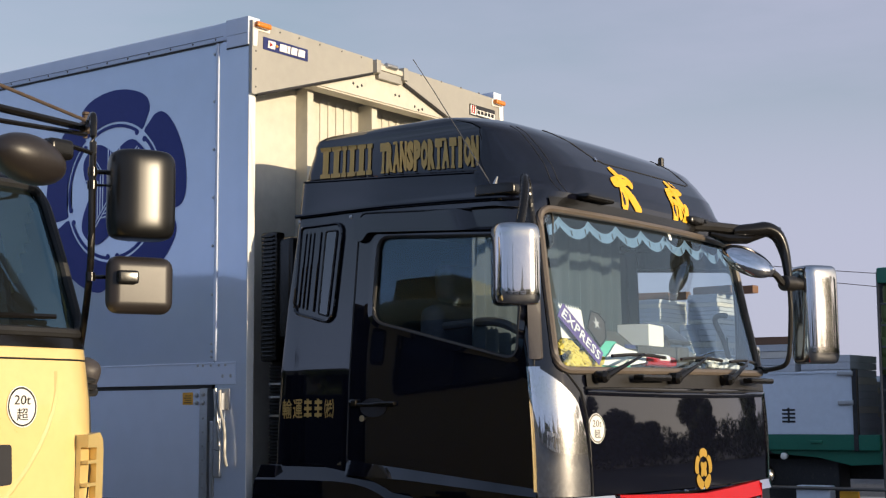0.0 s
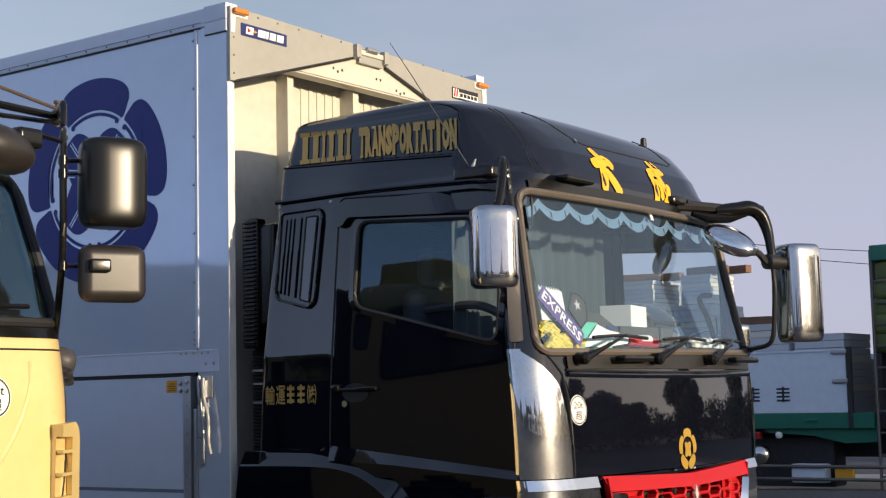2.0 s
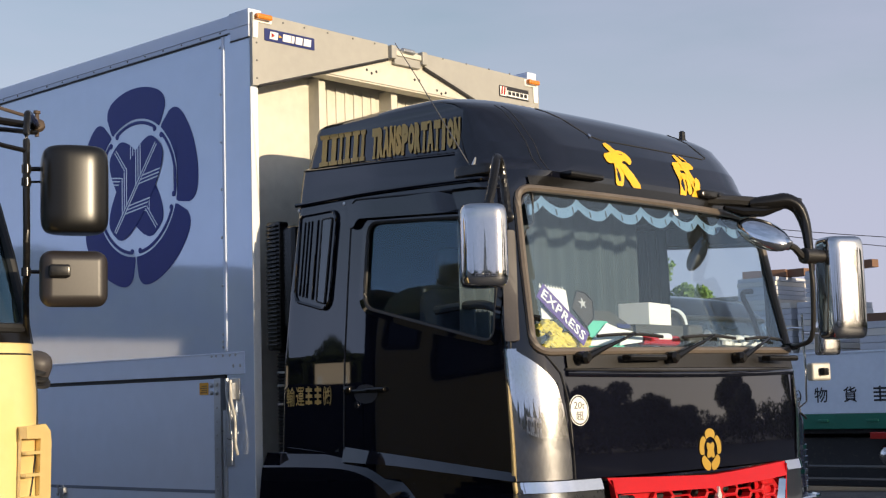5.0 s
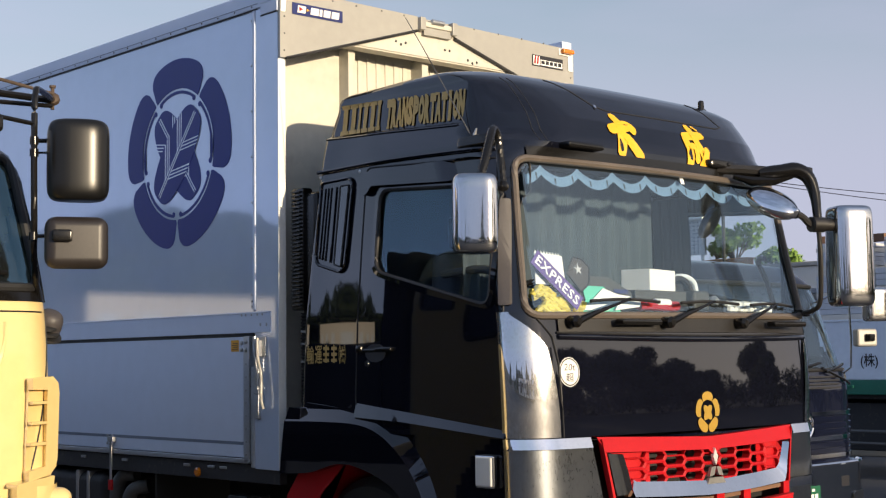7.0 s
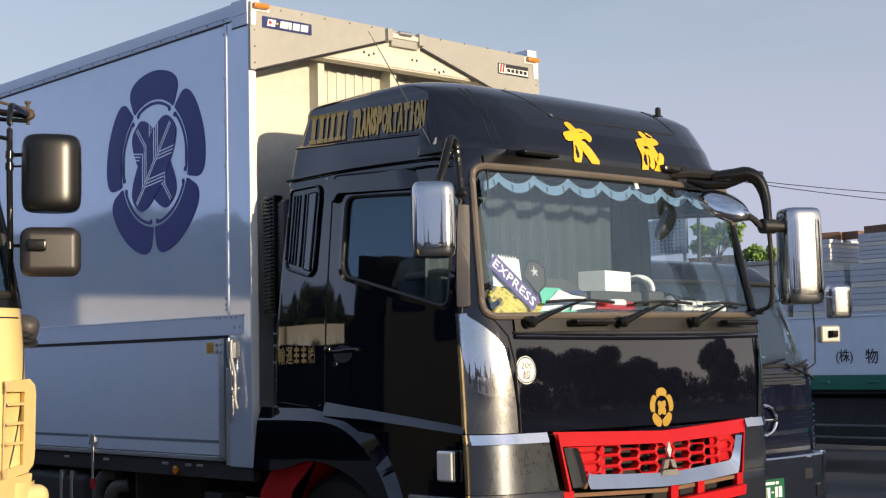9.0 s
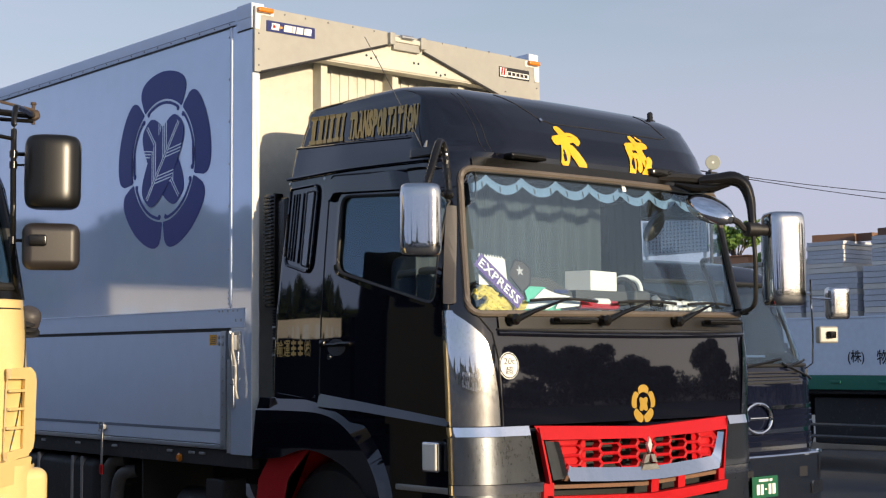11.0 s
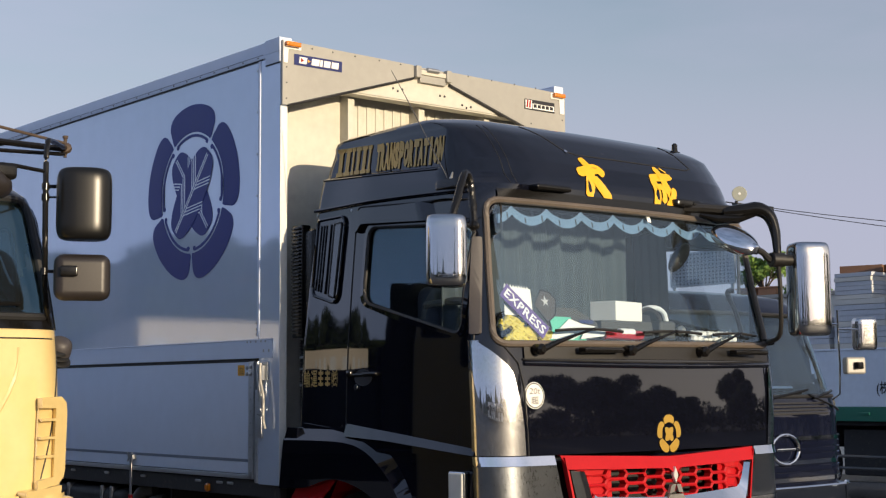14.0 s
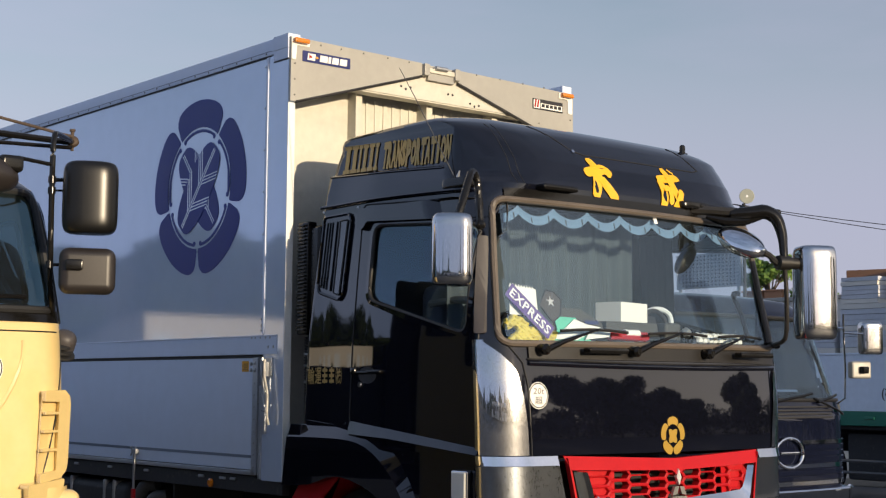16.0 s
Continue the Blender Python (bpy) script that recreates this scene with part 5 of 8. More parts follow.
oval_dir = Vector((0.08, -0.20, -0.115)).to_track_quat("X", "Z").to_matrix().to_4x4()
bmesh.ops.transform(bm, matrix=Matrix.Translation(Vector((0.595, -2.075, 2.465)) - FM) @ oval_dir @ pose(0, 0, 0, 38, 0, 0) @ Matrix.Diagonal((0.155, 0.098, 0.060, 1)), verts=bm.verts)
oval = part("oval_mirror", bm, M_CHROME, mir2, "chrome oval front mirror")
part("oval_mount", pebble(0.085, 0.075, 0.062, Matrix.Translation(Vector((0.640, -2.172, 2.412)) - FM) @ oval_dir, 0.5, 0.6), M_CHROME, oval)

# aerials
ae = part("aerial", add_tube(bmesh.new(), [(-1.188, -1.561, 2.722), (-1.230, -1.25, 3.22), (-1.245, -1.13, 3.40)], [0.0032, 0.0024, 0.0018], 6), M_DULL, cab, "thin whip aerial")
part("aerial_base", lathe([(0.012, 0), (0.010, 0.02), (0.004, 0.06)], Matrix.Translation((-1.186, -1.566, 2.712)) @ pose(0, 0, 0, 25, 0, 0), 10), M_GALV, ae)
part("aerial_mount", pebble(0.085, 0.235, 0.062, Matrix.Translation((-1.180, -1.585, 2.698)), 0.35, 0.45), M_PLASTIC, cab)
stub = part("roof_stub", lathe([(0.020, 0), (0.018, 0.05), (0.008, 0.058)], Matrix.Translation((0.815, -1.44, 3.095)), 10), M_PLASTIC, cab, "black stub aerial")
part("stub_base", lathe([(0.05, -0.03), (0.04, 0.015), (0.02, 0.02)], Matrix.Translation((0.85, -1.40, 3.09)), 12), M_PLASTIC, stub)
# hatch seams on the front of the roof
hatch = [(-0.58, 3.10), (-0.44, 2.945), (-0.36, 2.925), (0.60, 2.925), (0.66, 2.94), (0.62, 3.10)]


def roof_point(x, z, off=0.0):
    return CAB.front(x, z, off)


part("hatch_seam", add_tube(bmesh.new(), [roof_point(u, v, -0.001) for u, v in dense(hatch, 0.03, False)], 0.0045, 6), M_RUBBER, cab)
for x in (-0.955, -0.915):
    part("roof_seam", add_tube(bmesh.new(), [roof_point(x + 0.02 * (v - 2.70) / 0.36, v, -0.001) for v in [2.705 + 0.03 * k for k in range(13)]], 0.003, 6), M_RUBBER, cab)
part("roof_stud", lathe([(0.011, 0), (0.011, 0.006)], Matrix.Translation(roof_point(-0.435, 2.94, 0.003)) @ pose(0, 0, 0, 60, 0, 0), 10), M_CHROME, cab)
part("screen_header", surf_grid(-1.08 + CX, 1.08 + CX, 2.615, 2.668, 60, 3, on_front(0.012)), M_PLASTIC, cab)

# sleeper window with upright vents
vent = [(-0.345, 2.615), (-0.322, 2.200), (-0.338, 2.160), (-0.558, 2.105), (-0.598, 2.135), (-0.642, 2.580), (-0.615, 2.618)]
vw = part("sleeper_window", slab(dense(rpoly(vent, 0.02, 3), 0.05), 0.006, on_side(0.002)), M_BLACK, cab, "side window with upright vents")
part("vent_frame", add_tube(bmesh.new(), [CAB.side(u, v, -1, 0.010) for u, v in dense(rpoly(vent, 0.025, 3), 0.04)], 0.009, 6, True), M_BLACK, vw)
for a in (0.385, 0.413, 0.441, 0.490):
    part("vent_slat", add_tube(bmesh.new(), [CAB.side(-a, 2.58, -1, 0.012), CAB.side(-a + 0.030, 2.19 - 0.25 * (a - 0.385), -1, 0.012)], 0.0035 if a < 0.45 else 0.005, 6), M_BLACK, vw)
part("vent_pane", slab([(-0.530, 2.575), (-0.500, 2.155), (-0.560, 2.140), (-0.605, 2.575)], 0.004, on_side(0.008)), G_DARK, vw, "", False)
part("pane_rim", add_tube(bmesh.new(), [CAB.side(u, v, -1, 0.012) for u, v in dense(rpoly([(-0.527, 2.58), (-0.496, 2.152), (-0.562, 2.135), (-0.608, 2.58)], 0.012, 3), 0.04)], 0.005, 6, True), M_RUBBER, vw)
rivets([(CAB.side(-0.318, 2.650, -1, 0.0), nx), (CAB.side(-0.690, 2.645, -1, 0.0), nx)], cab, "body_screws", 0.010)

# door handle and lock
hand = part("door_handle", bx(-1.272, -1.246, -1.02, -0.76, 1.668, 1.690, 0.008), M_PLASTIC, cab, "black door handle")
part("handle_cup", slab(disc(20, 0.085, 0.048, -0.885, 1.665), 0.003, on_side(0.0015)), M_INK, hand, "", False)
part("handle_grip", bx(-1.285, -1.256, -1.03, -0.90, 1.672, 1.696, 0.009), M_PLASTIC, hand)
part("handle_pivot", bx(-1.280, -1.246, -0.785, -0.735, 1.668, 1.708, 0.010), M_PLASTIC, hand)
part("key_barrel", lathe([(0.018, 0), (0.016, 0.006)], Matrix.Translation((-1.264, -0.818, 1.611)) @ pose(0, 0, 0, 0, -90, 0), 16), M_CHROME, hand)

# air intake tower and hose behind the cab
tower = part("intake_tower", bx(-1.172, -0.90, -0.262, -0.06, 2.02, 2.585, 0.03, seg=3), M_PLASTIC, cab, "black ribbed air intake")
part("intake_face", bx(-1.19, -1.12, -0.165, -0.050, 1.915, 2.612, 0.012), M_PLASTIC, tower)
for k in range(30):
    z = 1.938 + k * 0.0222
    part("intake_rib", bx(-1.206, -1.186, -0.150, -0.066, z, z + 0.010, 0.002), M_PLASTIC, tower)
part("intake_leg", bx(-1.12, -0.95, -0.165, -0.06, 0.95, 2.03, 0.02), M_DARK, tower)
bm = bmesh.new()
prof = []
for k in range(30):
    prof += [(0.050, 0.018 * k), (0.060, 0.018 * k + 0.009)]
part("bellows_hose", lathe(prof, Matrix.Translation((-1.10, -0.112, 1.37)), 16), M_RUBBER, tower)
for z in (1.62, 1.72, 1.79):
    part("hose_clip", lathe([(0.062, 0), (0.062, 0.012)], Matrix.Translation((-1.10, -0.112, z)), 16), M_GALV, tower)

# lettering on the high roof: six plain slab shapes, then a word
def roof_text(u, v, d=0):
    """u: metres from the left end of the line, v: height 0..1 above its foot."""
    y = -0.375 - 1.062 * u
    z = 2.886 - 0.049 * u + v * (0.176 - 0.010 * u)
    return CAB.side(y, z, -1, 0.006 + d)


sign = part("roof_lettering", bmesh.new(), M_GOLD, cab, "gold lettering along the high roof")
pos = 0.0
for wdt, gap in ((0.068, 0.006), (0.066, 0.006), (0.034, 0.008), (0.056, 0.008), (0.058, 0.008), (0.036, 0.052)):
    for v0, v1, a, b in ((0.14, 0.86, 0.22, 0.78), (0.0, 0.14, 0.0, 1.0), (0.86, 1.0, 0.0, 1.0)):
        part("letter_shape", ribbon([(pos + a * wdt, v0 + (v1 - v0) * q / 5) for q in range(6)], [(pos + b * wdt, v0 + (v1 - v0) * q / 5) for q in range(6)], lambda u, v, d: roof_text(u - 0.03 * v + 0.015, v, d * 0.1), 0, 0, -0.005), M_GOLD, sign, "", False)
    pos += wdt + gap
x_ = pos
word = "TRANSPORTATION"
adv = (1.0 - x_) / len(word)
for k, ch in enumerate(word):
    bm = bmesh.new()
    w_ = adv * (0.5 if ch == "I" else 1.0)
    add_writing(bm, ch, x_ + adv * k + (adv - w_) / 2, x_ + adv * k + (adv + w_) / 2, 0.02, 0.98, lambda u, v, d: roof_text(u - 0.03 * v + 0.015, v, d), 0.075, cuts=4)
    for v in (0.0, 0.90):
        if ch in "TARNPI" and not (ch == "T" and v > 0.5):
            add_slab(bm, [(x_ + adv * k + (adv - w_) / 2, v), (x_ + adv * k + (adv + w_) / 2, v), (x_ + adv * k + (adv + w_) / 2, v + 0.10), (x_ + adv * k + (adv - w_) / 2, v + 0.10)] if ch in "I" else [(x_ + adv * k + (adv - w_) / 2, v), (x_ + adv * (k + 0.40), v), (x_ + adv * (k + 0.40), v + 0.09), (x_ + adv * k + (adv - w_) / 2, v + 0.09)] if ch in "ARNP" else [(x_ + adv * (k + 0.25), v), (x_ + adv * (k + 0.75), v), (x_ + adv * (k + 0.75), v + 0.09), (x_ + adv * (k + 0.25), v + 0.09)], 0.0004, lambda u, v2, d: roof_text(u - 0.03 * v2 + 0.015, v2, d + 0.0005))
    part("letter", bm, M_GOLD, sign, "", False)

# two brushed signs on the roof front, drawn as plain strokes
def brush(strokes, parent, place):
    for pts, w in strokes:
        w *= 1.18
        line = smooth_line([Vector((u, v, 0)) for u, v in pts], 6)
        n = len(line)
        L, R = [], []
        for i, p in enumerate(line):
            d = (line[min(i + 1, n - 1)] - line[max(i - 1, 0)]).normalized()
            k = i / (n - 1)
            ww = w * (0.80 + 0.35 * math.sin(math.pi * (0.15 + 0.7 * k)))
            if i in (0, n - 1):
                ww *= 0.55
            nrm = Vector((-d.y, d.x, 0)) * ww
            L.append((p.x + nrm.x, p.y + nrm.y))
            R.append((p.x - nrm.x, p.y - nrm.y))
        part("brush_stroke", slab(L + R[::-1], 0.0015, place), M_YELLOWLET, parent, "", False)


def sign_at(x0, z0, s):
    return lambda u, v, d: CAB.front(x0 + u * s, z0 + v * s, 0.004 + d)


sg = part("roof_sign", bmesh.new(), M_YELLOWLET, cab, "yellow brushed sign")
brush([([(-0.52, 0.12), (-0.1, 0.20), (0.30, 0.28), (0.50, 0.10)], 0.11), ([(-0.10, 0.60), (-0.02, 0.2), (-0.18, -0.25), (-0.30, -0.58)], 0.12), ([(0.05, 0.02), (0.22, -0.25), (0.52, -0.62)], 0.12)], sg, sign_at(-0.335, 2.785, 0.205))
sg = part("roof_sign", bmesh.new(), M_YELLOWLET, cab, "yellow brushed sign")
brush([([(-0.46, 0.30), (0.0, 0.35), (0.52, 0.42)], 0.085), ([(-0.37, 0.32), (-0.34, -0.1), (-0.50, -0.60)], 0.100), ([(-0.30, 0.02), (-0.08, 0.05), (-0.09, -0.28), (-0.20, -0.36)], 0.066), ([(0.04, 0.68), (0.12, 0.10), (0.30, -0.35), (0.52, -0.56), (0.55, -0.34)], 0.105), ([(0.44, 0.06), (0.24, -0.26), (-0.02, -0.52)], 0.075), ([(0.28, 0.66), (0.44, 0.54)], 0.06)], sg, sign_at(0.268, 2.768, 0.215))

# line of signs on the sleeper side: words where they are common ones, bars for the name
sg = part("side_lettering", bmesh.new(), M_GOLD, cab, "gold lettering on the cab side")
cells = [(-0.255, "\u8f38"), (-0.329, "\u904b"), (-0.403, None), (-0.477, None), (-0.551, "\u3231")]
for y, ch in cells:
    bm = bmesh.new()
    if ch:
        add_writing(bm, ch, -y, -y + 0.066, 1.612, 1.712, lambda u, v, d: CAB.side(-u, v, -1, 0.004), 0.012)
    else:
        for k in range(3):
            add_slab(bm, [(-y + 0.004, 1.622 + 0.032 * k), (-y + 0.056, 1.622 + 0.032 * k), (-y + 0.056, 1.640 + 0.032 * k), (-y + 0.004, 1.640 + 0.032 * k)], 0.0006, lambda u, v, d: CAB.side(-u, v, -1, 0.0035 + d))
        add_slab(bm, [(-y + 0.022, 1.617), (-y + 0.036, 1.617), (-y + 0.036, 1.713), (-y + 0.022, 1.713)], 0.0004, lambda u, v, d: CAB.side(-u, v, -1, 0.0042 + d))
    part("letter", bm, M_GOLD, sg, "", False)


# round weight sticker
def sticker(parent, place, cu, cv, ru, rv):
    st = part("weight_sticker", slab(disc(36, ru, rv, cu, cv), 0.0012, lambda u, v, d: place(u, v, d)), M_WHITE, parent, "round white weight sticker with dark writing", False)
    ring = bmesh.new()
    o, i_ = disc(36, ru * 0.95, rv * 0.95, cu, cv), disc(36, ru * 0.86, rv * 0.86, cu, cv)
    A, B = [ring.verts.new(place(u, v, 0.0018)) for u, v in o], [ring.verts.new(place(u, v, 0.0018)) for u, v in i_]
    for k in range(36):
        ring.faces.new((A[k], A[(k + 1) % 36], B[(k + 1) % 36], B[k]))
    part("sticker_ring", ring, M_INK, st, "", False)
    bm = bmesh.new()
    add_writing(bm, "20t", cu - ru * 0.55, cu + ru * 0.55, cv + rv * 0.10, cv + rv * 0.56, lambda u, v, d: place(u, v, 0.0022), 0.0, 0.15)
    add_writing(bm, "\u8d85", cu - ru * 0.38, cu + ru * 0.38, cv - rv * 0.66, cv - rv * 0.06, lambda u, v, d: place(u, v, 0.0022), 0.005)
    part("sticker_writing", bm, M_INK, st, "", False)
    return st


sticker(cab, lambda u, v, d: CAB.front(u, v, 0.004 + d), -0.985, 1.560, 0.062, 0.070)

# gold crest on the flap
ec = part("flap_crest", bmesh.new(), M_YELLOWLET, cab, "yellow five-lobed crest on the flap")
EX, EZ = -0.022, 1.338


def ep(r, a):
    return (EX + r * math.cos(radians(a)) * 0.98, EZ + r * math.sin(radians(a)) * 1.06)


for i in range(5):
    mid = 90 + 72 * i
    o = [ep(0.076 + 0.026 * (1 - abs(-1 + k / 8) ** 3) ** 0.5, mid + 34 * (-1 + k / 8)) for k in range(17)]
    n_ = [ep(0.062, mid + 34 * (1 - k / 8)) for k in range(17)]
    part("crest_lobe", slab(o + n_, 0.002, lambda u, v, d: CAB.front(u, v, 0.004 + d)), M_CREST, ec, "", False)
for t_ in (-40, 40):
    ca, sa = math.cos(radians(t_)), math.sin(radians(t_))
    part("crest_feather", slab([(EX + 0.022 * math.cos(a) * ca + 0.047 * math.sin(a) * sa, EZ - 0.022 * math.cos(a) * sa + 0.047 * math.sin(a) * ca) for a in [2 * math.pi * k / 20 for k in range(20)]], 0.002 + 0.0002 * t_ / 40, lambda u, v, d: CAB.front(u, v, 0.004 + d)), M_CREST, ec, "", False)



# ---------------------------------------------------------------- cream lorry parked beside
YX = -4.40
YCAB = Shell([
    (0.35, 1.255, -1.20, 1.08, 0.20, 0.20, 0.05),
    (1.10, 1.255, -1.20, 1.08, 0.20, 0.20, 0.05),
    (1.70, 1.245, -1.165, 1.08, 0.20, 0.20, 0.05),
    (1.90, 1.240, -1.135, 1.08, 0.20, 0.20, 0.05),
    (2.25, 1.250, -1.00, 1.08, 0.22, 0.22, 0.05),
    (2.45, 1.238, -0.92, 1.06, 0.22, 0.22, 0.05),
    (2.55, 1.215, -0.86, 1.01, 0.22, 0.22, 0.05),
    (2.61, 1.165, -0.78, 0.92, 0.22, 0.22, 0.05),
    (2.645, 1.050, -0.62, 0.78, 0.25, 0.25, 0.05),
    (2.66, 0.850, -0.40, 0.60, 0.25, 0.25, 0.05),
], YX)
cream = thing("lorry", (0, 0, 0), "cream yellow lorry with black mirrors parked beside", "lorry")
YS = rpoly([(YX - 1.165, 1.945), (YX + 1.165, 1.945), (YX + 1.13, 2.525), (YX - 1.13, 2.525)], 0.07)
YD = rpoly([(-0.55, 1.90), (-0.40, 2.43), (0.44, 2.43), (0.46, 1.80)], 0.06)
YQ = rpoly([(0.57, 2.40), (0.60, 2.16), (0.94, 2.19), (0.91, 2.41)], 0.05)


def cream_region(c, k):
    if c.y < -0.4 and abs(c.x - YX) < 1.2 and inside((c.x, c.z), YS):
        return None
    if abs(c.x - YX) > 1.12 and (inside((c.y, c.z), YD) or inside((c.y, c.z), YQ) or math.hypot(c.y, c.z - 0.50) < 0.63):
        return None
    if 1.89 < c.z < 2.55 and c.y < -0.42 - 0.36 * (c.z - 1.9) and abs(c.x - YX) > 1.0:
        return "pillar"
    if c.z > 2.52 and c.y < -0.72:
        return "pillar"
    return "shell"


pc, yr_ = YCAB.grid([0.42 + 0.04 * k for k in range(53)] + [2.53, 2.55, 2.57, 2.59, 2.61, 2.63, 2.645, 2.655, 2.66], cream_region, 40, 8, 30)
sh = pc["shell"]
lp = [sh.verts.new(p) for p in yr_[-1]]
sh.faces.new(lp)
bmesh.ops.remove_doubles(sh, verts=sh.verts, dist=0.0005)
bmesh.ops.triangulate(sh, faces=[f for f in sh.faces if len(f.verts) > 4])
part("cab_shell", sh, M_CREAMTRUCK, cream, "cream yellow cab")
part("pillar_panel", pc["pillar"], M_PLASTIC, cream, "black windscreen surround")


def on_cream(off):
    return lambda u, v, d: YCAB.front(u, v, off + d)


ys = part("windscreen", surf_grid(YX - 1.18, YX + 1.18, 1.94, 2.53, 60, 30, on_cream(-0.010), lambda u, v: inside((u, v), YS)), G_TEAL, cream, "teal tinted windscreen")
ys.visible_shadow = False
part("windscreen_gasket", add_tube(bmesh.new(), [YCAB.front(u, v, 0.004) for u, v in dense(YS)], 0.020, 8, True), M_RUBBER, ys)
part("screen_sill", surf_grid(YX - 1.20, YX + 1.20, 1.888, 1.945, 50, 2, on_cream(0.006)), M_PLASTIC, cream, "black panel below the windscreen")
part("pillar_cover", slab(dense([(-0.98, 1.89), (-0.90, 1.89), (-0.70, 2.50), (-0.79, 2.50)], 0.06), 0.006, lambda u, v, d: YCAB.side(u, v, 1, 0.003 + d)), M_PLASTIC, cream, "", False)
dw = part("side_window", surf_grid(-0.60, 0.50, 1.78, 2.46, 30, 30, lambda u, v, d: YCAB.side(u, v, 1, -0.008), lambda u, v: inside((u, v), YD)), G_DARK, cream)
part("window_gasket", add_tube(bmesh.new(), [YCAB.side(u, v, 1, 0.0) for u, v in dense(YD)], 0.016, 6, True), M_RUBBER, dw)
qw = part("quarter_window", surf_grid(0.55, 0.96, 2.14, 2.43, 16, 12, lambda u, v, d: YCAB.side(u, v, 1, -0.008), lambda u, v: inside((u, v), YQ)), G_DARK, cream)
part("window_gasket", add_tube(bmesh.new(), [YCAB.side(u, v, 1, 0.0) for u, v in dense(YQ)], 0.014, 6, True), M_RUBBER, qw)
for y in (0.04, 0.64):
    part("roof_handle", tube([(-3.17, y, 2.53), (-3.19, y - 0.01, 2.58), (-3.21, y + 0.05, 2.605), (-3.24, y + 0.11, 2.60)], 0.013, 8), M_WHITE, cream, "white roof handle")
part("roof_deflector", slab([(0.42, 2.62), (0.10, 2.64), (0.16, 2.83), (0.30, 2.87), (0.80, 2.86), (0.82, 2.62)], 1.80, lambda u, v, d: Vector((YX - 0.90 + d, u, v))), M_CREAMTRUCK, cream, "cream roof air deflector", False)
part("cab_back", bx(YX - 1.15, YX + 1.15, 0.98, 1.02, 0.5, 2.50, 0), M_DARK, cream)
part("dashboard", bx(YX - 1.12, YX + 1.12, -0.95, -0.60, 1.55, 1.93, 0.04), M_DASH, cream)
for x in (YX - 0.6, YX + 0.6):
    part("seat", bx(x - 0.26, x + 0.26, 0.10, 0.30, 1.45, 2.42, 0.08, seg=3), M_SEAT, cream)
    part("seat_base", bx(x - 0.26, x + 0.26, -0.40, 0.12, 1.30, 1.50, 0.06, seg=3), M_SEAT, cream)
part("front_seam", add_tube(bmesh.new(), [YCAB.front(u, v, 0.001) for u, v in [(-3.185 - 0.002 * k - 0.00042 * k * k, 1.855 - 0.042 * k) for k in range(18)]], 0.004, 6), M_RUBBER, cream)
part("top_seam", add_tube(bmesh.new(), [YCAB.front(-5.6 + 2.42 * k / 40, 1.845, 0.001) for k in range(41)], 0.004, 6), M_RUBBER, cream)
part("panel_crease", add_tube(bmesh.new(), [YCAB.front(-3.42 - 0.006 * k * k, 1.80 - 0.07 * k, -0.006) for k in range(9)], 0.012, 6), M_CREAMTRUCK, cream)
sticker(cream, lambda u, v, d: YCAB.front(u, v, 0.003 + d), -3.590, 1.672, 0.068, 0.074)
# corner step with ribs
def on_step(u, v, d):
    return Vector((u - 0.028 + 0.10 * d, -1.212 + 0.70 * (u + 3.31) + d, v))


bm = bmesh.new()
for pts in ([(-3.315, 1.568), (-3.175, 1.575), (-3.138, 1.548), (-3.214, 1.520), (-3.315, 1.522)],
            [(-3.214, 1.520), (-3.138, 1.548), (-3.130, 1.505), (-3.140, 1.235), (-3.150, 1.200), (-3.226, 1.205)],
            [(-3.226, 1.205), (-3.150, 1.200), (-3.185, 1.172), (-3.335, 1.150), (-3.335, 1.192)]):
    add_slab(bm, pts, 0.16, on_step)
step = part("corner_step", bm, M_CREAMTRUCK, cream, "ribbed corner step", False)
part("step_back", slab([(-3.20, 1.20), (-3.145, 1.22), (-3.135, 1.53), (-3.20, 1.54)], 0.06, lambda u, v, d: on_step(u, v, d + 0.13)), M_CREAMTRUCK, step, "", False)
part("step_fill", slab([(-3.335, 1.190), (-3.230, 1.200), (-3.205, 1.510), (-3.315, 1.530)], 0.05, lambda u, v, d: on_step(u, v, d + 0.045)), M_CREAMTRUCK, step, "", False)
for k, z in enumerate((1.300, 1.385, 1.468)):
    part("step_rib", slab([(-3.315 - 0.006 * (2 - k), z - 0.006), (-3.215, z - 0.006), (-3.215, z + 0.006), (-3.315 - 0.006 * (2 - k), z + 0.006)], 0.05, on_step), M_CREAMTRUCK, step, "", False)
part("corner_foot", slab(rpoly([(-3.42, 1.150), (-3.165, 1.165), (-3.178, 1.10), (-3.215, 1.055), (-3.42, 1.040)], 0.012, 3), 0.14, lambda u, v, d: on_step(u, v, d - 0.012)), M_CREAMTRUCK, cream, "", False)
part("front_slot", slab(rpoly([(-3.64, 1.54), (-3.64, 1.40), (-3.78, 1.39), (-3.78, 1.54)], 0.015), 0.004, on_cream(0.001)), M_INK, cream, "dark slot", False)
part("bumper", surf_grid(YX - 1.24, YX + 1.24, 0.45, 1.13, 60, 6, on_cream(0.05)), M_CREAMTRUCK, cream, "cream bumper")
part("bumper_corner", bx(-3.33, -3.125, -1.18, -0.80, 0.50, 1.115, 0.05, seg=4), M_CREAMTRUCK, cream)
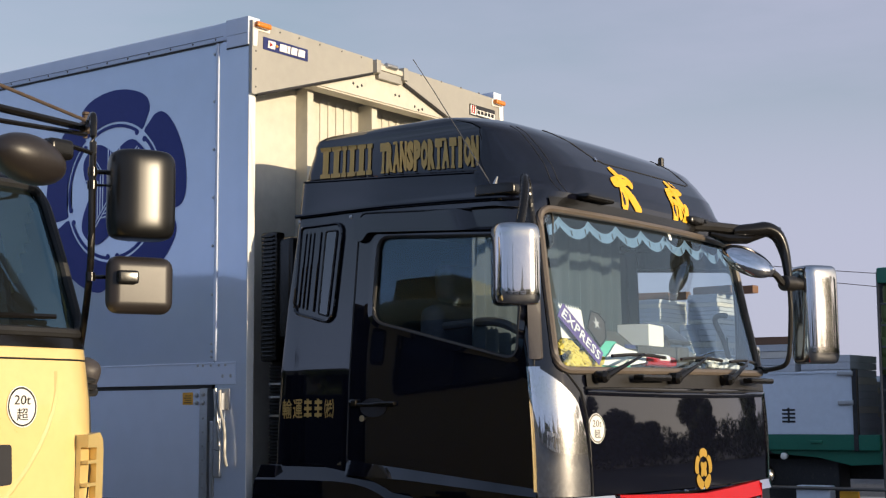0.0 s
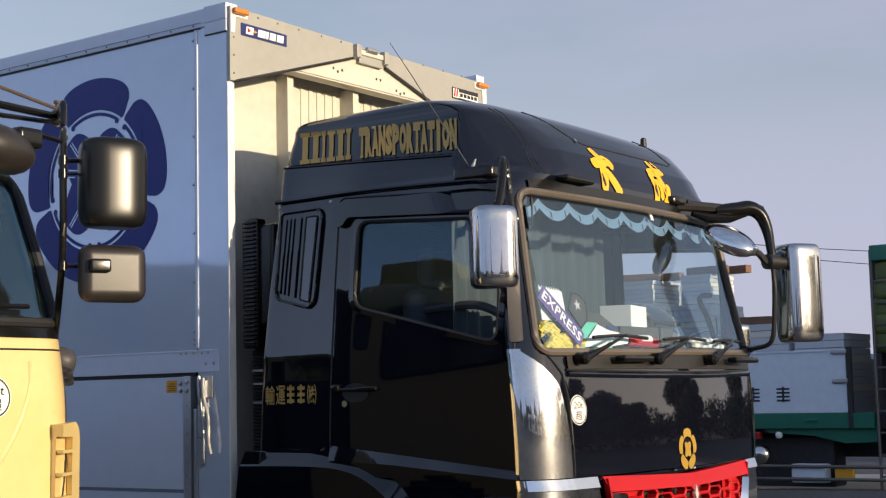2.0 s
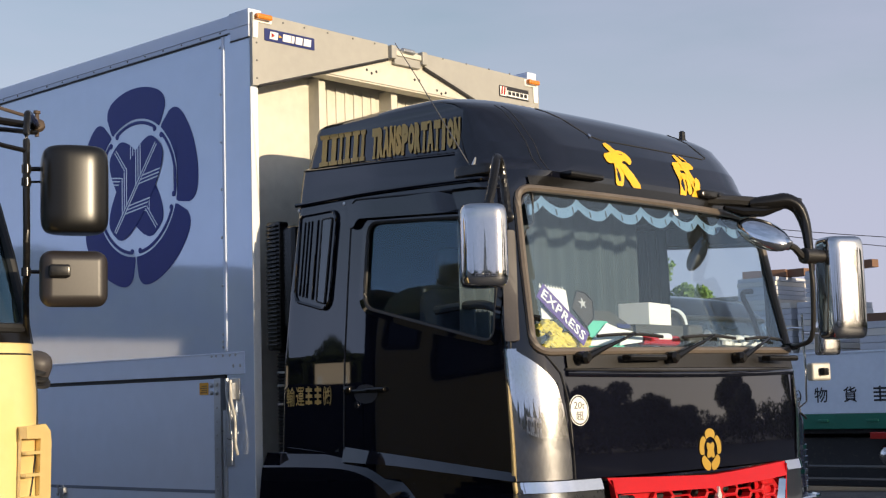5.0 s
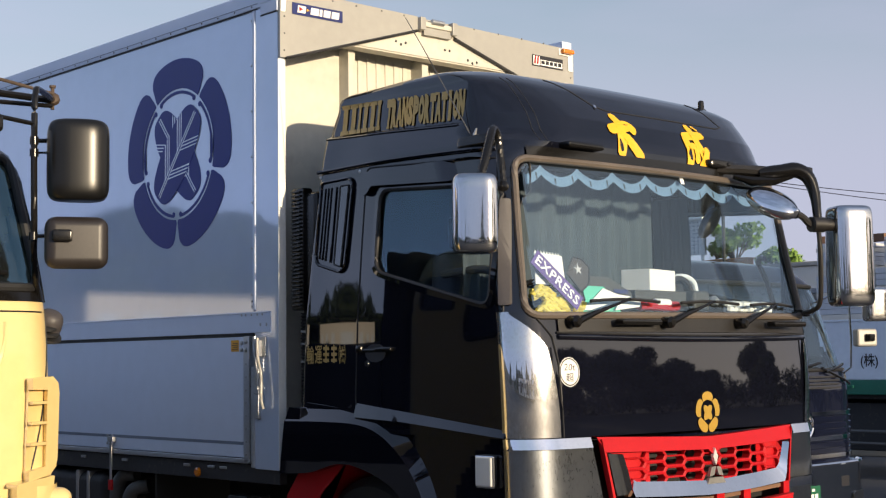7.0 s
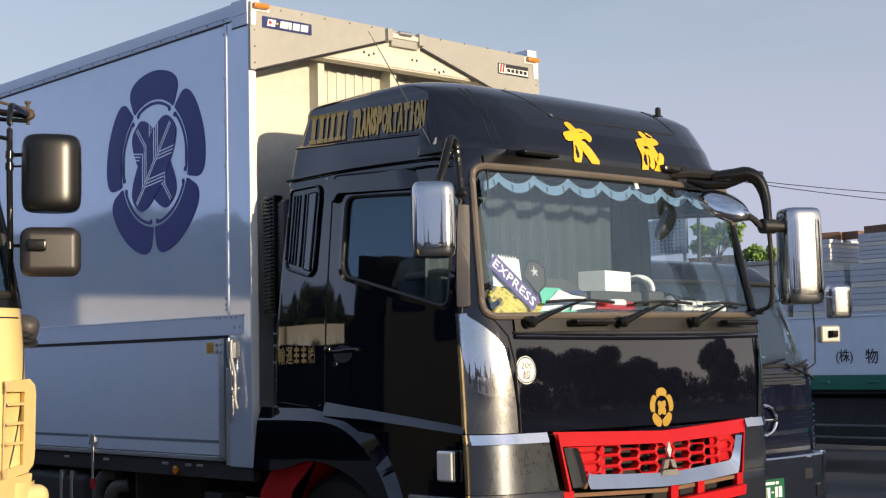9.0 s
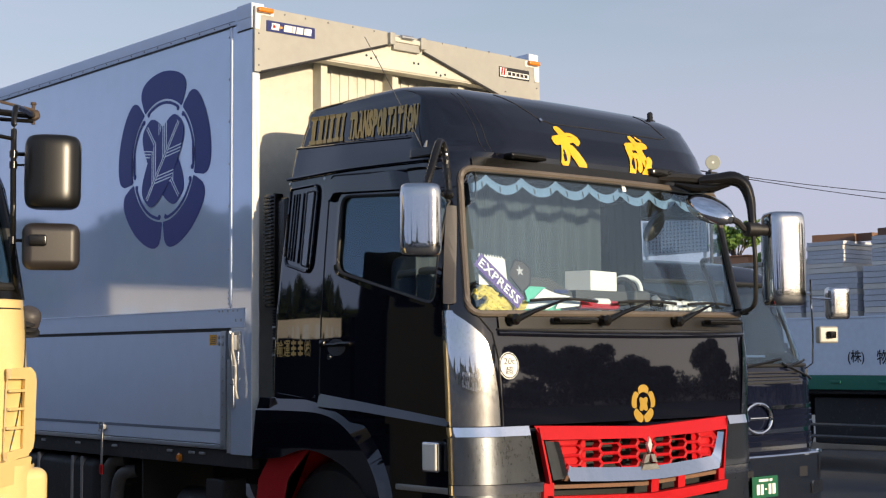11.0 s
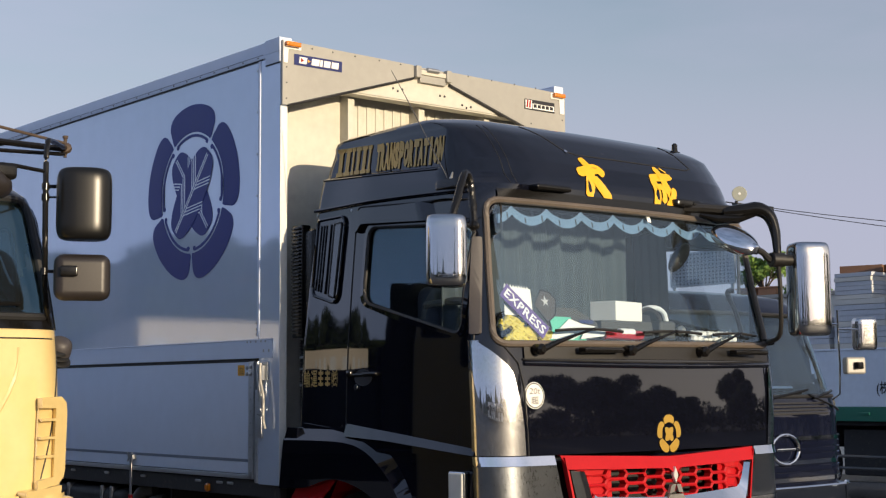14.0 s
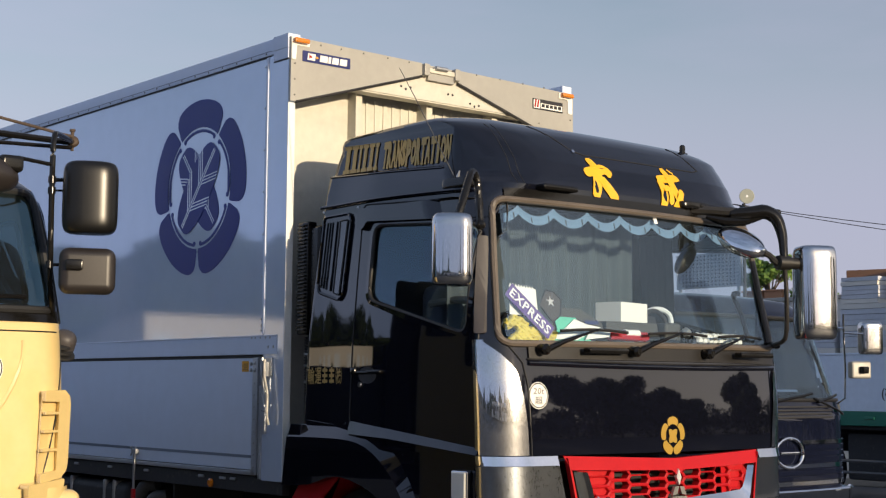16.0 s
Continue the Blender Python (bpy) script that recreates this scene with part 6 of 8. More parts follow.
# mirror arm and mirrors
arm = part("mirror_arm", tube([(-3.160, -0.93, 1.83), (-3.225, -1.02, 1.90), (-3.305, -1.14, 2.03), (-3.340, -1.205, 2.22), (-3.347, -1.213, 2.50), (-3.347, -1.213, 2.68), (-3.337, -1.200, 2.745), (-3.300, -1.15, 2.775), (-3.10, -0.880, 2.795)], 0.0135, 10), M_PLASTIC, cream, "black tubular mirror arm")
part("arm_boot", pebble(0.115, 0.115, 0.135, Matrix.Translation((-3.140, -0.945, 1.795)) @ pose(0, 0, 0, 25, 20, -35), 0.7, 0.9), M_PILLAR, arm, "rubber boot at the foot of the arm")
for k in range(3):
    part("boot_fold", lathe([(0.030, -0.012), (0.058 - 0.006 * k, -0.004), (0.056 - 0.006 * k, 0.006), (0.030, 0.012)], Matrix.Translation((-3.140 - 0.010 * k, -0.945 - 0.014 * k, 1.745 + 0.022 * k)) @ pose(0, 0, 0, 25, 20, -35), 16), M_RUBBER, arm)
part("arm_cap", lathe([(0.012, -0.03), (0.030, -0.012), (0.030, 0.006), (0.012, 0.020)], Matrix.Translation((-3.085, -0.86, 2.800)) @ pose(0, 0, 0, 60, 0, -40), 10), M_RUST, arm, "rusty end clamp")
part("cap_bolt", lathe([(0.009, -0.050), (0.009, 0.045), (0.015, 0.047), (0.015, 0.058)], Matrix.Translation((-3.085, -0.855, 2.803)), 8), M_RUST, arm)
part("stay_bar", tube([(-3.09, -0.865, 2.793), (-3.60, -0.99, 2.775), (-4.1, -1.0, 2.765)], 0.016, 8, n=0), M_PLASTIC, arm)
part("stay_bar", tube([(-3.10, -0.875, 2.765), (-3.60, -0.99, 2.728), (-4.1, -1.0, 2.70)], 0.010, 8, n=0), M_PLASTIC, arm)
part("stay_rod", tube([(-3.10, -0.88, 2.820), (-3.6, -0.99, 2.86), (-4.1, -1.0, 2.90)], 0.0075, 8, n=0), M_RUST, arm, "rusty stay rod")
part("oval_rod", tube([(-3.347, -1.213, 2.615), (-3.53, -1.25, 2.625)], 0.0095, 8, n=0), M_PLASTIC, arm)
for z, r in ((2.545, 0.009), (2.495, 0.005), (2.150, 0.008)):
    part("mirror_stem", tube([(-3.347, -1.213, z), (-3.23, -1.29, z + 0.002)], r, 8, n=0), M_PLASTIC, arm)
    part("stem_clamp", lathe([(0.018, -0.016), (0.018, 0.016)], Matrix.Translation((-3.347, -1.213, z)), 12), M_PLASTIC, arm)
RY = pose(0, 0, 0, 0, 0, -24)
m1 = sub("side_mirror", (-3.207, -1.325, 2.460), pebble(0.252, 0.18, 0.338, RY, 0.30, 0.72), M_MIRRORCAP, cream, "black rounded mirror")
part("mirror_face", bx(-0.10, 0.10, 0.078, 0.082, -0.14, 0.14, 0.004, RY), M_CHROME, m1)
m2 = sub("side_mirror", (-3.212, -1.325, 2.120), housing(0.255, 0.10, 0.215, 0.045, RY, 4, 0.10), M_HOUSING, cream, "black square mirror")
part("mirror_face", bx(-0.10, 0.10, 0.050, 0.054, -0.08, 0.08, 0.004, RY), M_CHROME, m2)
part("mirror_clip", bx(-0.10, -0.02, -0.075, -0.03, 0.0, 0.05, 0.010, RY), M_PLASTIC, m2)
bm = bmesh.new()
bmesh.ops.create_uvsphere(bm, u_segments=24, v_segments=14, radius=1)
bmesh.ops.transform(bm, matrix=pose(0, 0, 0, 0, 8, 10) @ Matrix.Diagonal((0.165, 0.10, 0.085, 1)), verts=bm.verts)
om = sub("front_mirror", (-3.70, -1.29, 2.535), bm, M_HOUSING, cream, "dull brown-black oval front mirror")
part("mirror_knuckle", bx(0.05, 0.16, -0.06, 0.03, 0.01, 0.085, 0.02, seg=3), M_PLASTIC, om)
for x0 in (YX - 0.35, YX + 0.60):
    part("wiper", add_tube(bmesh.new(), [YCAB.front(x0 + 0.40 * k / 8, 1.995 + 0.01 * k / 8, 0.02) for k in range(9)], 0.011, 6), M_PLASTIC, cream)
# low bed behind the cab
part("bed_floor", bx(YX - 1.22, YX + 1.22, 1.12, 8.2, 1.02, 1.14, 0.02), M_DARK, cream)
for x in (YX - 1.22, YX + 1.19):
    part("bed_side", bx(x, x + 0.03, 1.50, 8.2, 1.10, 1.815, 0.006), M_DARK, cream, "dark drop side of the bed")
part("headboard", bx(YX - 1.2, YX + 1.2, 1.50, 1.54, 1.0, 2.0, 0.01), M_DARK, cream)
part("frame_rail", bx(YX - 0.45, YX + 0.45, -0.8, 8.0, 0.70, 1.0, 0.02), M_DARK, cream)
for x in (YX - 1.0, YX + 1.0):
    for y in (0.0, 6.2):
        wheel(cream, (x, y, 0.51), M_GALV, "black tyre on a grey rim", flip=x > YX)

load = thing("covered_load", (0, 0, 0), "dark canvas bundle roped down behind a cream cab", "load")
bm = bmesh.new()
add_box(bm, YX - 1.20, YX + 1.22, 1.13, 1.46, 1.14, 2.64, 0.05, None, 3)
bmesh.ops.subdivide_edges(bm, edges=[e for e in bm.edges if e.calc_length() > 0.2], cuts=11, use_grid_fill=True)
for v in bm.verts:
    k = max(0.0, (v.co.z - 1.3) / 1.3)
    v.co += Vector((0.03, 0.03, 0.045)) * k * (noise.noise(v.co * 5.0) + 0.5 * noise.noise(v.co * 13.0))
part("canvas", bm, M_CANVAS, load, "", False)

# ---------------------------------------------------------------- dark navy lorry on the other side
NX = 3.30
NCAB = Shell([
    (0.45, 1.07, -0.37, 1.3, 0.40, 0.35, 0.10),
    (0.80, 1.08, -0.37, 1.3, 0.40, 0.35, 0.10),
    (1.38, 1.08, -0.36, 1.3, 0.38, 0.34, 0.10),
    (1.50, 1.07, -0.33, 1.3, 0.38, 0.34, 0.10),
    (2.10, 1.01, -0.12, 1.28, 0.34, 0.32, 0.10),
    (2.23, 0.98, -0.05, 1.26, 0.32, 0.30, 0.10),
    (2.34, 0.90, 0.08, 1.20, 0.30, 0.30, 0.10),
    (2.385, 0.75, 0.30, 1.10, 0.28, 0.28, 0.10),
], NX)
navy = thing("lorry", (0, 0, 0), "dark navy lorry with chrome mirrors parked behind", "lorry")
NS = rpoly([(NX - 1.03, 1.515), (NX + 1.03, 1.515), (NX + 0.95, 2.19), (NX - 0.95, 2.19)], 0.06)
ND = rpoly([(0.05, 1.62), (0.14, 2.16), (0.95, 2.16), (1.0, 1.55)], 0.05)
pc, nr_ = NCAB.grid([0.62 + 0.04 * k for k in range(41)] + [2.25, 2.28, 2.31, 2.34, 2.36, 2.375, 2.385], lambda c, k: None if (c.y < 0.2 and inside((c.x, c.z), NS)) or (abs(c.x - NX) > 0.9 and inside((c.y, c.z), ND)) else "shell", 30, 8, 30)
sh = pc["shell"]
sh.faces.new([sh.verts.new(p) for p in nr_[-1]])
bmesh.ops.remove_doubles(sh, verts=sh.verts, dist=0.0005)
bmesh.ops.triangulate(sh, faces=[f for f in sh.faces if len(f.verts) > 4])
part("cab_shell", sh, M_NAVYTRUCK, navy, "dark navy cab")


def on_navy(off):
    return lambda u, v, d: NCAB.front(u, v, off + d)


ns = part("windscreen", surf_grid(NX - 1.04, NX + 1.04, 1.505, 2.25, 50, 26, on_navy(-0.010), lambda u, v: inside((u, v), NS)), G_SCREEN, navy, "windscreen")
ns.visible_shadow = False
part("windscreen_gasket", add_tube(bmesh.new(), [NCAB.front(u, v, 0.003) for u, v in dense(NS)], 0.016, 8, True), M_RUBBER, ns)
for s_ in (-1, 1):
    nd = part("side_window", surf_grid(0.0, 1.02, 1.53, 2.22, 24, 20, lambda u, v, d: NCAB.side(u, v, s_, -0.008), lambda u, v: inside((u, v), ND)), G_DARK, navy)
part("cab_back", bx(NX - 0.95, NX + 0.95, 1.15, 1.2, 0.6, 2.28, 0), M_DARK, navy)
part("dashboard", bx(NX - 0.98, NX + 0.98, -0.20, 0.15, 1.20, 1.50, 0.04), M_DASH, navy)
for x in (NX - 0.5, NX + 0.5):
    part("seat", bx(x - 0.24, x + 0.24, 0.65, 0.85, 1.2, 2.05, 0.07, seg=3), M_SEAT, navy)
ring = bmesh.new()
add_tube(ring, [NCAB.front(NX - 0.01 + 0.175 * math.cos(2 * math.pi * k / 40), 1.097 + 0.117 * math.sin(2 * math.pi * k / 40), 0.025) for k in range(40)], 0.015, 8, True)
badge = part("front_badge", ring, M_CHROME, navy, "oval chrome badge")
part("badge_bar", bx(NX - 0.13, NX + 0.11, -0.405, -0.375, 1.085, 1.108, 0.006), M_CHROME, badge)
for z, x0, x1, m_ in ((1.165, 0.17, 1.02, M_CHROME), (1.165, -1.02, -0.19, M_CHROME), (0.975, -0.98, 0.98, M_CHROME), (1.123, 0.2, 0.99, M_NAVYTRUCK), (1.074, 0.2, 0.985, M_NAVYTRUCK), (1.026, 0.2, 0.98, M_NAVYTRUCK), (0.925, -0.9, 0.95, M_NAVYTRUCK), (0.880, -0.9, 0.94, M_NAVYTRUCK), (0.838, -0.9, 0.92, M_CHROME)):
    part("front_bar", slab([(NX + x0 + (x1 - x0) * k / 10, z) for k in range(11)] + [(NX + x1 - (x1 - x0) * k / 10, z + 0.032) for k in range(11)], 0.018, on_navy(0.004)), m_, navy)
for k in range(4):
    part("air_slat", slab([(NX - 0.9 + 1.55 * i / 8, 1.455 - 0.028 * k) for i in range(9)] + [(NX + 0.65 - 1.55 * i / 8, 1.468 - 0.028 * k) for i in range(9)], 0.012, on_navy(0.003)), M_RUBBER, navy)
bmp = part("bumper", surf_grid(NX - 1.05, NX + 1.05, 0.36, 0.80, 40, 8, on_navy(0.10)), M_CASE, navy, "chrome bumper")
part("bumper_top", surf_grid(NX - 1.05, NX + 1.05, 0.0, 1.0, 30, 2, lambda u, v, d: NCAB.front(u, 0.80, 0.10 * v)), M_CHROME_W, bmp)
part("bumper_lip", add_tube(bmesh.new(), [NCAB.front(NX - 1.0 + 2.0 * k / 30, 0.80, 0.10) for k in range(31)], 0.014, 6), M_CHROME, bmp)
part("bumper_slot", slab([(NX - 0.30, 0.62), (NX + 0.55, 0.62), (NX + 0.55, 0.70), (NX - 0.30, 0.70)], 0.004, on_navy(0.103)), M_INK, bmp, "", False)
part("fog_lamp", slab(rrect(NX + 0.62, NX + 0.88, 0.47, 0.57, 0.02), 0.012, on_navy(0.103)), M_SMOKE, bmp)
pl = part("number_plate", bx(NX - 0.250, NX + 0.080, -0.500, -0.492, 0.490, 0.655, 0.004), M_PLATE, navy, "dark green plate with pale bars")
for a, b, z0, z1 in ((-0.06, 0.06, 0.565, 0.585), (0.075, 0.11, 0.565, 0.585), (-0.09, -0.055, 0.465, 0.545), (-0.04, -0.005, 0.465, 0.545), (0.015, 0.04, 0.50, 0.512), (0.06, 0.095, 0.465, 0.545), (0.11, 0.15, 0.465, 0.545)):
    part("plate_bar", bx(NX + a - 0.110, NX + b - 0.110, -0.503, -0.4995, z0 + 0.05, z1 + 0.05, 0), M_WHITE, pl)
for x0, x1, z1 in ((-0.15, 0.40, 1.70), (0.45, 0.80, 1.69)):
    part("wiper", add_tube(bmesh.new(), [NCAB.front(NX + x0 + (x1 - x0) * k / 6, 1.50 + (z1 - 1.63) * k / 6, 0.03) for k in range(7)], 0.011, 6), M_PLASTIC, navy)
part("wiper", add_tube(bmesh.new(), [NCAB.front(NX + 0.40 + 0.45 * k / 6, 1.53 - 0.13 * k / 6, 0.03) for k in range(7)], 0.010, 6), M_PLASTIC, navy)
na = part("mirror_arm", tube([(4.20, -0.12, 1.50), (4.25, -0.25, 1.53), (4.25, -0.25, 2.05), (4.25, -0.25, 2.24)], 0.008, 8, n=2), M_CHROME, navy, "bright chrome mirror pole")
part("mirror_stay", tube([(4.10, 0.0, 2.05), (4.18, -0.15, 2.12), (4.25, -0.25, 2.12)], 0.010, 6), M_CHROME, na)
part("mirror_stay", tube([(4.25, -0.25, 2.08), (4.55, -0.27, 2.08)], 0.010, 6, n=0), M_CHROME, na)
nm = sub("side_mirror", (4.61, -0.27, 2.045), pebble(0.20, 0.13, 0.28, pose(0, 0, 0, 0, 0, -30), 0.25, 0.45), M_CASE, navy, "chrome mirror")
nm2 = sub("side_mirror", (4.44, -0.27, 1.770), housing(0.18, 0.09, 0.145, 0.02, pose(0, 0, 0, 0, 0, -30)), M_GREYPAN, navy, "square silver mirror")
part("mirror_clip", bx(-0.05, 0.03, -0.08, -0.03, -0.03, 0.03, 0.01), M_PLASTIC, nm2)
part("load_body", bx(NX - 1.05, NX + 1.05, 1.5, 6.5, 0.9, 1.5, 0.02), M_NAVYTRUCK, navy, "low navy bed")
part("frame_rail", bx(NX - 0.4, NX + 0.4, 0.0, 6.5, 0.55, 0.9, 0.02), M_DARK, navy)
for x in (NX - 0.88, NX + 0.88):
    for y in (0.75, 5.0):
        wheel(navy, (x, y, 0.46), M_GALV, "black tyre on a grey rim", r=0.46, w=0.25, flip=x > NX)

# ---------------------------------------------------------------- flatbed with a green bed across the yard
GD = Vector((0, -1, 0))
GN = Vector((-1, 0, 0))
GO = Vector((11.0, 3.69, 0))
GM = Matrix(((GD.x, -GN.x, 0, GO.x), (GD.y, -GN.y, 0, GO.y), (0, 0, 1, 0), (0, 0, 0, 1)))
flat = new("flatbed_lorry")
flat.matrix_basis = GM
tagged(flat, "green and pale grey flatbed lorry stacked with boards", "lorry")


def gpart(name, x0, x1, y0, y1, z0, z1, m_, bev=0.01, label="", parent=None):
    return part(name, bx(x0, x1, y0, y1, z0, z1, bev), m_, parent or flat, label)


# local frame: x along the side towards its cab, y away from the viewer, z up
gate = gpart("side_gate", -4.2, 2.52, 0.0, 0.04, 1.31, 2.09, M_WHITEGATE, 0.006, "pale grey drop-side gate")
gpart("gate_rim", -4.2, 2.52, -0.012, 0.05, 2.085, 2.115, M_WHITEGATE, 0.006, "", gate)
gpart("gate_post", 2.52, 2.58, -0.02, 0.06, 1.10, 2.14, M_DARK, 0.006, "", gate)
for z in (2.05, 1.68):
    gpart("gate_latch", 2.33, 2.54, -0.035, 0.0, z, z + 0.06, M_GALV, 0.012, "", gate)
rail = gpart("bed_rail", -4.2, 2.85, -0.01, 0.12, 1.11, 1.308, M_GREEN, 0.01, "green bed rail")
for x in (-3.4, -2.6, -1.8, -1.0, -0.4, 0.35, 1.05, 1.95):
    gpart("rail_hinge", x, x + 0.16, -0.035, 0.0, 1.20, 1.235, M_GREEN, 0.006, "", rail)
part("bed_skirt", slab([(1.35, 1.112), (2.85, 1.112), (2.85, 0.94), (2.45, 0.92), (2.0, 1.02), (1.4, 1.06)], 0.05, lambda u, v, d: Vector((u, 0.06 + d, v))), M_GREEN, flat, "green skirt", False)
gpart("bed_floor", -4.2, 2.8, 0.1, 2.3, 1.05, 1.2, M_DARK)
gpart("far_gate", -4.2, 2.52, 2.28, 2.32, 1.2, 2.09, M_WHITEGATE)
gpart("frame_rail", -4.2, 5.0, 0.75, 1.6, 0.72, 1.05, M_DARK)
gpart("gear_box", -0.9, 2.2, 0.3, 0.7, 0.35, 1.0, M_DARK, 0.03)
gpart("tail_lamp", 1.08, 1.32, -0.02, 0.1, 0.98, 1.07, M_REDLENS, 0.01, "red lamp")
part("work_lamp", lathe([(0.045, -0.03), (0.045, 0.02), (0.02, 0.03)], Matrix.Translation((1.58, 0.0, 1.03)) @ pose(0, 0, 0, 90, 0, 0), 14), M_LENSW, flat, "round white lamp")
bm = bmesh.new()
bmesh.ops.create_uvsphere(bm, u_segments=20, v_segments=12, radius=0.13)
tk = sub("air_tank", (1.32, 0.0, 0.78), bm, M_CHROME_W, flat, "polished round tank end")
for z in (0.63, 0.47):
    part("guard_bar", add_tube(bmesh.new(), [(-4.0, -0.03, z), (3.2, -0.03, z)], 0.022, 8), M_DULL, flat, "underrun guard bar")
gpart("guard_box", 1.72, 2.18, 0.0, 0.2, 0.42, 0.66, M_WHITEGATE, 0.02)
gpart("guard_marker", 2.30, 2.55, 0.0, 0.05, 0.48, 0.60, M_YTAG, 0.01)
for x in (-2.8, -1.5, 4.3):
    t_ = sub("wheel", (x, 0.35, 0.5), lathe([(0.28, -0.13), (0.44, -0.14), (0.5, -0.08), (0.5, 0.1), (0.44, 0.14), (0.28, 0.13)], pose(0, 0, 0, 90, 0, 0), 32), M_RUBBER, flat, "black tyre")
    part("rim", lathe([(0.28, 0.1), (0.24, 0.08), (0.15, 0.04), (0.12, 0.12), (0.02, 0.13)], pose(0, 0, 0, 90, 0, 0), 24), M_GALV, t_)
# headboard with a ladder and a green tarpaulin
lad = gpart("ladder", 2.89, 2.925, -0.04, 0.0, 0.35, 3.35, M_DULL, 0.01, "dull grey ladder")
gpart("ladder_rail", 3.20, 3.235, -0.04, 0.0, 0.35, 3.35, M_DULL, 0.01, "", lad)
for k in range(11):
    gpart("rung", 2.91, 3.22, -0.03, -0.01, 0.5 + 0.27 * k, 0.525 + 0.27 * k, M_DULL, 0.006, "", lad)
gpart("headboard", 2.87, 2.95, 0.1, 2.3, 1.1, 3.3, M_DARK, 0.02)
gpart("head_cap", 2.90, 3.2, -0.05, 0.25, 3.20, 3.40, M_GREEN, 0.02)
bm = bmesh.new()
rng = random.Random(4)
for k in range(5):
    add_box(bm, 2.85 + 0.02 * k, 3.5, 0.02 - 0.03 * (k % 2), 2.2, 2.05 + 0.22 * k, 2.32 + 0.22 * k, 0.07, None, 3)
part("tarpaulin", bm, M_TARP, flat, "rolled olive green tarpaulin")
gpart("cab_body", 3.60, 5.3, 0.0, 2.3, 0.6, 2.75, M_GREEN, 0.10, "green cab")
# writing on the gate: common words lettered, the name in bars
gl = lambda u, v, d: Vector((u, -0.004 - d, v))
for c, ch in ((0.0, "(\u682a)"), (0.415, "\u7269"), (0.83, "\u8ca8"), (1.245, None), (1.66, None)):
    bm = bmesh.new()
    if ch:
        h_ = 0.13 if len(ch) > 1 else 0.095
        add_writing(bm, ch, c - h_, c + h_, 1.455, 1.655, gl, 0.012)
    else:
        for k in range(4):
            add_slab(bm, [(c - 0.09, 1.462 + 0.05 * k), (c + 0.09, 1.462 + 0.05 * k), (c + 0.09, 1.486 + 0.05 * k), (c - 0.09, 1.486 + 0.05 * k)], 0.001, gl)
        add_slab(bm, [(c - 0.014, 1.455), (c + 0.014, 1.455), (c + 0.014, 1.655), (c - 0.014, 1.655)], 0.0006, gl)
    part("gate_letter", bm, M_INK, gate, "dark writing", False)
# cargo: stacks of boards
rng = random.Random(11)
LOADS = (
    # x0, x1, y0, y1, foot, boards, thickness, timbers
    (-0.86, -0.03, 0.12, 1.25, 1.20, 21, 0.0765, 0), (-0.86, -0.26, 0.16, 1.00, 2.81, 6, 0.062, 2),
    (0.08, 0.62, 0.10, 1.20, 1.20, 20, 0.0800, 0), (0.16, 0.60, 0.20, 0.95, 2.81, 7, 0.058, 2),
    (-2.6, -0.95, 0.12, 1.25, 1.20, 18, 0.0765, 1), (0.95, 1.72, 0.10, 1.1, 1.20, 14, 0.092, 1), (1.80, 2.46, 0.12, 1.1, 1.20, 12, 0.094, 0),
    (0.70, 2.40, 1.25, 2.2, 1.20, 10, 0.080, 0), (-2.4, 0.60, 1.35, 2.2, 1.20, 17, 0.085, 0))
for i, (x0, x1, y0, y1, z, n, dz, beams) in enumerate(LOADS):
    st = thing("board_stack", (0, 0, 0), "stack of pale grey boards on the flatbed", "boards", "stacks of boards")
    st.matrix_basis = GM
    for k in range(n):
        jx, jy = rng.uniform(-0.006, 0.006), rng.uniform(-0.006, 0.006)
        part("board", bx(x0 + jx, x1 + jx, y0 + jy, y1 + jy, z, z + dz - 0.005, 0.003), M_BOARD if k % 4 else M_WALLW, st)
        z += dz
    for k in range(beams):
        a = x0 + 0.08 + 0.22 * k
        tb = thing("timber", (0, 0, 0), "weathered timber lying on the boards", "timber", "timbers on the load")
        tb.matrix_basis = GM @ Matrix.Translation((a, y0 + 0.10 + 0.25 * k, z + 0.001)) @ pose(0, 0, 0, 0, 0, rng.uniform(-15, 15))
        part("beam", bx(-0.05, 0.56, 0.0, 0.14, 0.0, 0.105, 0.008), M_WOOD, tb)

# ---------------------------------------------------------------- surroundings
def leaf_cloud(bm, centre, radii, n, size, rng):
    """Leaf quads scattered in a lumpy shell."""
    for _ in range(n):
        d = Vector((rng.gauss(0, 1), rng.gauss(0, 1), rng.gauss(0, 1))).normalized()
        r = rng.uniform(0.45, 1.0) ** 0.6
        p = Vector((centre[0] + d.x * radii[0] * r, centre[1] + d.y * radii[1] * r, centre[2] + d.z * radii[2] * r))
        a = Vector((rng.gauss(0, 1), rng.gauss(0, 1), rng.gauss(0, 1))).normalized()
        b = a.cross(d)
        if b.length < 0.1:
            continue
        b.normalize()
        s = size * rng.uniform(0.6, 1.4)
        bm.faces.new([bm.verts.new(p + a * s * u + b * s * v) for u, v in ((-1, 0), (0, -0.6), (1, 0), (0, 0.6))])


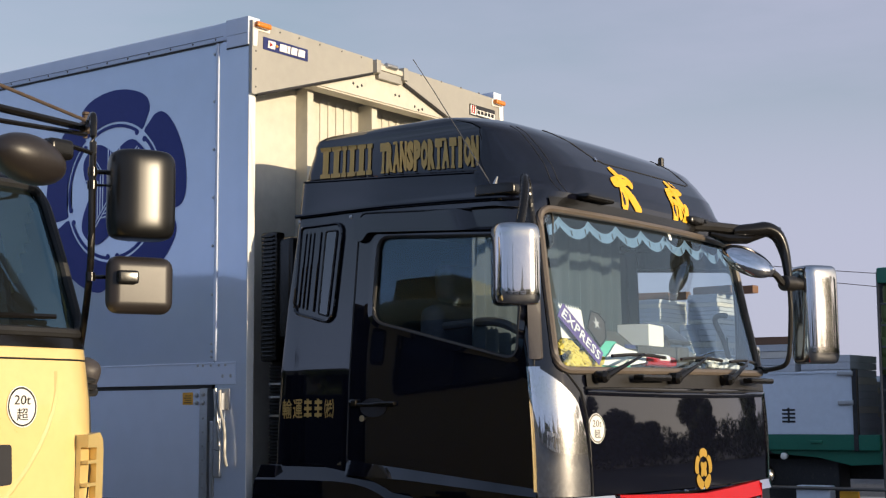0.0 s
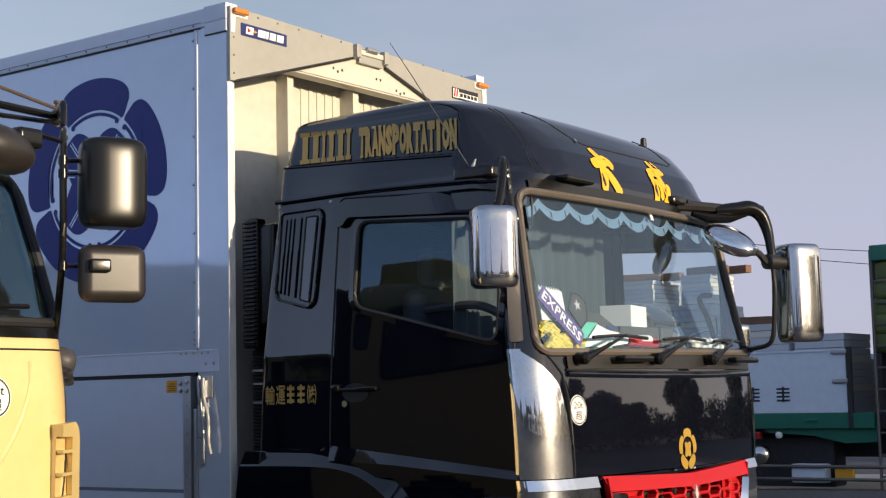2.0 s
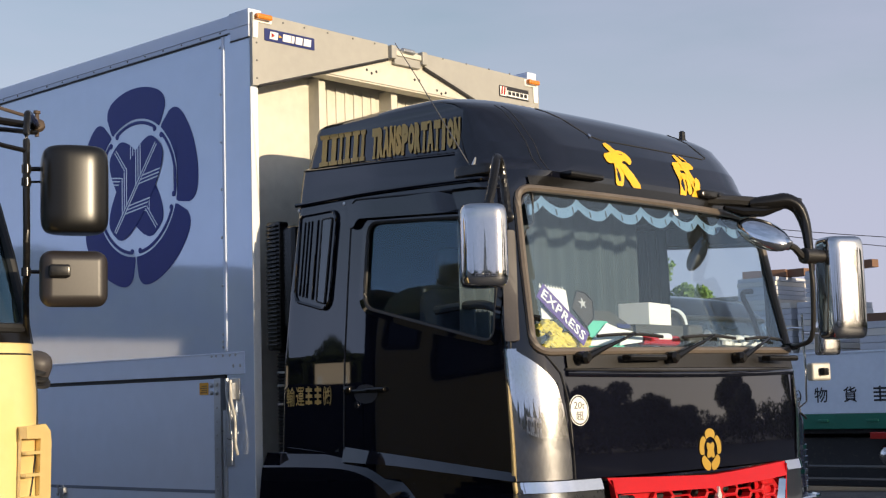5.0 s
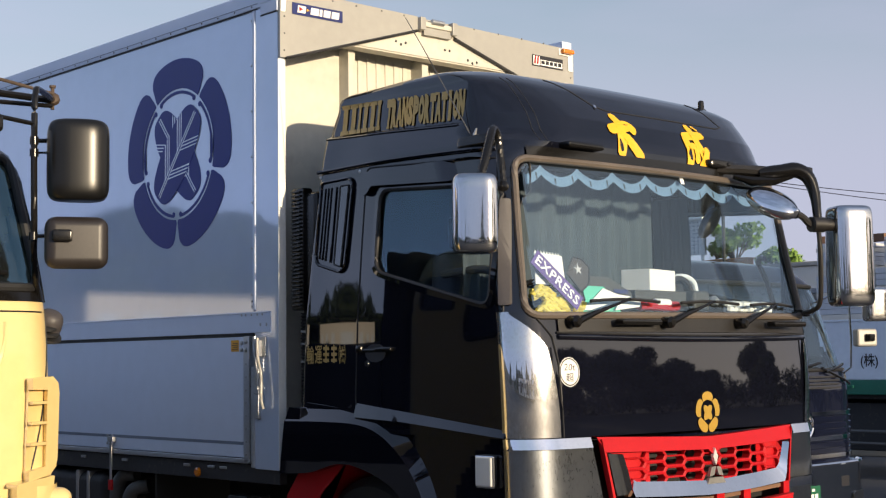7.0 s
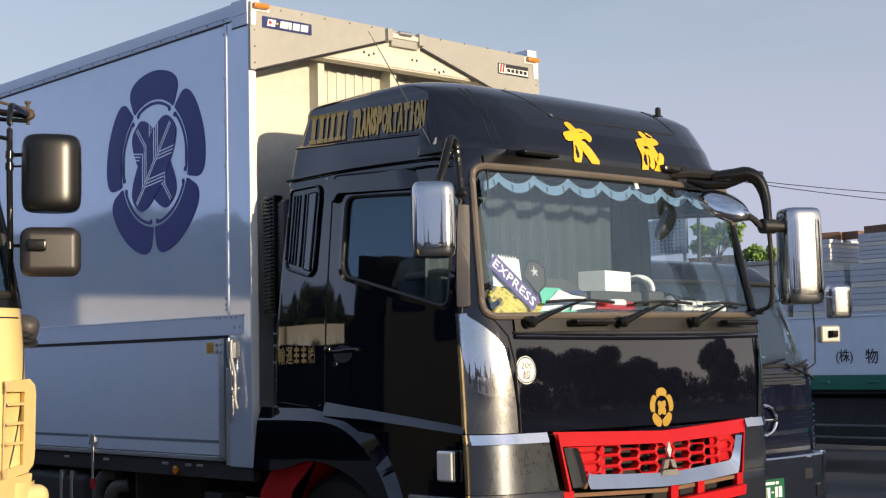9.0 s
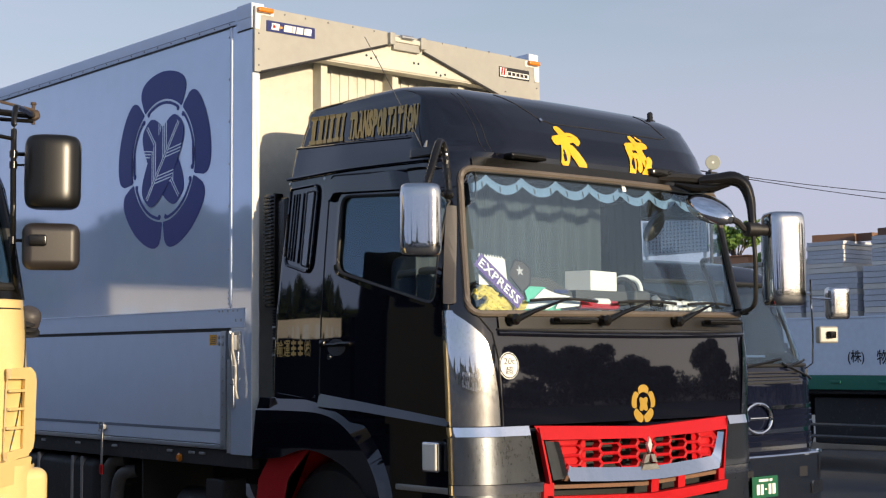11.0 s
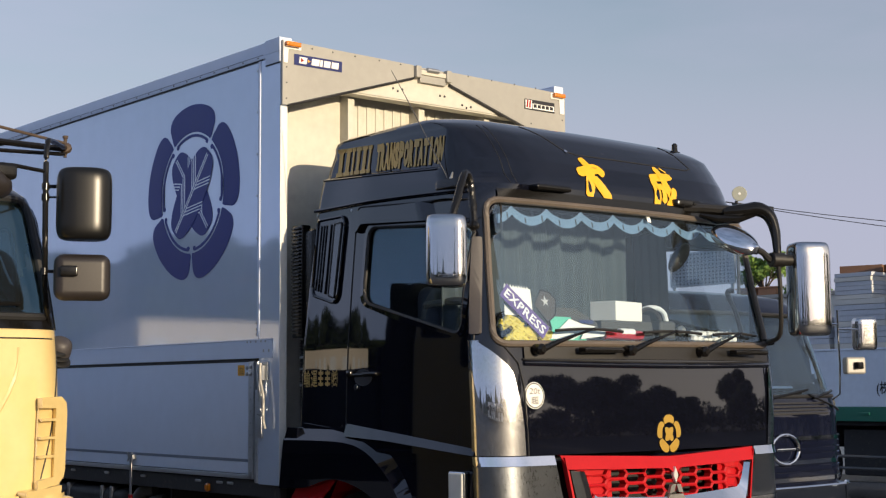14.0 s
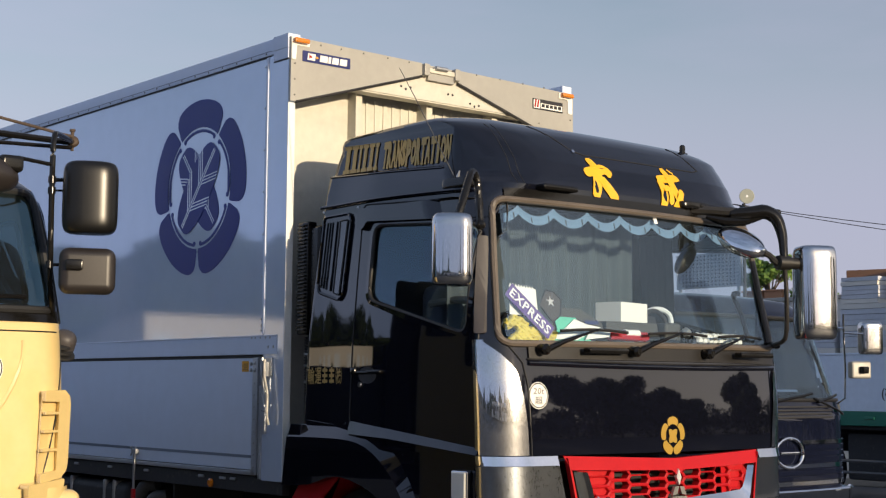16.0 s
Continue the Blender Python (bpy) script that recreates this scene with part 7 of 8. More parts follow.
def tree(loc, h, spread, seed, material=None, dens=1.0):
    rng = random.Random(seed)
    t = thing("tree", loc, "broad dark green tree at the edge of the yard", "tree", "trees behind the yard")
    bm = add_tube(bmesh.new(), smooth_line([(0, 0, 0), (rng.uniform(-0.2, 0.2), 0.1, h * 0.3), (rng.uniform(-0.4, 0.4), 0, h * 0.75)], 4), [0.34 - 0.028 * k for k in range(9)], 8)
    for k in range(6):
        a = rng.uniform(0, 6.28)
        z = h * rng.uniform(0.3, 0.6)
        e = Vector((math.cos(a) * spread * 0.6, math.sin(a) * spread * 0.6, z + h * rng.uniform(0.1, 0.3)))
        add_tube(bm, [(0, 0, z), (e.x * 0.5, e.y * 0.5, z + (e.z - z) * 0.7), tuple(e)], [0.14, 0.09, 0.04], 6)
    part("trunk", bm, M_BARK, t)
    bm = bmesh.new()
    for k in range(14):
        a, r = rng.uniform(0, 6.28), spread * rng.uniform(0.1, 0.8)
        z = h * rng.uniform(0.25, 0.88)
        q = spread * rng.uniform(0.34, 0.52)
        leaf_cloud(bm, (math.cos(a) * r, math.sin(a) * r, z), (q, q, q * 0.62), int(420 * dens), 0.16 + 0.02 * spread, rng)
    part("crown", bm, material or M_LEAF, t, "", False)
    return t


tree((38, -47, 0), 9.6, 6.0, 1, dens=2.2)
tree((45, -45, 0), 7.4, 5.5, 2, dens=2.2)
tree((30, -50, 0), 10.4, 6.0, 3, dens=2.2)
tree((50, -42, 0), 5.6, 5.0, 5, dens=2.0)
tree((54.5, -28, 0), 9.0, 4.6, 6, dens=2.4)
tree((64, -16, 0), 8.0, 5.0, 7)
tree((21, -54, 0), 6.5, 5.0, 15, dens=1.6)
tree((13, -56, 0), 10.0, 5.5, 8)
tree((2, -60, 0), 5.0, 5.0, 9)
tree((-14, -60, 0), 5.5, 5.0, 10)
tree((-30, -56, 0), 6.5, 5.5, 12)
tree((-44, -44, 0), 6.0, 5.0, 13)
tree((-58, -20, 0), 6.5, 5.5, 14)


def conifer(loc, h, spread, seed):
    rng = random.Random(seed)
    t = thing("conifer", loc, "tall dark conifer at the edge of the yard", "tree", "conifers behind the yard")
    part("trunk", add_tube(bmesh.new(), [(0, 0, h * k / 6) for k in range(7)], [0.26 - 0.04 * k for k in range(7)], 8), M_BARK, t)
    bm = bmesh.new()
    for k in range(12):
        f = k / 11
        q = spread * (1.02 - f) * rng.uniform(0.8, 1.15) + 0.15
        leaf_cloud(bm, (rng.uniform(-0.2, 0.2), rng.uniform(-0.2, 0.2), h * (0.14 + 0.82 * f)), (q, q, h * 0.07), int(160 + 420 * (1 - f)), 0.26, rng)
    part("crown", bm, M_LEAF, t, "", False)


for k, (x, y, h) in enumerate(((-19, -54, 7.2), (-28, -51, 8.8), (-37, -46, 7.0), (-46, -38, 8.2))):
    conifer((x, y, 0), h, 4.4, 60 + k)
bm = bmesh.new()
rng = random.Random(33)
for k in range(70):
    a = radians(-60 + 150 * k / 69)
    r = 66 + rng.uniform(-4, 4)
    leaf_cloud(bm, (r * math.sin(a), -r * math.cos(a), rng.uniform(0.8, 2.6)), (2.8, 2.8, rng.uniform(1.6, 3.0)), 420, 0.30, rng)
tagged(part("hedgerow", bm, M_LEAF, None, "", False), "dense dark hedgerow at the edge of the yard", "hedge", kind="stuff")
# wooded hills all round, low and far
bm = bmesh.new()
N_ = 120
rows = []
for j, (r, hz) in enumerate(((320, 0.0), (380, 0.55), (450, 1.0), (560, 0.9))):
    row = []
    for k in range(N_):
        a = 2 * math.pi * k / N_
        lump = 0.5 + 0.5 * noise.noise(Vector((math.cos(a) * 2.3, math.sin(a) * 2.3, 0.3)))
        fine = noise.noise(Vector((math.cos(a) * 14, math.sin(a) * 14, j))) * 2.5
        west = max(0.0, math.cos(a - radians(130))) ** 1.5
        east = max(0.0, math.cos(a - radians(38))) ** 6
        hgt = (5 + 38 * west * (0.5 + lump) + 8 * lump) * (1 - 0.9 * east) + fine
        row.append(bm.verts.new((r * math.cos(a), r * math.sin(a), -1 + hz * max(2.0, hgt))))
    rows.append(row)
for A, B in zip(rows, rows[1:]):
    for k in range(N_):
        bm.faces.new((A[k], A[(k + 1) % N_], B[(k + 1) % N_], B[k]))
tagged(part("backdrop", bm, M_HILL), "wooded hills beyond the yard", "hills", kind="structure")

# low white shed mirrored in the van's side
shed = thing("white_shed", (-38.0, 58.0, 0), "long low white shed behind a hedge", "building")
part("wall", bx(-4.0, 8.0, -2.5, 2.5, 0, 5.0, 0.03), M_WALLW, shed)
part("roof", bx(-4.15, 8.15, -2.7, 2.7, 5.0, 5.14, 0.03), M_CONCRETE, shed)
for k in range(5):
    part("window", bx(-3.2 + 2.4 * k, -2.1 + 2.4 * k, -2.54, -2.49, 3.2, 4.1, 0.01), M_WHITEGATE, shed)
for x, y, h, k in ((-40.5, 66, 11.5, 51), (-46.0, 65, 10.5, 52), (-51.0, 63, 9.0, 53), (-56.5, 60, 9.5, 54)):
    tree((x, y, 0), h, 5.5, k, dens=2.0)
bm = bmesh.new()
rng = random.Random(71)
for k in range(60):
    a = radians(100 + 70 * k / 59)
    r = 50 + rng.uniform(-1, 1)
    leaf_cloud(bm, (r * math.cos(a), r * math.sin(a), 1.4), (1.5, 1.5, rng.uniform(1.4, 1.8)), 200, 0.26, rng)
tagged(part("hedge", bm, M_LEAF, None, "", False), "clipped hedge in front of the shed", "hedge", kind="stuff")
# small white house between two trees, mirrored in the cab's side
house = thing("white_house", (-17.6, 41.0, 0), "small white house between two trees", "house", rz=24)
part("wall", bx(-1.2, 1.2, -1.2, 1.2, 0, 3.0, 0.03), M_WALLW, house)
bm = bmesh.new()
add_slab(bm, [(-1.4, 3.0), (1.4, 3.0), (0.0, 4.0)], 2.7, lambda u, v, d: Vector((u, 1.35 - d, v)))
part("roof", bm, M_CONCRETE, house, "grey gable roof", False)
for x in (-0.6, 0.6):
    part("window", bx(x - 0.3, x + 0.3, -1.23, -1.19, 1.7, 2.5, 0.01), M_DARK, house)
tree((-20.0, 43.5, 0), 7.6, 2.2, 41)
tree((-16.4, 45.5, 0), 8.4, 2.6, 42)
# terrace wall with planters, shrubs and a pale perforated screen, between the lorries
wall = thing("garden_wall", (16.0, 9.5, 0), "pale rendered wall far behind the lorries", "wall")
part("wall_face", bx(0.0, 0.25, -2.6, 4.0, 0, 3.24, 0.02), M_WALLW, wall)
part("wall_cap", bx(-0.05, 0.30, -2.65, 4.05, 3.24, 3.32, 0.02), M_CONCRETE, wall)


def planter(y, w, h):
    p = thing("planter", (16.12, y, 3.32), "terracotta planter box on a pale wall", "planter", "planters on the wall")
    part("box", bx(-0.10, 0.10, -w / 2, w / 2, 0.0, h, 0.012), M_TERRA, p)
    part("rim", bx(-0.12, 0.12, -w / 2 - 0.02, w / 2 + 0.02, h, h + 0.03, 0.008), M_TERRA, p)


planter(9.42, 0.42, 0.13)
planter(9.92, 0.44, 0.13)


def shrub(y, z0, spread, top, n, seed, label):
    """A loose shrub: stems and many small leaves in uneven clumps."""
    t = thing("shrub", (16.12, y, z0), label, "shrub", "shrubs on the wall")
    rng = random.Random(seed)
    stems, bm = bmesh.new(), bmesh.new()
    for k in range(n):
        e = (rng.uniform(-0.15, 0.25), rng.uniform(-spread, spread), top * rng.uniform(0.35, 0.92))
        add_tube(stems, [(0, e[1] * 0.2, 0), (e[0] * 0.5, e[1] * 0.6, e[2] * 0.6), e], [0.012, 0.009, 0.004], 5)
        leaf_cloud(bm, e, (0.14, 0.15, 0.13), 90, 0.042, rng)
    part("stems", stems, M_BARK, t)
    part("leaves", bm, M_LEAF2, t, "", False)


shrub(9.55, 3.46, 0.48, 0.66, 26, 21, "loose bright green shrub in a terracotta planter")
shrub(8.62, 3.30, 0.34, 0.24, 10, 22, "low green shrub on a pale wall")
shrub(9.98, 3.46, 0.12, 0.36, 8, 23, "small upright green shrub on a wall")
screen_ = thing("mesh_screen", (16.15, 10.95, 3.32), "pale perforated screen with a white cap", "screen")
part("backing", bx(0.02, 0.04, -0.68, 0.95, 0.28, 0.96, 0), M_DULL, screen_, "dark backing sheet", False)
for y in (-0.62, 0.86):
    part("post", bx(0.0, 0.05, y, y + 0.05, 0.0, 0.96, 0.004), M_GALV, screen_)
for k in range(10):
    part("bar", bx(-0.012, 0.015, -0.68, 0.95, 0.28 + 0.072 * k, 0.322 + 0.072 * k, 0), M_BOARD, screen_, "", False)
for k in range(18):
    part("upright", bx(-0.016, 0.012, -0.68 + 0.0935 * k, -0.638 + 0.0935 * k, 0.28, 0.96, 0), M_BOARD, screen_, "", False)
part("cap_box", bx(-0.06, 0.10, -0.66, 0.10, 0.962, 1.05, 0.01), M_WHITE, screen_, "white cap box")
# loudspeaker horn on a pole
hornp = thing("horn_speaker", (8.38, 4.0, 0), "grey horn loudspeaker on a pole", "loudspeaker")
part("pole", tube([(0, 0.05, 0), (0, 0.05, 3.95)], 0.022, 10, n=0), M_DARK, hornp)
HM = Matrix.Translation((0, 0, 4.03)) @ look((0, 0, 0), (0.78, 0.62, 0.0)).to_3x3().to_4x4()
hb = part("horn", lathe([(0.090, 0.08), (0.095, 0.075), (0.075, 0.03), (0.05, -0.04), (0.045, -0.10), (0.03, -0.16)], HM, 28), M_HORN, hornp, "flared grey horn")
part("horn_throat", lathe([(0.022, 0.075), (0.03, 0.05), (0.015, 0.085)], HM, 14), M_WHITE, hb)
part("horn_bracket", bx(-0.06, 0.06, -0.02, 0.08, 3.84, 3.92, 0.01), M_DARK, hornp)
# overhead wires
for k, (z0, z1) in enumerate(((8.3, 6.3), (7.9, 6.0))):
    w_ = thing("overhead_wire", (0, 0, 0), "thin overhead wire against the sky", "wire", "overhead wires")
    pts = []
    for i in range(25):
        t_ = i / 24
        q = -1.6 + 6.5 * t_
        pts.append((17.28 + 1.84 * q, 10.85 - 2.51 * q, 5.29 - 0.02 * k - (0.56 + 0.10 * k) * q + 0.075 * q * q))
    part("cable", add_tube(bmesh.new(), pts, 0.008, 5), M_RUBBER, w_)
# row of lorries parked across the yard, mirrored in the chrome
def row_lorry(x, y, rz, paint, box, label):
    t = thing("parked_lorry", (x, y, 0), label, "lorry", "lorries across the yard", rz=rz)
    part("cab_body", bx(-1.15, 1.15, -1.9, 0.0, 0.5, 2.7, 0.12, seg=3), paint, t)
    part("windscreen", bx(-1.02, 1.02, -1.93, -1.85, 1.65, 2.45, 0.03), M_INK, t)
    part("bumper", bx(-1.17, 1.17, -1.97, -1.80, 0.40, 0.80, 0.04), M_WHITE, t)
    part("box_body", bx(-1.22, 1.22, 0.12, 7.2, 1.0, 3.3, 0.03), box, t)
    part("frame_rail", bx(-0.45, 0.45, -1.6, 7.1, 0.6, 1.0, 0.02), M_DARK, t)
    for wx in (-1.0, 1.0):
        for wy in (-0.9, 5.2):
            wheel(t, (wx, wy, 0.48), M_GALV, "", r=0.48, w=0.26, flip=wx > 0)


for k in range(7):
    row_lorry(-33.5 + 3.3 * k, -33.0 - 1.1 * k, 160, (M_WHITE, M_NAVYTRUCK, M_BOARD)[k % 3], (M_WHITEGATE, M_BOARD, M_WALLW)[k % 3], ("white box lorry in a parked row", "dark navy box lorry in a parked row", "grey box lorry in a parked row")[k % 3])
# painted bay lines and a kerb
for x in (-2.3, 2.2, 5.3):
    tagged(part("bay_line", bx(x, x + 0.12, -2.5, 8.5, 0.0, 0.004, 0), M_LINE, None, "", False), "worn white bay line on the asphalt", "line", kind="structure")
kb = part("kerb", bx(14, 16, -14, 10, 0.0, 0.13, 0.02), M_CONCRETE, None)
kb.matrix_basis = pose(2.5, -2, 0, 0, 0, 14)
tagged(kb, "pale concrete kerb at the road edge", "kerb", kind="structure")


# ---------------------------------------------------------------- inside the black cab
part("dashboard", bx(-1.09 + CX, 1.04 + CX, -1.90, -1.50, 1.55, 1.862, 0.03), M_DASH, cab, "grey dashboard")
part("roof_lining", bx(-1.08 + CX, 1.03 + CX, -1.68, -0.36, 2.66, 2.69, 0.01), M_CURTAIN, cab)
part("back_lining", bx(-1.12 + CX, 1.06 + CX, -0.36, -0.33, 1.25, 2.68, 0), M_CURTAIN, cab)
for x in (-0.62, 0.58):
    s_ = part("seat_back", bx(x - 0.26, x + 0.26, -1.02, -0.86, 1.45, 2.20, 0.07, seg=3), M_SEAT, cab)
    part("head_rest", bx(x - 0.14, x + 0.14, -1.00, -0.88, 2.22, 2.42, 0.05, seg=3), M_SEAT, s_)
    part("seat_base", bx(x - 0.27, x + 0.27, -1.48, -0.90, 1.30, 1.50, 0.06, seg=3), M_SEAT, s_)
part("seat_rail", tube([(-1.02, -1.62, 2.02), (-1.02, -1.45, 2.08), (-1.02, -1.15, 2.07)], 0.022, 8), M_DASH, cab)


def drape(name, x0, x1, y, z0, z1, folds, depth, material, label):
    bm = bmesh.new()
    n = folds * 8
    rng = random.Random(int(x0 * 100))
    ph = [rng.uniform(-0.4, 0.4) for _ in range(folds + 1)]
    g = []
    for j in range(9):
        z = z0 + (z1 - z0) * j / 8
        g.append([bm.verts.new((x0 + (x1 - x0) * k / n, y + depth * math.sin(2 * math.pi * k / 8 + ph[k // 8]) * (1 - 0.3 * j / 8), z)) for k in range(n + 1)])
    for A, B in zip(g, g[1:]):
        for k in range(n):
            bm.faces.new((A[k], A[k + 1], B[k + 1], B[k]))
    ob = part(name, bm, material, cab, label)
    return ob


drape("curtain", -1.08, 0.43, -1.36, 1.80, 2.64, 13, 0.022, M_CURTAIN, "blue-grey pleated curtain")
# gathered curtain at the rear of the far window, grab rail and a black inside mirror
bm = bmesh.new()
g = [[bm.verts.new((1.085 - 0.10 * max(0.0, (z - 2.2)) * 0.6 + 0.016 * math.sin(k * 1.25), -1.13 + 0.0145 * k, z)) for k in range(21)] for z in (1.86, 2.1, 2.35, 2.62)]
for A, B in zip(g, g[1:]):
    for k in range(20):
        bm.faces.new((A[k], A[k + 1], B[k + 1], B[k]))
part("side_curtain", bm, M_CURTAIN, cab, "gathered blue-grey side curtain")
part("grab_rail", tube([(1.085, -1.74, 1.88), (1.075, -1.69, 2.06), (1.05, -1.655, 2.165), (0.99, -1.70, 2.195), (0.93, -1.78, 2.19)], 0.016, 8), M_PILLAR, cab, "grey grab rail on the pillar")
bm = bmesh.new()
bmesh.ops.create_uvsphere(bm, u_segments=28, v_segments=16, radius=1)
bmesh.ops.transform(bm, matrix=Vector((0.26, 0.07, 0.165)).to_track_quat("X", "Z").to_matrix().to_4x4() @ pose(0, 0, 0, 35, 0, 0) @ Matrix.Diagonal((0.135, 0.045, 0.080, 1)), verts=bm.verts)
im = sub("inside_mirror", (0.585, -1.655, 2.390), bm, M_RUBBER, cab, "black oval mirror inside the windscreen")
part("mirror_stalk", tube([(0.09, 0.03, 0.06), (0.14, 0.05, 0.13), (0.15, 0.07, 0.28)], 0.010, 8), M_PLASTIC, im)
# scalloped lace along the top of the windscreen
A_, B_ = [], []
for k in range(161):
    x = -1.06 + CX + 2.06 * k / 160
    s = abs(math.sin(math.pi * (x + 0.965) / 0.262))
    zt = 2.584 - 0.058 * s ** 0.75
    A_.append((x, zt))
    B_.append((x, zt - 0.046))
lace = part("valance", ribbon(A_, B_, on_front(-0.045), 0, 0, 0), M_LACE, cab, "pale blue scalloped valance")
for k in range(64):
    x = -1.05 + CX + 2.04 * k / 64
    s = abs(math.sin(math.pi * (x + 0.965) / 0.262))
    z = 2.578 - 0.058 * s ** 0.75
    if k % 4 == 2:
        part("valance_pleat", slab([(x, z - 0.034), (x + 0.010, z - 0.034), (x + 0.010, z), (x, z)], 0.001, on_front(-0.043)), M_CURTAIN, lace, "", False)
part("valance_band", ribbon([(x, z + 0.004) for x, z in A_], [(x, z - 0.010) for x, z in A_], on_front(-0.042), 0, 0, 0), M_LACE, lace)


def board(name, pts, off, material, label, parent=None):
    return part(name, slab(pts, 0.003, on_front(off)), material, parent or cab, label, False)


# tape with a word, papers, cloth and boxes on the dashboard
ex0, ex1 = Vector((-1.125, 2.118)), Vector((-0.878, 1.888))
ed = (ex1 - ex0).normalized()
en = Vector((-ed.y, ed.x))
tp = board("express_tape", [tuple(ex0 - en * 0.042), tuple(ex1 - en * 0.042), tuple(ex1 + en * 0.042), tuple(ex0 + en * 0.042)], -0.026, M_PURPLE, "purple tape with white lettering")
bm = bmesh.new()
L_ = (ex1 - ex0).length
add_writing(bm, "EXPRESS", 0.015, L_ - 0.015, -0.026, 0.026, lambda u, v, d: front_at(ex0.x + ed.x * u + en.x * v, ex0.y + ed.y * u + en.y * v, -0.0215), 0.02, 0, 1.1)
part("tape_writing", bm, M_PAPER, tp, "white letters", False)
bp = lambda pts, m_, off, name, label: board(name, pts, off, m_, label)
wp = bp([(-1.090, 2.142), (-1.115, 1.985), (-0.918, 1.980), (-0.908, 2.126)], M_PAPER, -0.060, "calendar_card", "white card with a toothed edge")
for k in range(9):
    x = -1.086 + 0.019 * k
    board("card_tooth", [(x, 2.140 - 0.0017 * k), (x + 0.012, 2.140 - 0.0017 * k), (x + 0.006, 2.155 - 0.0017 * k)], -0.060, M_PAPER, "", wp)
pouch = bp([(-0.915, 2.04), (-0.84, 1.95), (-0.775, 1.99), (-0.755, 2.075), (-0.80, 2.115), (-0.855, 2.122)], M_PILLAR, -0.040, "charm_pouch", "dark charm with a pale mark")
board("pouch_mark", [(-0.836 + r_ * math.sin(k * math.pi / 5), 2.062 + r_ * math.cos(k * math.pi / 5)) for k, r_ in enumerate((0.030, 0.010) * 5)], -0.036, M_BOARD, "small pale star", pouch)
part("pouch_rim", add_tube(bmesh.new(), [front_at(u, v, -0.037) for u, v in dense([(-0.915, 2.04), (-0.84, 1.95), (-0.775, 1.99), (-0.755, 2.075), (-0.80, 2.115), (-0.855, 2.122)], 0.02)], 0.0045, 6, True), M_INK, pouch)
bm = bmesh.new()
rng = random.Random(3)
for k in range(40):
    x, z = -1.150 + 0.27 * rng.random(), 1.850 + 0.125 * rng.random()
    z = min(z, 1.985 - 0.42 * (x + 1.13))
    line = [front_at(x + 0.02 * i + rng.uniform(-0.01, 0.01), z + 0.016 * math.sin(i * 1.3 + k), -0.060 - 0.01 * (k % 3)) for i in range(5)]
    add_tube(bm, smooth_line(line, 3), 0.019, 7, False, 0.7)
part("cloth", bm, M_YCLOTH, cab, "crumpled yellow patterned cloth")
board("cardboard_sheet", [(-0.80, 1.88), (-0.42, 1.88), (-0.419, 1.956), (-0.568, 2.032), (-0.787, 2.036)], -0.095, M_DASH, "grey sheet")
board("folder", [(-0.862, 1.845), (-0.53, 1.845), (-0.570, 1.890), (-0.633, 1.981), (-0.788, 1.984), (-0.779, 1.911)], -0.078, M_TEAL, "teal folder")
board("paper_sheet", [(-0.841, 1.862), (-0.656, 1.858), (-0.463, 1.933), (-0.56, 1.945), (-0.654, 1.972), (-0.74, 1.915)], -0.066, M_PAPER, "loose white papers")
board("paper_sheet", [(-0.60, 1.862), (-0.42, 1.880), (-0.38, 1.912), (-0.56, 1.905)], -0.060, M_PAPER, "loose white papers")
bs = board("blue_bar_note", [(-0.585, 1.950), (-0.485, 1.948), (-0.485, 1.966), (-0.585, 1.968)], -0.058, M_NAVYINK, "small blue printed note")
cs = part("red_case", add_tube(bmesh.new(), [front_at(-0.40 + 0.30 * k / 6, 1.890 + 0.002 * math.sin(k), -0.075) for k in range(7)], 0.026, 8), M_RED, cab, "red and white case")
part("case_label", add_tube(bmesh.new(), [front_at(-0.28 + 0.11 * k / 4, 1.902, -0.070) for k in range(5)], 0.025, 8), M_PAPER, cs)
part("book_stack", bx(-0.36, 0.06, -1.89, -1.66, 1.875, 1.973, 0.006), M_DASH, cab)
bm = bx(-0.15, 0.15, -0.085, 0.085, 0, 0.112, 0.004)
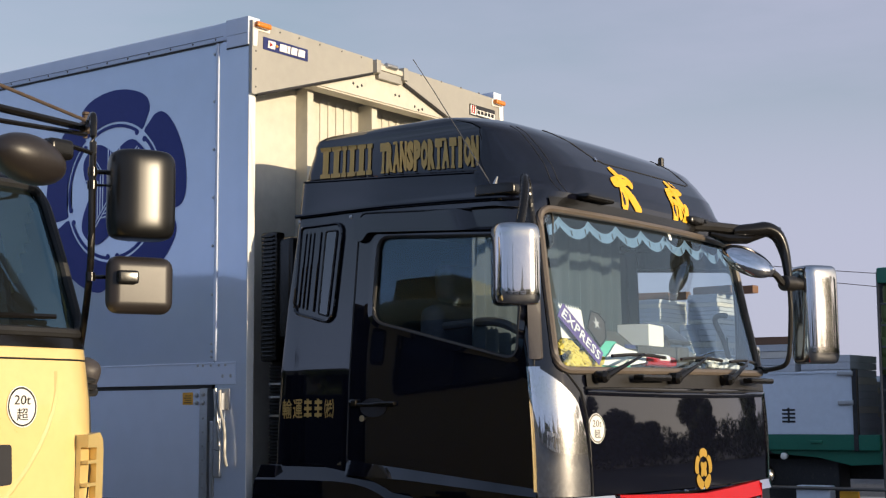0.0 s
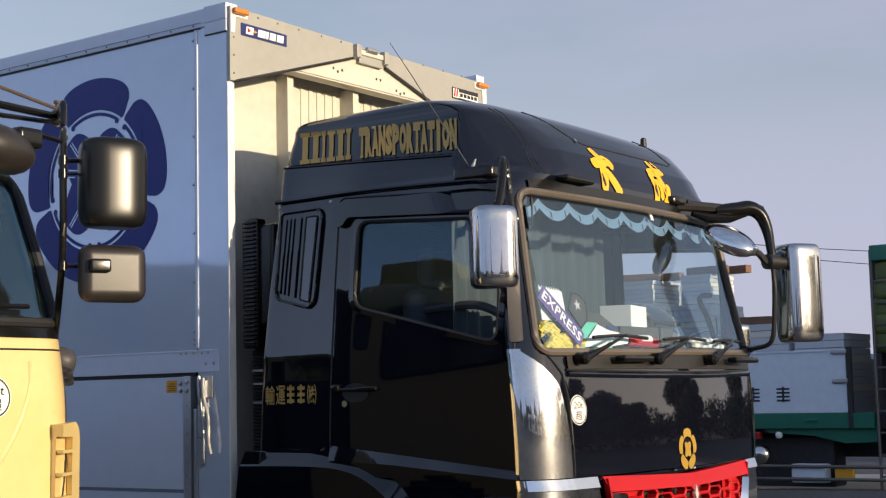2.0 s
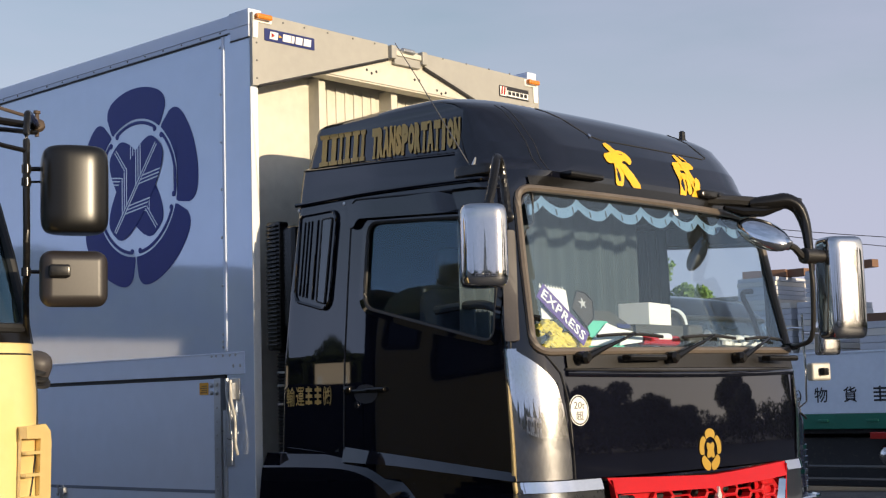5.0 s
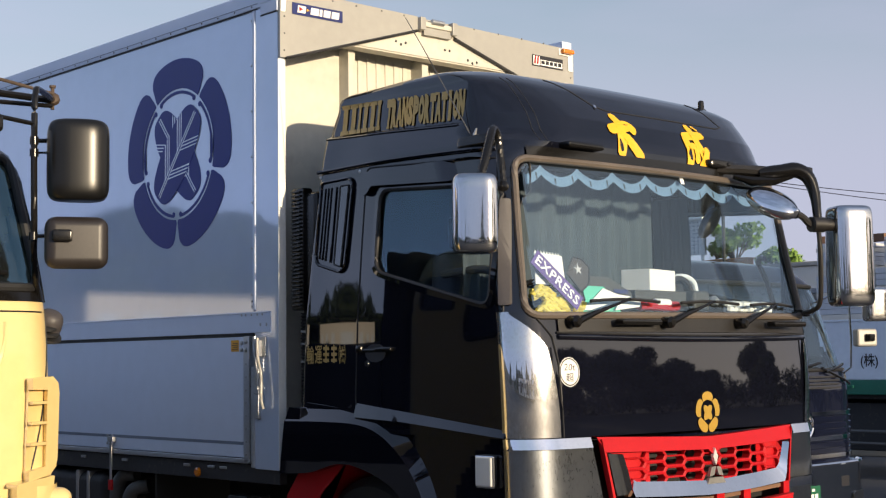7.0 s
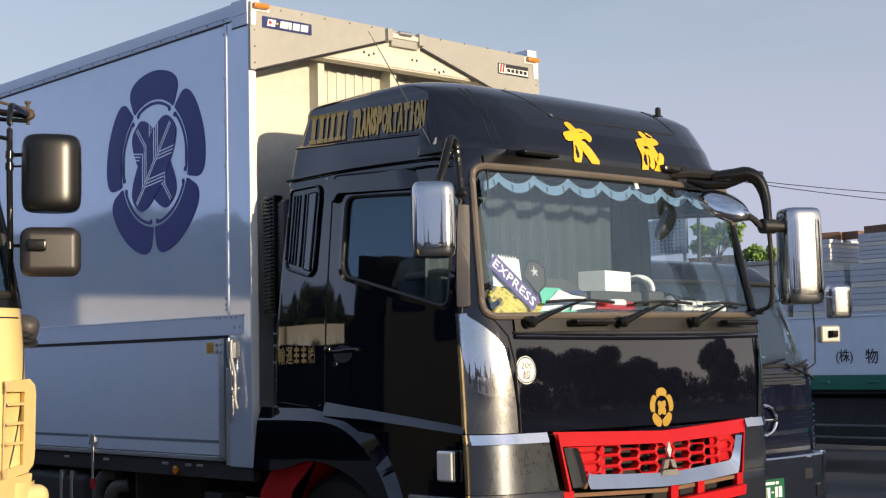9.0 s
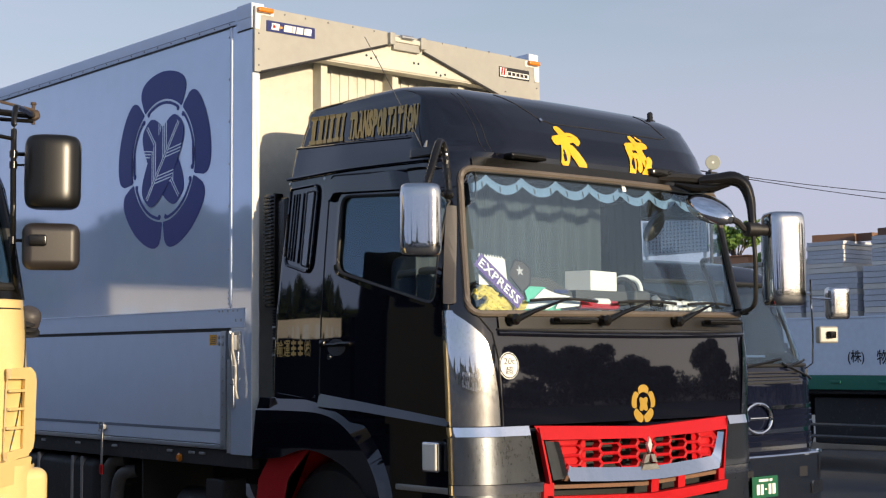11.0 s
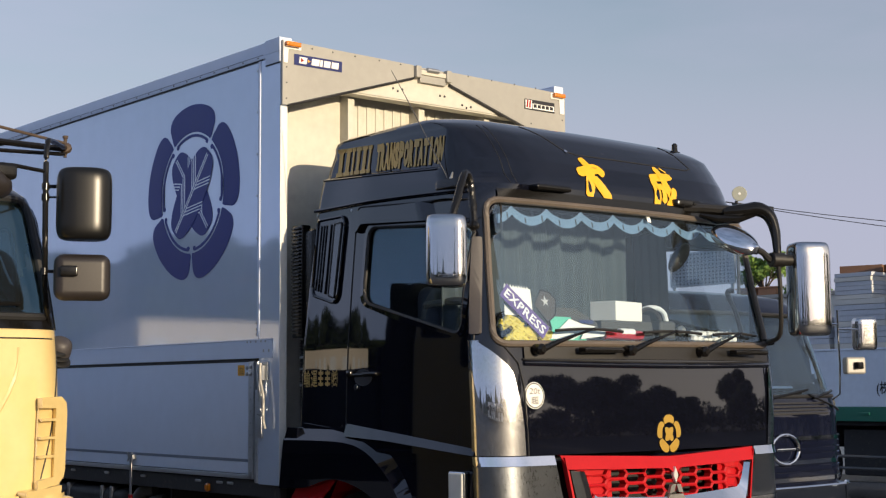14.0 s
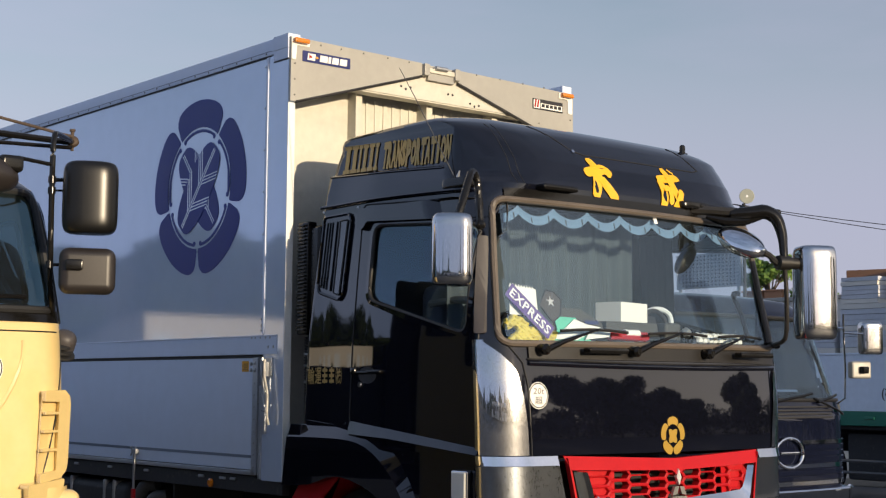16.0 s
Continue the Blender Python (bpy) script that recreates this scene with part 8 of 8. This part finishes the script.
bmesh.ops.transform(bm, matrix=pose(-0.115, -1.775, 1.974, 0, 0, 13), verts=bm.verts)
wb = part("white_box", bm, M_PAPER, cab, "plain white cardboard box", False)
bm = bx(-0.055, 0.055, -0.006, 0.006, 0, 0.15, 0.010)
bmesh.ops.transform(bm, matrix=pose(0.11, -1.83, 1.875, -15, 0, 10), verts=bm.verts)
part("dash_monitor", bm, M_INK, cab, "black dash monitor")
board("screen_tag", [(0.075, 2.555), (0.105, 2.555), (0.100, 2.595), (0.070, 2.595)], -0.012, M_PAPER, "small white tag on the glass")
part("steering_wheel", add_tube(bmesh.new(), [(-0.60 + 0.22 * math.cos(a), -1.52 + 0.10 * math.sin(a), 1.86 + 0.17 * math.sin(a)) for a in [2 * math.pi * k / 32 for k in range(32)]], 0.016, 8, True), M_PLASTIC, cab, "black steering wheel")
part("grab_wheel", add_tube(bmesh.new(), [(0.24 + 0.11 * math.cos(a), -1.70, 1.96 + 0.10 * math.sin(a)) for a in [2 * math.pi * k / 28 for k in range(28)]], 0.014, 8, True), M_INK, cab, "black round fan guard")
bm = bmesh.new()
rng = random.Random(8)
for k in range(26):
    add_lathe(bm, [(0.005, -0.020), (0.023, -0.010), (0.023, 0.010), (0.005, 0.020)], Matrix.Translation(front_at(0.36 + 0.017 * k, 1.882 + 0.028 * (k % 2), -0.07 - 0.02 * (k % 3))), 8)
tagged(part("bead_fringe", bm, M_PAPER, cab, "string of cream beads"), kind="stuff")

# chrome seat rails and a grey console by the far seat
part("seat_frame", tube([(0.30, -1.55, 1.86), (0.31, -1.56, 2.03), (0.40, -1.58, 2.08), (0.50, -1.60, 2.04), (0.52, -1.60, 1.86)], 0.016, 8), M_WHITEGATE, cab, "pale tubular grab frame")
part("console_box", bx(0.19, 0.33, -1.84, -1.72, 1.862, 1.985, 0.02, seg=3), M_DASH, cab)
part("console_knob", lathe([(0.03, -0.02), (0.034, 0.0), (0.02, 0.02)], Matrix.Translation((0.42, -1.80, 1.93)) @ pose(0, 0, 0, 90, 0, 0), 16), M_GALV, cab)
